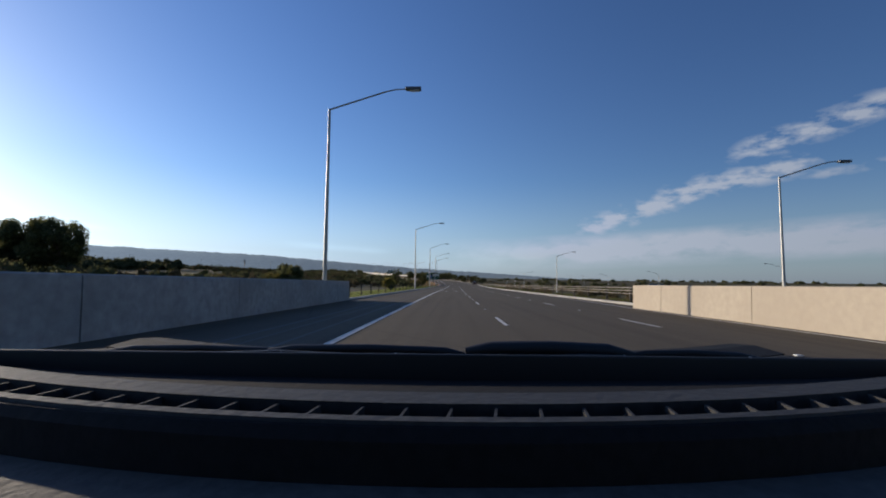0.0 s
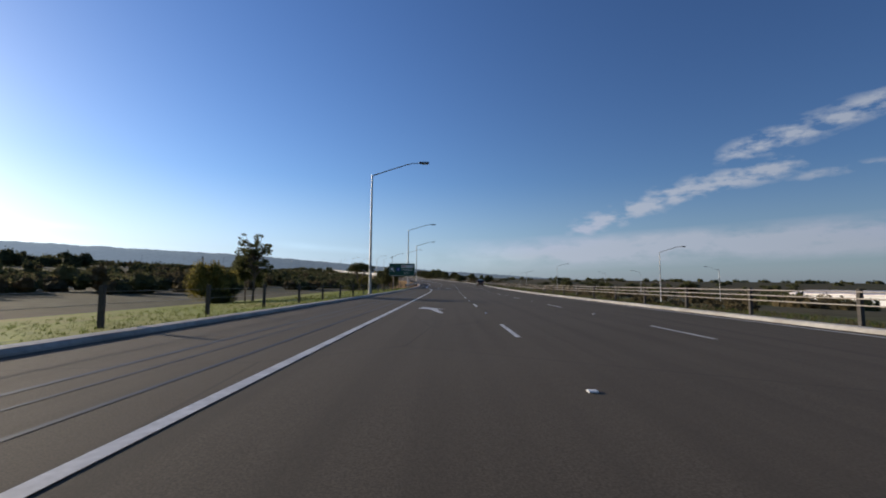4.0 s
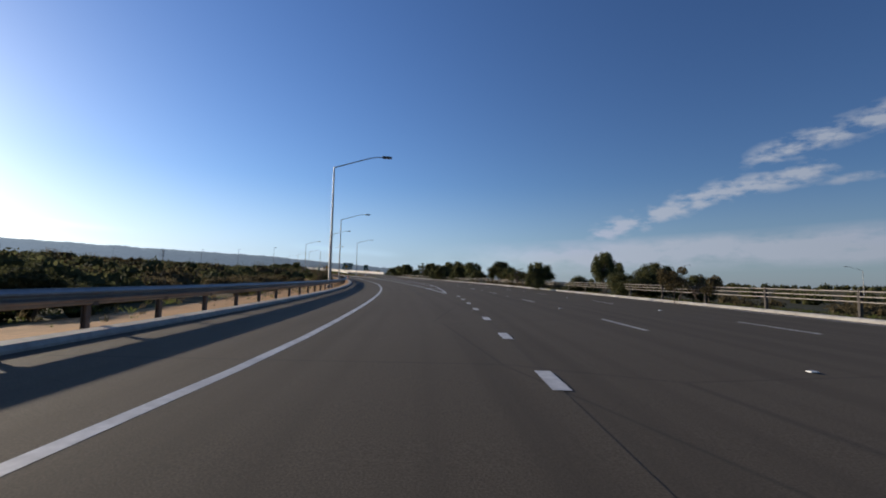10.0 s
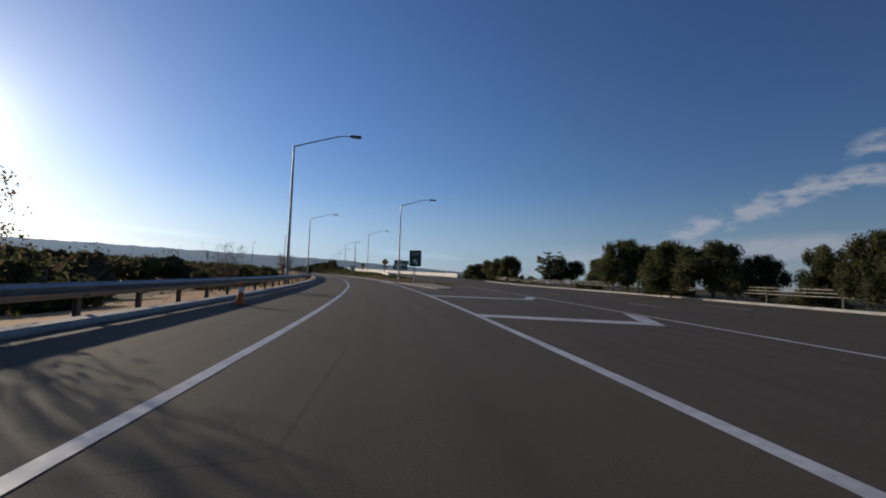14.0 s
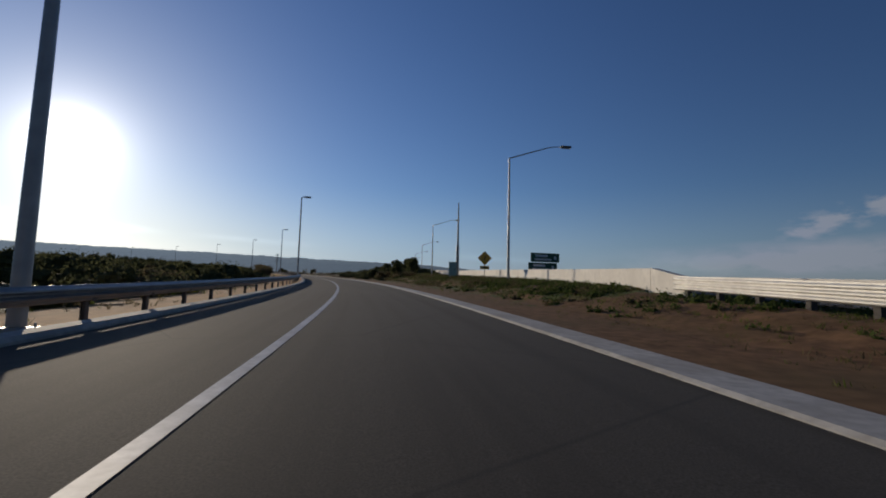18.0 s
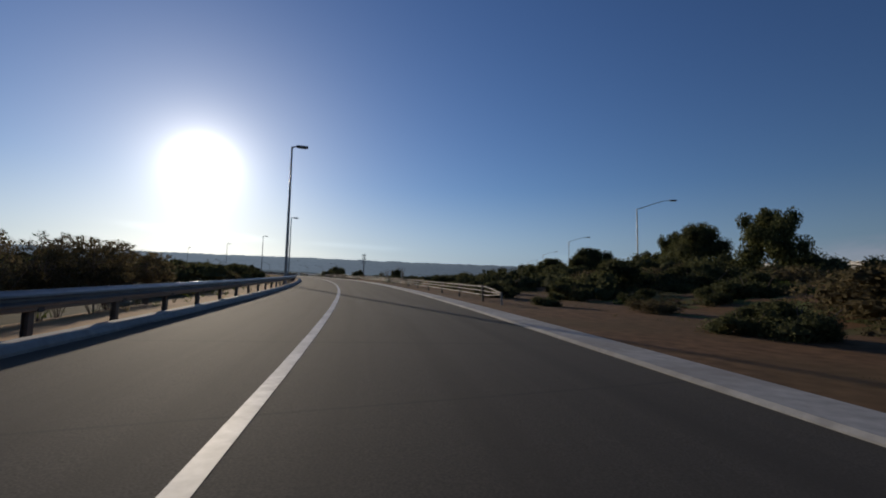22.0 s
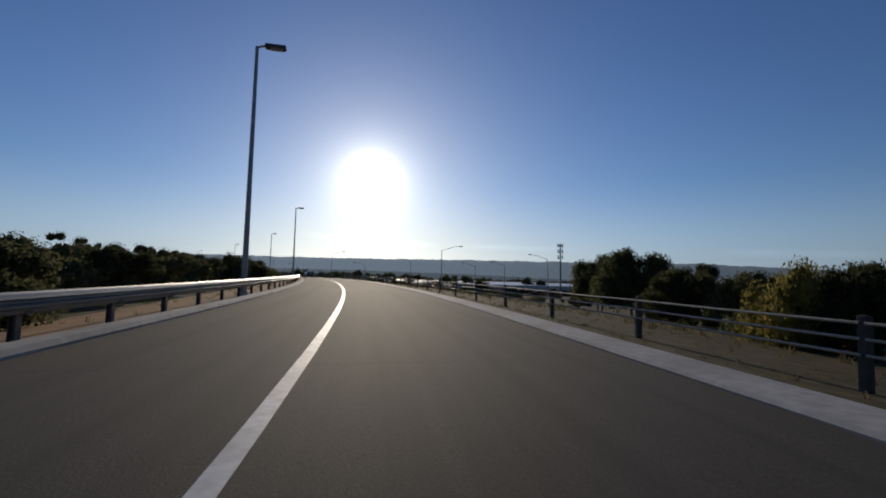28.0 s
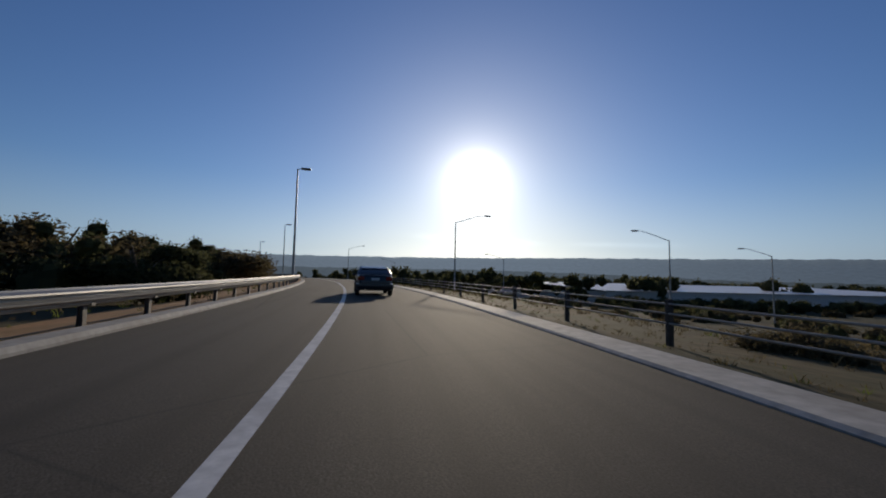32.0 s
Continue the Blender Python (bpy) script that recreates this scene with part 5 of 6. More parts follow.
M_GRASS_D = leafy("weed_blades", (0.062, 0.095, 0.024), (0.135, 0.165, 0.05))
gore_weeds()
M_GRASS = leafy("grass_blades", (0.10, 0.135, 0.028), (0.18, 0.20, 0.05))
tufts()


# ---- freeway wall, barrier end and fences ----
wall_d = table((400, -5.6), (417, -5.3), (427, -5.0), (436, -4.2), (455, -3.0), (1300, -3.0))
freeway_wall = wall("wall_freeway", FREE, 429.5, 900, wall_d, table((429, 1.02), (442, 1.04), (462, 1.17), (1300, 1.17)), 0.36, 6.0, M_CONC_W, "bright sunlit concrete barrier wall along the freeway")
part("end_block", run(bmesh.new(), FREE, 426.8, 429.47, [(lambda s: wall_d(s) - 0.21, -0.5), (lambda s: wall_d(s) - 0.18, table((426.8, 0.68), (429.47, 1.02))),
                                                        (lambda s: wall_d(s) + 0.18, table((426.8, 0.68), (429.47, 1.02))), (lambda s: wall_d(s) + 0.21, -0.5)], 1.0), M_CONC_W, freeway_wall, "sloped end of the wall")
wall("wall_far", FREE, 427, 760, 12.7, 0.95, 0.34, 6.0, M_CONC_W, "pale concrete barrier wall on the far side of the freeway")


def beam_barrier():
    top = empty("crash_barrier", "pale weathered thrie beam barrier before the concrete wall", "guard rail")
    prof = []
    for k in range(13):
        prof.append((-0.28 - 0.06 * (1 if k % 4 in (1, 2) else 0), 0.22 + 0.50 * k / 12))
    prof += [(x + 0.014, z) for x, z in prof[::-1]]
    part("beam", run(bmesh.new(), FREE, 417.6, 427.4, [((lambda s, o=o: wall_d(s) + o), z) for o, z in prof], 1.0), M_PALE, top)
    for i in range(6):
        bm = box(bmesh.new(), -0.09, 0.09, -0.08, 0.08, -0.3, 0.70, 0.008)
        o = part("post", bm, M_POST, top)
        o.matrix_basis = FREE.stand(418.2 + 1.7 * i, wall_d(418.2 + 1.7 * i) - 0.14)
    nose = [(-0.40, 0.16), (-0.40, 0.70), (-0.32, 0.74), (0.22, 0.74), (0.30, 0.70), (0.30, 0.16)]
    part("nose", run(bmesh.new(), FREE, 416.8, 417.7, [((lambda s, o=o: wall_d(s) + o), z) for o, z in nose], 0.3), M_PALE, top, "pale box shaped nose")
    part("nose_leg", run(bmesh.new(), FREE, 417.2, 417.5, [((lambda s, o=o: wall_d(s) + o), z) for o, z in ((-0.2, -0.3), (-0.2, 0.2), (0.1, 0.2), (0.1, -0.3))], 0.3), M_POST, top)


M_PALE = surface("pale_galvanised", (0.62, 0.60, 0.55), 0.55, 0.3, vary=0.12, grain=4.0, large=0.8, bump=0.05)
beam_barrier()


def rail_fence(name, label, line, s0, s1, d, gap, heights, height, post_mat, rail_mat, rail_r=0.035, post_w=0.075, tail=0.0):
    """Posts with level rails between them; each rail runs from post to post. With a tail the rails come together on a low bent end post."""
    top = empty(name, label, "fence")
    count = int((s1 - s0) / gap)
    post = rail = None
    for i in range(count + 1):
        s = s0 + i * gap
        if post is None:
            post = o = part("post", box(bmesh.new(), -post_w, post_w, -post_w, post_w, -0.8, height, 0.012), post_mat, top)
        else:
            o = post.copy()
            scene.collection.objects.link(o)
        o.matrix_basis = line.stand(s, d, 0.0, random.uniform(-3, 3)) @ pose(0, 0, 0, random.uniform(-1.5, 1.5), random.uniform(-1.5, 1.5))
        if i == count:
            break
        a, b = line.at(s, d), line.at(s + gap, d)
        turn = math.degrees(math.atan2(-(b.x - a.x), b.y - a.y))
        for h in heights:
            if rail is None:
                rail = o = part("rail", tube(bmesh.new(), [(0, 0, 0), (0, gap / 2, -0.006), (0, gap, 0)], rail_r, 8), rail_mat, top, smooth=True)
            else:
                o = rail.copy()
                scene.collection.objects.link(o)
            o.matrix_basis = pose(a.x - math.cos(radians(turn)) * post_w, a.y - math.sin(radians(turn)) * post_w, a.z + h, 0, 0, turn)
    if tail:
        a, b = line.at(s0 - tail, d), line.at(s0, d)
        turn = math.degrees(math.atan2(-(b.x - a.x), b.y - a.y))
        for k, h in enumerate(heights):
            low = 0.40 + 0.05 * k
            o = part("rail_end", tube(bmesh.new(), [(0, 0.0, low), (0, 0.25, low + 0.02), (0, tail * 0.75, h - 0.02), (0, tail, h)], rail_r, 8), rail_mat, top, smooth=True)
            o.matrix_basis = pose(a.x, a.y, a.z, 0, 0, turn)
        for lean in (-0.16, 0.05):
            o = part("end_post", tube(bmesh.new(), [(0, lean, -0.3), (0, 0.0, 0.30), (0, 0.03, 0.53)], 0.04, 8), M_PALEPOST, top, "pale bent end post", True)
            o.matrix_basis = pose(a.x, a.y, a.z, 0, 0, turn)
    return top


M_RAILF = surface("dull_rail", (0.36, 0.32, 0.27), 0.6, 0.2, vary=0.15, grain=5.0, large=0.9, bump=0.05)
rail_fence("post_fence", "dark timber posts with thin wires on the grass verge", WAY, 31, 174, -8.1, 4.7, (0.55, 0.85), 1.0, M_POST, M_RUST, 0.006, 0.055)
rail_fence("rail_fence", "dark posts with three pale steel rails beside the freeway", FREE, 24, 400, 11.1, 4.4, (0.62, 0.80, 0.98), 1.06, M_POST, M_RAILF, 0.02, 0.055)
rail_fence("ramp_fence", "dark posts with three pale steel rails beside the ramp", WAY, 510.6, 782, 5.2, 4.05, (0.34, 0.51, 0.68), 0.76, M_POST, M_RAILF, 0.018, 0.05, 2.4)


# ---- signs ----
M_GREEN = surface("sign_green", (0.006, 0.075, 0.045), 0.35, vary=0.06, grain=3.0, large=0.6, bump=0.0)
M_SIGNW = plain("sign_white", (0.75, 0.76, 0.74), 0.4)
M_SIGNB = plain("sign_blue", (0.02, 0.06, 0.30), 0.4)
M_SIGNR = plain("sign_red", (0.45, 0.10, 0.08), 0.4)
M_SIGNY = plain("sign_yellow", (0.62, 0.33, 0.02), 0.4)
M_SIGNK = plain("sign_black", (0.015, 0.015, 0.015), 0.4)
M_BACK = surface("sign_back", (0.20, 0.22, 0.24), 0.5, 0.4, vary=0.08, grain=2.0, large=0.5, bump=0.0)


def words(text, size, x, z, parent, mat, y=-0.014):
    """Raised lettering, centred at x, z on the face of a sign."""
    curve = bpy.data.curves.new("letters", "FONT")
    curve.body, curve.size, curve.align_x, curve.align_y, curve.extrude, curve.space_character = text, size, "CENTER", "CENTER", 0.003, 1.08
    ob = bpy.data.objects.new("letters", curve)
    mesh = bpy.data.meshes.new_from_object(ob)
    bpy.data.objects.remove(ob)
    mesh.materials.clear()
    mesh.materials.append(mat)
    mesh.transform(pose(x, y, z, 90, 0, 0))
    ob = new("lettering", mesh)
    ob.parent = parent
    return ob


def rounded(bm, w, h, r, y0, y1, x=0.0, z=0.0, turn=0.0):
    """A plate with round corners, centred at x, z."""
    rings = []
    for y in (y0, y1):
        ring = []
        for cx, cz, a0 in ((w / 2 - r, h / 2 - r, 0), (-w / 2 + r, h / 2 - r, 90), (-w / 2 + r, -h / 2 + r, 180), (w / 2 - r, -h / 2 + r, 270)):
            for k in range(5):
                a = radians(a0 + 22.5 * k)
                px, pz = cx + r * math.cos(a), cz + r * math.sin(a)
                c, s = math.cos(radians(turn)), math.sin(radians(turn))
                ring.append(bm.verts.new((x + px * c - pz * s, y, z + px * s + pz * c)))
        rings.append(ring)
    m = len(rings[0])
    for k in range(m):
        bm.faces.new((rings[0][k], rings[0][(k + 1) % m], rings[1][(k + 1) % m], rings[1][k]))
    bm.faces.new(rings[0])
    bm.faces.new(rings[1][::-1])
    bmesh.ops.recalc_face_normals(bm, faces=bm.faces[:])
    return bm


def bar(w, h, x, z, parent, mat, name="bar", y=-0.014, turn=0.0):
    return part(name, rounded(bmesh.new(), w, h, min(w, h) * 0.12, y, y + 0.008, x, z, turn), mat, parent)


def arrow(parent, x, z, size, turn, mat):
    bm = bmesh.new()
    pts = [(-0.10, -0.5), (0.10, -0.5), (0.10, 0.02), (0.36, 0.02), (0.0, 0.5), (-0.36, 0.02), (-0.10, 0.02)]
    c, s = math.cos(radians(turn)), math.sin(radians(turn))
    rings = [[bm.verts.new((x + size * (u * c - v * s), y, z + size * (u * s + v * c))) for u, v in pts] for y in (-0.015, -0.006)]
    for k in range(7):
        bm.faces.new((rings[0][k], rings[0][(k + 1) % 7], rings[1][(k + 1) % 7], rings[1][k]))
    bm.faces.new(rings[0])
    bm.faces.new(rings[1][::-1])
    bmesh.ops.recalc_face_normals(bm, faces=bm.faces[:])
    return part("arrow", bm, mat, parent)


def exit_sign():
    top = empty("direction_sign", "large green freeway exit sign with white lettering on two steel posts", "road sign", at=(-5.7, 178.8, -0.2), turn=-2)
    for x in (-1.65, 1.45):
        part("post", tube(bmesh.new(), [(x, 0.10, -0.5), (x, 0.10, 4.6)], 0.09, 10), M_RUST, top, smooth=True)
    panel = part("panel", rounded(bmesh.new(), 5.0, 2.42, 0.16, -0.006, 0.03, 0, 3.75), M_GREEN, top, "green reflective panel")
    for x0, x1, z0, z1 in ((-2.30, 2.30, 4.89, 4.925), (-2.30, 2.30, 2.575, 2.61), (-2.465, -2.43, 2.75, 4.75), (2.43, 2.465, 2.75, 4.75)):
        part("border", box(bmesh.new(), x0, x1, -0.012, -0.004, z0, z1), M_SIGNW, panel)
    arrow(panel, -1.85, 3.75, 1.05, 40, M_SIGNW)
    part("shield", rounded(bmesh.new(), 0.75, 0.72, 0.28, -0.012, -0.004, -0.72, 3.78), M_SIGNB, panel, "blue route shield")
    words("3", 0.52, -0.72, 3.78, panel, M_SIGNW, -0.016)
    part("road_plate", rounded(bmesh.new(), 2.35, 0.56, 0.06, -0.012, -0.004, 1.05, 4.38), M_SIGNW, panel, "white plate with the road name")
    words("ROE HWY", 0.46, 1.05, 4.38, panel, M_SIGNR, -0.016)
    words("Midland", 0.62, 1.0, 3.72, panel, M_SIGNW)
    words("EXIT", 0.46, 0.95, 3.05, panel, M_SIGNW)


exit_sign()


def gore_sign():
    top = empty("exit_sign", "tall green exit sign with an arrow on the gore", "road sign", at=(-26.6, 365.6, 0.0), turn=8)
    for x in (-0.06,):
        part("post", tube(bmesh.new(), [(x, 0.08, -0.3), (x, 0.08, 3.4)], 0.06, 10), M_STEEL, top, smooth=True)
    panel = part("panel", rounded(bmesh.new(), 1.3, 1.75, 0.1, -0.006, 0.03, 0, 2.85), M_GREEN, top, "green panel with a pale border")
    words("EXIT", 0.4, 0, 3.3, panel, M_SIGNW)
    arrow(panel, 0.02, 2.5, 0.75, 35, M_SIGNW)


gore_sign()


def warning_sign(x, y, z, turn, mat, top_z, label):
    top = empty("warning_sign", label, "road sign", "warning signs", at=(x, y, z), turn=turn)
    part("post", tube(bmesh.new(), [(0, 0.06, -0.4), (0, 0.06, top_z - 0.2)], 0.04, 10), M_RUST, top, smooth=True)
    part("panel", rounded(bmesh.new(), 1.05, 1.05, 0.06, -0.006, 0.02, 0, top_z - 0.75, 45), mat, top, "diamond warning panel")
    part("symbol", rounded(bmesh.new(), 0.10, 0.5, 0.04, -0.014, -0.006, 0, top_z - 0.75, -20), M_SIGNK, top, "black bend symbol")
    plate = part("speed_plate", rounded(bmesh.new(), 0.95, 0.34, 0.04, -0.006, 0.02, 0, top_z - 1.72), mat, top, "small plate under the diamond")
    bar(0.6, 0.14, 0, top_z - 1.72, plate, M_SIGNK)


warning_sign(-42.4, 405.0, 0.42, 18, M_SIGNY, 3.66, "yellow diamond warning sign on the dirt gore")
warning_sign(-61.4, 443.8, 0.85, 22, M_SIGNY, 3.05, "yellow diamond warning sign with a small plate")


def board_pair():
    top = empty("direction_boards", "two stacked green direction boards on posts", "road sign", at=(-61.0, 484.4, 0.9), turn=31)
    for x in (-1.1, 1.1):
        part("post", tube(bmesh.new(), [(x, 0.08, -2.5), (x, 0.08, 5.2)], 0.07, 8), M_RUST, top, smooth=True)
    for z, off in ((4.45, 0.1), (2.62, -0.35)):
        panel = part("panel", rounded(bmesh.new(), 5.7, 1.72, 0.12, -0.006, 0.03, off, z), M_GREEN, top, "green panel with unreadable lettering")
        bar(2.4, 0.4, off - 0.7, z + 0.33, panel, M_SIGNW)
        bar(3.3, 0.3, off - 0.4, z - 0.35, panel, M_SIGNW)
        bar(0.45, 0.65, off + 2.0, z, panel, M_SIGNW)


board_pair()


def sign_back(x, y, z, w, h, turn):
    top = empty("sign_back", "grey back of a large road sign", "road sign", at=(x, y, z), turn=turn)
    part("panel", rounded(bmesh.new(), w, h, 0.1, -0.02, 0.02, 0, 2.2 + h / 2), M_BACK, top)
    for k in (-0.3, 0.3):
        part("post", tube(bmesh.new(), [(w * k, 0.1, -1), (w * k, 0.1, 2.2 + h)], 0.08, 8), M_RUST, top, smooth=True)
    for k in (0.25, 0.5, 0.75):
        part("stiffener", box(bmesh.new(), -w / 2 + 0.1, w / 2 - 0.1, -0.07, -0.02, 2.2 + h * k - 0.04, 2.2 + h * k + 0.04), M_RUST, top)


sign_back(72.0, 157.0, -5.2, 5.6, 4.4, 10)


def mast():
    top = empty("camera_mast", "tall dark tapered steel mast beside a cabinet", "mast", at=(-67.9, 454.1, 0.95))
    part("shaft", tube(bmesh.new(), [(0, 0, -0.4), (0, 0, 4.2), (0, 0, 4.25), (0, 0, 9.9)], [0.22, 0.19, 0.14, 0.075], 12), M_RUST, top, smooth=True)
    part("foot", box(bmesh.new(), -0.3, 0.3, -0.3, 0.3, -0.3, 0.06, 0.02), M_CONC_D, top)
    part("hatch", box(bmesh.new(), -0.09, 0.09, -0.215, -0.17, 0.6, 1.1, 0.01), M_STEEL, top)
    cab = empty("roadside_cabinet", "pale green roadside equipment cabinet", "cabinet", at=(-67.75, 451.8, 1.16), turn=20)
    part("body", box(bmesh.new(), -0.46, 0.46, -0.42, 0.42, -0.3, 1.72, 0.02), M_CAB, cab)
    part("roof", box(bmesh.new(), -0.51, 0.51, -0.47, 0.47, 1.725, 1.78, 0.015), M_CAB, cab)
    part("plinth", box(bmesh.new(), -0.6, 0.6, -0.55, 0.55, -0.4, 0.05, 0.02), M_CONC_D, cab, "grey concrete plinth")
    door = part("door", box(bmesh.new(), -0.41, 0.41, -0.445, -0.423, 0.12, 1.66, 0.008), M_CAB, cab)
    part("handle", box(bmesh.new(), 0.24, 0.28, -0.48, -0.446, 0.75, 0.95, 0.006), M_BLACK, door)


M_CAB = surface("cabinet_green", (0.28, 0.42, 0.37), 0.5, vary=0.07, grain=3.0, large=0.8, bump=0.0)
mast()


def phone_tower():
    top = empty("radio_tower", "slim mobile phone tower with three rings of antennas", "tower", at=(-322.0, 714.5, -0.4))
    part("pole", tube(bmesh.new(), [(0, 0, -6), (0, 0, 18.6)], [0.45, 0.3], 10), M_RUST, top, smooth=True)
    for z in (12.8, 15.4, 18.0):
        ring = part("ring", tube(bmesh.new(), [(1.0 * math.cos(k * math.tau / 12), 1.0 * math.sin(k * math.tau / 12), z) for k in range(13)], 0.06, 6, cap=False), M_RUST, top)
        for k in range(6):
            a = k * math.tau / 6 + 0.3
            part("antenna", box(bmesh.new(), -0.16, 0.16, -0.1, 0.1, z - 0.85, z + 0.85, 0.02, turn=Matrix.Translation((1.12 * math.cos(a), 1.12 * math.sin(a), 0)) @ Matrix.Rotation(a + math.pi / 2, 4, "Z")), M_BACK, ring)


phone_tower()
# lamps of the road beside the ramp
for x, y, top_z, turn in ((-258.1, 597.1, 6.4, 70), (-317.3, 603.6, 7.6, 80), (-376.0, 606.0, 7.6, 85), (-260.5, 628.9, 6.5, 240), (-308.7, 625.0, 6.5, 250), (-290.2, 646.0, 6.1, 240), (-317.6, 659.3, 6.9, 240),
                          (-365.0, 640.0, 6.8, 250), (-420.0, 632.0, 7.0, 260)):
    copy_thing(long_lamp, pose(x, y, ground_z(x, y), 0, 0, turn) @ Matrix.Scale((top_z - ground_z(x, y)) / 12.9, 4))


def shed(x, y, z, turn, length, depth, height, label, bays, pitch=0.06):
    top = empty("warehouse", label, "building", at=(x, y, z), turn=turn)
    part("wall", box(bmesh.new(), -length / 2, length / 2, -depth / 2, depth / 2, -3, height), M_WHITE, top, "pale sheet metal walls")
    bm = bmesh.new()
    pts = [(-depth / 2 - 0.5, height), (0, height + depth * pitch), (depth / 2 + 0.5, height), (depth / 2 + 0.5, height + 0.25), (0, height + depth * pitch + 0.25), (-depth / 2 - 0.5, height + 0.25)]
    rings = [[bm.verts.new((px, py, pz + 0.01)) for py, pz in pts] for px in (-length / 2 - 0.5, length / 2 + 0.5)]
    for k in range(6):
        bm.faces.new((rings[0][k], rings[0][(k + 1) % 6], rings[1][(k + 1) % 6], rings[1][k]))
    bm.faces.new(rings[0])
    bm.faces.new(rings[1][::-1])
    bmesh.ops.recalc_face_normals(bm, faces=bm.faces[:])
    part("roof", bm, M_ROOF, top, "pale metal roof")
    for k in range(bays):
        cx = -length / 2 + (k + 0.5) * length / bays
        for side in (-1, 1):
            part("roller_door", box(bmesh.new(), cx - length / bays * 0.28, cx + length / bays * 0.28, side * depth / 2 - 0.04, side * depth / 2 + 0.04, -2.0, height * 0.62), M_BACK, top)


M_ROOF = surface("metal_roof", (0.80, 0.72, 0.66), 0.4, 0.3, vary=0.06, grain=2.0, large=0.05, bump=0.0)
shed(-399, 742.7, -1.6, 76.6, 128, 108, 0.1, "long low warehouse with a wide pale metal roof", 0, 0.026)
shed(138, 227, -5.6, 105, 46, 20, 3.0, "white industrial shed beyond the freeway", 5)
shed(120, 150, -5.6, 95, 34, 18, 2.6, "white industrial shed beyond the freeway", 4)
shed(150, 105, -5.6, 80, 60, 22, 3.4, "cream industrial shed beyond the freeway", 6)


def traffic_cone(x, y, z):
    top = empty("traffic_cone", "orange plastic traffic cone on the asphalt shoulder", "traffic cone", at=(x, y, z))
    part("base", box(bmesh.new(), -0.19, 0.19, -0.19, 0.19, 0.0, 0.035, 0.012), M_BLACK, top, "black rubber base")
    part("cone", tube(bmesh.new(), [(0, 0, 0.036), (0, 0, 0.42), (0, 0, 0.72)], [0.14, 0.075, 0.028], 14), M_CONE, top, "faded orange cone", True)
    part("band", tube(bmesh.new(), [(0, 0, 0.40), (0, 0, 0.55)], [0.082, 0.060], 14), M_SIGNW, top, "white reflective band", True)


M_CONE = surface("cone_orange", (0.75, 0.13, 0.02), 0.5, vary=0.12, grain=5.0, large=1.5, bump=0.0)
M_TAR = surface("tar", (0.022, 0.021, 0.02), 0.6, vary=0.3, grain=4.0, large=0.6, bump=0.1)
traffic_cone(*WAY.at(334, -4.3)[:2], 0.002)

# sealed joints in the shoulder
for d, w in ((-3.05, 0.07), (-3.75, 0.05), (-4.25, 0.09)):
    strip("road_joint", WAY, -60, 150, d - w / 2, d + w / 2, 0.004, M_TAR, "dark tar sealed joint in the shoulder", "road joint")


# ---- vehicles ----
def paintwork(name, colour, metal=0.4, rough=0.3):
    mat, n, link, bsdf = nodes_of(name)
    coord, dust = n.new("ShaderNodeTexCoord"), n.new("ShaderNodeTexNoise")
    dust.inputs["Scale"].default_value, dust.inputs["Detail"].default_value = 1.6, 6
    link.new(coord.outputs["Object"], dust.inputs["Vector"])
    mix = n.new("ShaderNodeMix")
    mix.data_type = "RGBA"
    mix.inputs[6].default_value, mix.inputs[7].default_value = (*colour, 1), (*[c * 0.75 + 0.015 for c in colour], 1)
    link.new(dust.outputs[0], mix.inputs[0])
    link.new(mix.outputs[2], bsdf.inputs["Base Color"])
    bsdf.inputs["Metallic"].default_value, bsdf.inputs["Roughness"].default_value = metal, rough
    bsdf.inputs["Coat Weight"].default_value, bsdf.inputs["Coat Roughness"].default_value = 0.7, 0.08
    return mat


M_NAVY = paintwork("navy_paint", (0.018, 0.028, 0.042))
M_BRONZE = paintwork("bronze_paint", (0.072, 0.045, 0.028), 0.55, 0.3)
M_GREYCAR = paintwork("dark_grey_paint", (0.05, 0.05, 0.055))
M_GLASS = plain("tinted_glass", (0.012, 0.016, 0.018), 0.05, 0.0, 0.6)
M_TYRE = surface("tyre_rubber", (0.022, 0.022, 0.022), 0.85, vary=0.2, grain=20, large=2, bump=0.15)
M_ALLOY = plain("alloy", (0.62, 0.62, 0.60), 0.3, 0.8)
M_RED = plain("tail_light", (0.25, 0.012, 0.01), 0.15, 0.0, 0.5)
M_AMBER = plain("indicator", (0.55, 0.2, 0.03), 0.15, 0.0, 0.5)
M_CLEAR = plain("headlight", (0.55, 0.57, 0.58), 0.12, 0.2, 0.5)
M_TRIM = plain("black_trim", (0.014, 0.014, 0.015), 0.55)
M_PLATE = plain("plate_white", (0.68, 0.69, 0.68), 0.4)


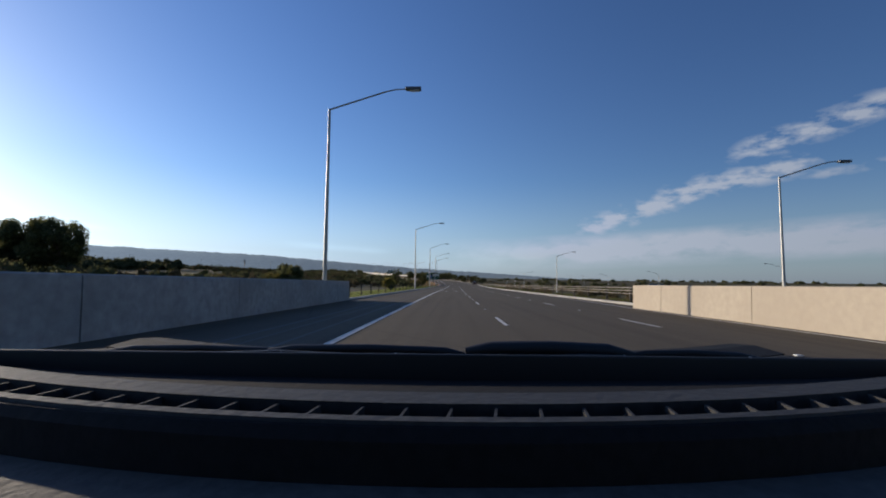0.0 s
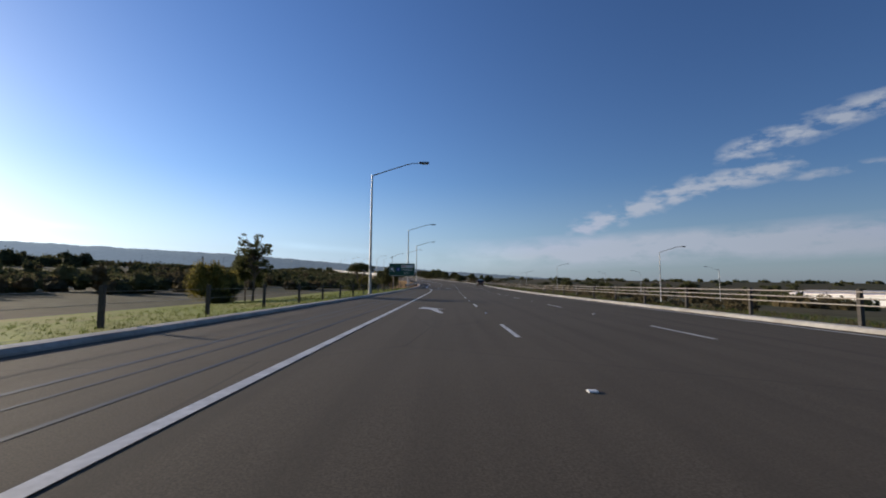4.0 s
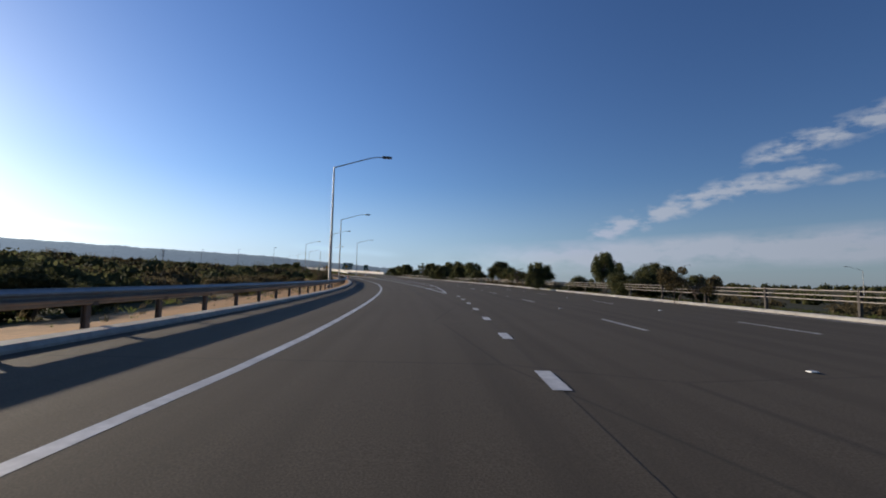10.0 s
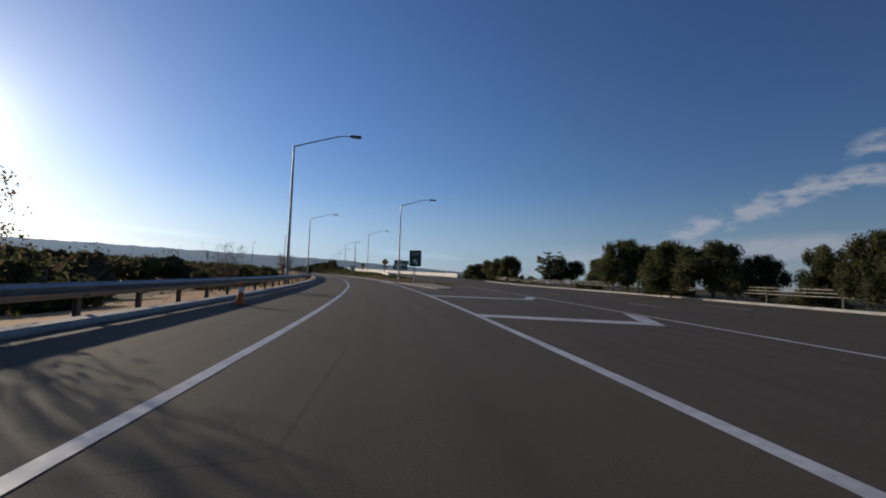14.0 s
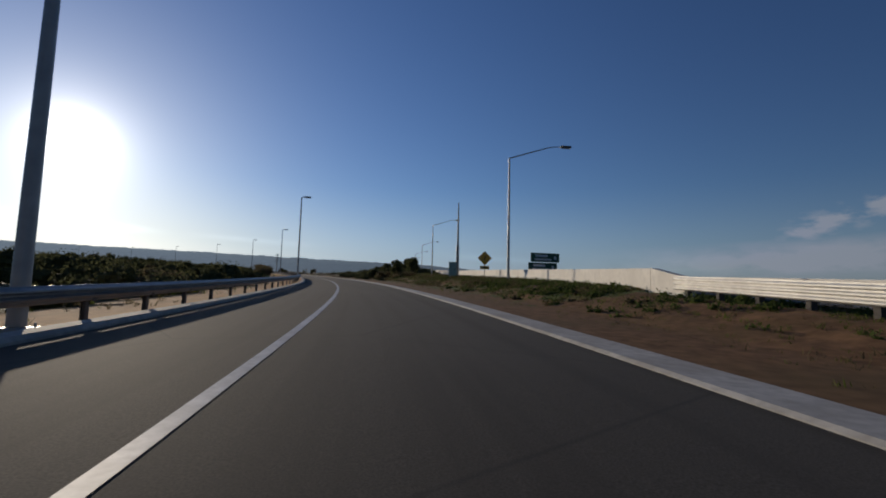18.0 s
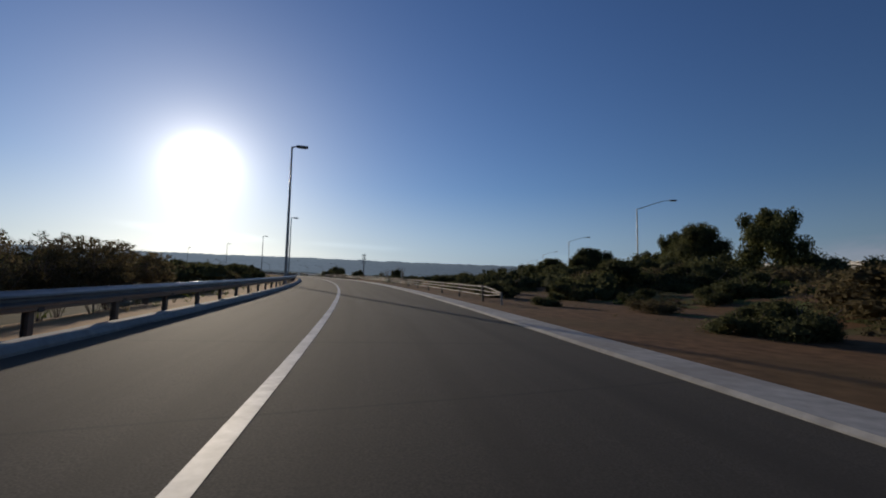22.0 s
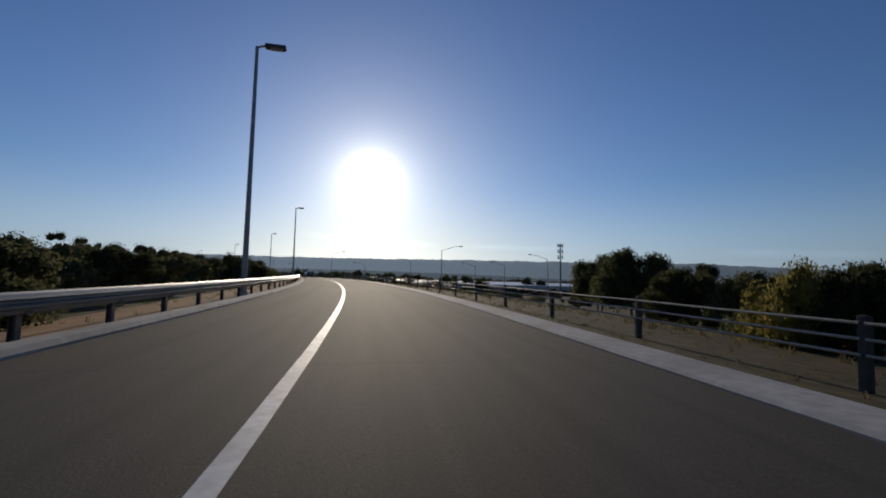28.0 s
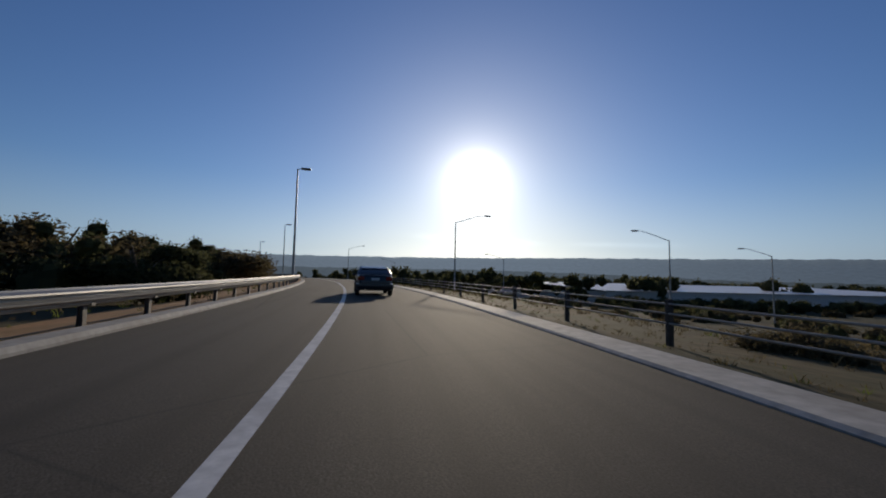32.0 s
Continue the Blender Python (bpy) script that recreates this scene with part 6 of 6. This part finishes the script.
def slab(profile, half, low_half=None, top_z=None, base_z=None, inset=0.06, corner=0.0):
    """A closed side outline (y, z) drawn across the width, rounded in towards its sides; it narrows to low_half at top_z and, by corner, towards its ends."""
    bm = bmesh.new()
    cy = sum(p[0] for p in profile) / len(profile)
    cz = sum(p[1] for p in profile) / len(profile)
    rings = []
    for f, shrink in ((-1.0, 1.0), (-0.955, 0.35), (-0.86, 0.0), (0.0, -0.12), (0.86, 0.0), (0.955, 0.35), (1.0, 1.0)):
        ring = []
        for y, z in profile:
            w = half
            if low_half is not None:
                k = min(1, max(0, (z - base_z) / (top_z - base_z)))
                w = half + (low_half - half) * k
            if corner and abs(y) > 1.5:
                w *= 1 - corner * ((abs(y) - 1.5) / 0.7) ** 2
            dy, dz = cy - y, cz - z
            n = math.hypot(dy, dz) or 1
            ring.append(bm.verts.new((f * w, y + dy / n * inset * shrink, z + dz / n * inset * shrink)))
        rings.append(ring)
    m = len(profile)
    for r0, r1 in zip(rings, rings[1:]):
        for k in range(m):
            bm.faces.new((r0[k], r0[(k + 1) % m], r1[(k + 1) % m], r1[k]))
    bm.faces.new(rings[0])
    bm.faces.new(rings[-1][::-1])
    bmesh.ops.recalc_face_normals(bm, faces=bm.faces[:])
    return bm


def road_wheel(x, y, radius, width, parent, spokes=5):
    side = 1 if x > 0 else -1
    at = Matrix.Translation((x, y, radius)) @ Matrix.Rotation(math.pi / 2, 4, "Y")
    bm = bmesh.new()
    prof = [(radius * 0.66, -width / 2), (radius * 0.93, -width / 2), (radius, -width * 0.36), (radius, width * 0.36), (radius * 0.93, width / 2), (radius * 0.66, width / 2)]
    rings = [[bm.verts.new((r * math.cos(a), r * math.sin(a), z)) for r, z in prof] for a in [k * math.tau / 28 for k in range(28)]]
    for k in range(28):
        r0, r1 = rings[k], rings[(k + 1) % 28]
        for j in range(len(prof)):
            bm.faces.new((r0[j], r0[(j + 1) % len(prof)], r1[(j + 1) % len(prof)], r1[j]))
    bmesh.ops.recalc_face_normals(bm, faces=bm.faces[:])
    bm.transform(at)
    wheel = part("wheel", bm, M_TYRE, parent, "black rubber tyre", True)
    bm = bmesh.new()
    tube(bm, [(0, 0, side * width * 0.05), (0, 0, side * width * 0.30)], [radius * 0.66, radius * 0.66], 24)
    bm.transform(at)
    part("rim_well", bm, M_TRIM, wheel)
    bm = bmesh.new()
    for k in range(spokes):
        a = k * math.tau / spokes
        m = Matrix.Rotation(a, 4, "Z")
        for off in (-0.1, 0.1):
            box(bm, radius * 0.1, radius * 0.63, radius * (off - 0.055), radius * (off + 0.055), side * width * 0.34 - 0.012, side * width * 0.34 + 0.012, 0.008, turn=m)
    tube(bm, [(0, 0, side * width * 0.28), (0, 0, side * width * 0.40)], [radius * 0.17, radius * 0.13], 12)
    bm.transform(at)
    part("rim", bm, M_ALLOY, wheel, "silver alloy rim")
    bm = bmesh.new()
    tube(bm, [(radius * 0.645 * math.cos(k * math.tau / 28), radius * 0.645 * math.sin(k * math.tau / 28), side * width * 0.36) for k in range(29)], radius * 0.035, 6, cap=False)
    bm.transform(at)
    part("rim_edge", bm, M_ALLOY, wheel)
    return wheel


def arch(x, y, radius, parent):
    """The shaded opening round a wheel, put in as a black disc a hair proud of the flank."""
    side = 1 if x > 0 else -1
    bm = bmesh.new()
    pts = [(radius * math.cos(radians(a)), radius * math.sin(radians(a))) for a in range(-12, 193, 12)]
    rings = [[bm.verts.new((x + side * o, y + u, 0.33 + v)) for u, v in pts] for o in (-0.10, 0.008)]
    m = len(pts)
    for k in range(m - 1):
        bm.faces.new((rings[0][k], rings[0][k + 1], rings[1][k + 1], rings[1][k]))
    bm.faces.new(rings[1])
    bmesh.ops.recalc_face_normals(bm, faces=bm.faces[:])
    return part("wheel_arch", bm, M_TRIM, parent)


def sedan():
    top = empty("sedan_car", "dark blue four door sedan standing on the ramp", "car")
    body = [(-2.30, 0.36), (-2.36, 0.55), (-2.33, 0.78), (-2.26, 0.96), (-2.0, 1.01), (-1.5, 1.0), (-0.4, 0.97), (0.85, 0.94), (1.6, 0.86), (2.15, 0.74), (2.32, 0.6), (2.34, 0.4), (2.2, 0.24), (-2.1, 0.26)]
    part("body", slab(body, 0.87, inset=0.10, corner=0.1), M_NAVY, top, "dark blue painted body", True)
    cabin = [(-1.85, 0.98), (-1.32, 1.34), (-0.95, 1.40), (0.05, 1.41), (0.35, 1.36), (1.15, 0.93), (1.0, 0.90), (-1.7, 0.94)]
    part("cabin_glass", slab(cabin, 0.80, 0.60, 1.41, 0.95, 0.03), M_GLASS, top, "dark tinted windows", True)
    roof = [(-1.42, 1.31), (-1.0, 1.415), (0.05, 1.425), (0.38, 1.37), (0.30, 1.345), (-0.9, 1.37)]
    part("roof", slab(roof, 0.635, 0.60, 1.42, 1.3, 0.02), M_NAVY, top, "dark blue roof", True)
    for side in (-1, 1):
        part("rear_pillar", tube(bmesh.new(), [(side * 0.80, -1.86, 0.98), (side * 0.69, -1.40, 1.26), (side * 0.62, -1.0, 1.39)], [0.05, 0.045, 0.04], 8), M_NAVY, top, smooth=True)
        part("front_pillar", tube(bmesh.new(), [(side * 0.80, 1.12, 0.95), (side * 0.62, 0.34, 1.38)], 0.035, 8), M_NAVY, top, smooth=True)
        part("door_pillar", tube(bmesh.new(), [(side * 0.805, -0.35, 0.97), (side * 0.63, -0.3, 1.39)], 0.03, 8), M_NAVY, top, smooth=True)
        part("tail_light", box(bmesh.new(), *sorted((side * 0.50, side * 0.80)), -2.355, -2.20, 0.74, 0.92, 0.02), M_RED, top, "red tail light")
        part("indicator", box(bmesh.new(), *sorted((side * 0.70, side * 0.81)), -2.36, -2.22, 0.85, 0.925, 0.015), M_AMBER, top, "amber indicator")
        part("headlight", box(bmesh.new(), *sorted((side * 0.50, side * 0.80)), 2.10, 2.27, 0.56, 0.70, 0.02), M_CLEAR, top)
        part("mirror", box(bmesh.new(), *sorted((side * 0.84, side * 1.02)), 0.66, 0.80, 0.92, 1.06, 0.03), M_NAVY, top)
        for y in (-1.38, 1.36):
            arch(side * 0.868, y, 0.37, top)
            road_wheel(side * 0.79, y, 0.315, 0.20, top)
    part("rear_bumper", slab([(-2.40, 0.34), (-2.43, 0.45), (-2.41, 0.58), (-2.2, 0.60), (-2.15, 0.34)], 0.86, inset=0.03), M_NAVY, top, smooth=True)
    part("number_plate", box(bmesh.new(), -0.19, 0.19, -2.385, -2.362, 0.74, 0.86, 0.004), M_PLATE, top, "pale number plate")
    part("exhaust", tube(bmesh.new(), [(-0.45, -2.42, 0.30), (-0.45, -2.2, 0.31)], 0.035, 10), M_ALLOY, top)
    part("boot_lip", box(bmesh.new(), -0.72, 0.72, -2.30, -2.18, 0.985, 1.03, 0.015), M_NAVY, top)
    return top


lead = sedan()
lead.matrix_basis = WAY.stand(729.6, 0.55, 0.002)


def suv():
    top = empty("suv_car", "bronze brown compact SUV in the freeway lane", "car")
    body = [(-2.15, 0.40), (-2.22, 0.58), (-2.20, 0.90), (-2.12, 1.12), (-1.5, 1.15), (-0.3, 1.10), (0.5, 1.06), (0.85, 1.04), (1.25, 0.98), (1.6, 0.91), (1.85, 0.83), (2.05, 0.72), (2.16, 0.60), (2.14, 0.36), (2.0, 0.26), (1.7, 0.25),
            (1.7, 0.40), (1.62, 0.60), (1.45, 0.70), (1.19, 0.70), (1.02, 0.60), (0.94, 0.40), (0.94, 0.27), (-0.92, 0.27), (-0.92, 0.40), (-1.0, 0.60), (-1.17, 0.70), (-1.43, 0.70), (-1.6, 0.60), (-1.68, 0.40), (-1.68, 0.28), (-2.0, 0.30)]
    part("body", slab(body, 0.93, 0.90, 1.1, 0.5, 0.05, 0.32), M_BRONZE, top, "bronze painted body", True)
    part("underbody", box(bmesh.new(), -0.72, 0.72, -1.95, 1.95, 0.22, 0.62, 0.03), M_TRIM, top, "black underbody")
    cabin = [(-2.02, 1.10), (-1.9, 1.44), (-1.6, 1.60), (-0.75, 1.665), (-0.4, 1.63), (-0.1, 1.48), (0.72, 1.07), (0.6, 1.0), (-1.8, 1.0)]
    part("cabin_glass", slab(cabin, 0.86, 0.64, 1.67, 1.08, 0.03, 0.1), M_GLASS, top, "dark tinted windows", True)
    roof = [(-1.97, 1.42), (-1.6, 1.615), (-0.75, 1.68), (-0.36, 1.635), (-0.44, 1.605), (-1.5, 1.575)]
    part("roof", slab(roof, 0.69, 0.65, 1.68, 1.45, 0.02), M_BRONZE, top, "bronze roof", True)
    part("sill", slab([(-0.9, 0.22), (-0.9, 0.36), (0.92, 0.36), (0.92, 0.22)], 0.925, inset=0.02), M_TRIM, top, "black plastic sill")
    part("grille", box(bmesh.new(), -0.45, 0.45, 2.10, 2.17, 0.60, 0.70, 0.02), M_TRIM, top)
    part("windscreen_cowl", box(bmesh.new(), -0.72, 0.72, 0.62, 0.78, 1.05, 1.08, 0.01), M_TRIM, top)
    for side in (-1, 1):
        part("front_pillar", tube(bmesh.new(), [(side * 0.86, 0.72, 1.07), (side * 0.74, -0.06, 1.48), (side * 0.66, -0.42, 1.64)], 0.038, 8), M_BRONZE, top, smooth=True)
        part("roof_rail", tube(bmesh.new(), [(side * 0.64, -1.75, 1.56), (side * 0.63, -1.5, 1.68), (side * 0.63, -0.75, 1.725), (side * 0.65, -0.45, 1.66)], 0.02, 6), M_TRIM, top, "black roof rail", True)
        part("door_pillar", tube(bmesh.new(), [(side * 0.87, -0.62, 1.10), (side * 0.69, -0.62, 1.65)], 0.035, 8), M_TRIM, top, smooth=True)
        part("rear_pillar", tube(bmesh.new(), [(side * 0.85, -1.75, 1.10), (side * 0.68, -1.6, 1.58)], 0.12, 8), M_BRONZE, top, smooth=True)
        part("window_trim", tube(bmesh.new(), [(side * 0.885, -1.55, 1.165), (side * 0.89, -0.4, 1.125), (side * 0.885, 0.50, 1.09)], 0.014, 6), M_ALLOY, top, "chrome strip under the windows", True)
        part("side_strip", box(bmesh.new(), *sorted((side * 0.90, side * 0.938)), -0.85, 0.88, 0.40, 0.43, 0.006), M_ALLOY, top, "bright strip along the doors")
        for y in (-0.35, -1.2):
            part("door_handle", box(bmesh.new(), *sorted((side * 0.905, side * 0.95)), y - 0.12, y + 0.12, 0.94, 0.975, 0.012), M_ALLOY, top, "chrome door handle")
        for y in (0.60, -0.62):
            part("door_gap", box(bmesh.new(), *sorted((side * 0.89, side * 0.927)), y - 0.005, y + 0.005, 0.44, 1.05), M_TRIM, top)
        part("mirror", box(bmesh.new(), *sorted((side * 0.92, side * 1.10)), -0.10, 0.06, 1.08, 1.22, 0.045), M_TRIM, top, "dark door mirror")
        part("headlight", slab([(1.62, 0.86), (1.70, 0.93), (1.95, 0.82), (2.06, 0.72), (1.98, 0.70)], 0.12, inset=0.02), M_CLEAR, top, "swept back clear headlight").matrix_basis = pose(side * 0.70, 0, 0.02)
        part("tail_light", box(bmesh.new(), *sorted((side * 0.56, side * 0.80)), -2.20, -2.05, 0.92, 1.10, 0.03), M_RED, top)
        for y in (-1.30, 1.32):
            arch(side * 0.79, y, 0.39, top)
            road_wheel(side * 0.83, y, 0.345, 0.22, top)
    return top


side_car = suv()
side_car.matrix_basis = FREE.stand(216.6, 8.4, -0.002) @ Matrix.Scale(1.05, 4)


# ---- the car in which the drive starts: dashboard, wipers and front body ----
def own_car():
    M_DASH = surface("dash_plastic", (0.04, 0.04, 0.042), 0.7, vary=0.2, grain=90, large=2.0, bump=0.15, spec=0.3)
    M_DASHD = surface("dark_dash_plastic", (0.013, 0.013, 0.014), 0.8, vary=0.2, grain=90, large=2.0, bump=0.1, spec=0.2)
    M_PAD = surface("worn_dash_pad", (0.10, 0.095, 0.09), 0.75, vary=0.2, grain=90, large=2.0, bump=0.15, spec=0.3)
    top = empty("own_car", "dark grey car seen from behind its dashboard", "car", at=(0, 0, 0), turn=0.3)
    bow = lambda x: 0.06 * (x / 0.39) ** 2

    def shelf(rows, half=0.74, steps=24):
        """A bowed strip of dashboard, from (distance, height) rows across the width."""
        bm = bmesh.new()
        rings = []
        for i in range(steps + 1):
            x = -half + 2 * half * i / steps
            rings.append([bm.verts.new((x, d + bow(x), z)) for d, z in rows])
        m = len(rows)
        for r0, r1 in zip(rings, rings[1:]):
            for k in range(m):
                bm.faces.new((r0[k], r0[(k + 1) % m], r1[(k + 1) % m], r1[k]))
        bm.faces.new(rings[0])
        bm.faces.new(rings[-1][::-1])
        bmesh.ops.recalc_face_normals(bm, faces=bm.faces[:])
        return bm

    dash = part("dashboard", shelf([(0.318, 0.90), (0.318, 0.962), (0.320, 0.990), (0.327, 0.998), (0.336, 1.0), (0.343, 0.999), (0.343, 0.90)]), M_DASHD, top, "black dashboard with a long vent slot")
    # the highlight along the front edge, put in as a paler grey strip
    part("front_lip", shelf([(0.330, 0.9985), (0.331, 1.0015), (0.343, 1.0015), (0.343, 0.9985)]), M_DASH, dash, "highlight of the front edge as a lighter grey strip")
    part("vent_floor", shelf([(0.343, 0.90), (0.343, 0.972), (0.386, 0.972), (0.386, 0.90)]), M_DASHD, dash, "dark vent slot")
    part("rear_strip", shelf([(0.386, 0.90), (0.386, 1.0), (0.425, 1.0), (0.432, 0.996), (0.432, 0.90)]), M_DASH, dash, "grey strip behind the vents")
    part("lower_pad", shelf([(0.05, 0.84), (0.05, 0.93), (0.26, 0.958), (0.317, 0.962), (0.317, 0.84)]), M_PAD, dash, "grey padded lower dashboard")
    part("screen_base", shelf([(0.434, 0.86), (0.434, 0.985), (0.60, 0.972), (0.78, 0.955), (0.78, 0.86)], 0.72), M_DASHD, dash, "black foot of the windscreen")
    for i in range(-18, 19):
        x = i * 0.037 + 0.004
        fin = box(bmesh.new(), -0.0012, 0.0012, -0.02, 0.02, 0.973, 0.997)
        o = part("vent_fin", fin, M_DASH, dash)
        o.matrix_basis = pose(x, 0.3645 + bow(x), 0, 0, 0, -8)
    cowl = part("cowl", shelf([(0.80, 0.86), (0.80, 0.952), (0.90, 0.958), (0.99, 0.95), (0.99, 0.86)], 0.76), M_DASHD, top, "black cowl panel below the windscreen")
    band = bmesh.new()
    box(band, -0.76, 0.76, 0.625, 0.633, 0.965, 1.004, 0.003)
    part("black_band", band, M_TRIM, dash, "black band along the foot of the windscreen")
    for x0, x1, z0, z1, y in ((-0.66, -0.30, 0.958, 0.972, 0.90), (-0.34, 0.05, 0.962, 0.979, 0.88), (0.04, 0.36, 0.962, 0.990, 0.87), (0.34, 0.62, 0.960, 0.974, 0.89)):
        arm = part("wiper_arm", tube(bmesh.new(), [(x0, y, (z0 + z1) / 2 - 0.004), (x0 + 0.05, y, (z0 + z1) / 2 + 0.002), ((x0 + x1) / 2, y, (z0 + z1) / 2 + 0.004), (x1 - 0.05, y, (z0 + z1) / 2), (x1, y, (z0 + z1) / 2 - 0.008)],
                                         [(z1 - z0) * 0.3, (z1 - z0) / 2, (z1 - z0) / 2, (z1 - z0) / 2, (z1 - z0) * 0.25], 8), M_TRIM, top, "black wiper arm", True)
    for x0, x1, y in ((-0.62, 0.0, 0.855), (-0.08, 0.60, 0.845)):
        part("wiper_blade", tube(bmesh.new(), [(x0, y, 0.957), ((x0 + x1) / 2, y - 0.01, 0.968), (x1, y, 0.959)], [0.005, 0.008, 0.005], 6), M_TRIM, top, "thin black wiper blade")
    for x in (-0.30, -0.09, 0.33, 0.56):
        part("wiper_screw", tube(bmesh.new(), [(x, 0.842, 0.967), (x, 0.836, 0.967)], 0.006, 8), M_ALLOY, top)
    bm = slab([(1.00, 0.60), (1.00, 0.90), (1.4, 0.86), (1.9, 0.78), (2.15, 0.66), (2.22, 0.45), (2.1, 0.25), (1.0, 0.25)], 0.84, inset=0.08)
    part("bonnet", bm, M_GREYCAR, top, "dark grey painted front body", True)
    part("floor_pan", box(bmesh.new(), -0.78, 0.78, -2.0, 1.0, 0.22, 0.34, 0.02), M_TRIM, top)
    part("rear_body", slab([(-2.2, 0.30), (-2.28, 0.6), (-2.2, 0.98), (-1.6, 1.0), (-1.3, 0.95), (-1.3, 0.25)], 0.84, inset=0.06), M_GREYCAR, top, smooth=True)
    part("roof", slab([(-1.75, 1.25), (-1.2, 1.42), (-0.25, 1.46), (-0.12, 1.44), (-0.2, 1.40), (-1.2, 1.36)], 0.62, inset=0.03), M_GREYCAR, top, smooth=True)
    for side in (-1, 1):
        part("door", box(bmesh.new(), *sorted((side * 0.78, side * 0.85)), -1.3, 1.0, 0.28, 0.93, 0.02), M_GREYCAR, top)
        part("rear_pillar", tube(bmesh.new(), [(side * 0.78, -2.05, 0.97), (side * 0.60, -1.45, 1.36)], 0.05, 8), M_GREYCAR, top)
        part("door_pillar", tube(bmesh.new(), [(side * 0.80, -0.32, 0.9), (side * 0.60, -0.28, 1.43)], 0.04, 8), M_GREYCAR, top)
        part("seat", slab([(-1.1, 0.34), (-1.15, 0.85), (-1.0, 0.9), (-0.85, 0.5), (-0.35, 0.5), (-0.32, 0.34)], 0.25, inset=0.04), M_DASHD, top).matrix_basis = pose(side * 0.37, 0, 0)
        part("headlight", box(bmesh.new(), *sorted((side * 0.48, side * 0.80)), 1.98, 2.16, 0.58, 0.70, 0.02), M_CLEAR, top)
        for y in (-1.45, 1.42):
            arch(side * 0.842, y, 0.37, top)
            road_wheel(side * 0.77, y, 0.315, 0.20, top)


own_car()


# ---- everything is laid on the rise and fall of the land ----
def warp(ob):
    n = len(ob.data.vertices)
    co = np.empty(n * 3, np.float32)
    ob.data.vertices.foreach_get("co", co)
    co = co.reshape(-1, 3)
    co[:, 2] += lifts(co[:, :2])
    ob.data.vertices.foreach_set("co", co.ravel())
    ob.data.update()


def lay_on_land():
    level = Matrix.Identity(4)
    for ob in list(scene.objects):
        if ob.parent or ob.type not in {"MESH", "EMPTY"} or ob.name.startswith("backdrop"):
            continue
        x, y = ob.location.x, ob.location.y
        if ob.get("category") == "car":
            turn = ob.matrix_basis.to_euler().z
            ob.matrix_basis = Matrix.Translation((0, 0, lift(x, y))) @ ob.matrix_basis @ pose(0, 0, 0, slope_at(x, y, turn))
        elif ob.matrix_basis != level:
            ob.location.z += lift(x, y)
        elif ob.type == "MESH":
            warp(ob)
        else:
            for child in ob.children:
                if child.matrix_basis == level:
                    warp(child)
                else:
                    m = child.matrix_basis
                    lean = slope_at(m.translation.x, m.translation.y, m.to_euler().z) if child.name.startswith("rail") else 0.0
                    child.matrix_basis = Matrix.Translation((0, 0, lift(*m.translation[:2]))) @ m @ pose(0, 0, 0, lean)


lay_on_land()
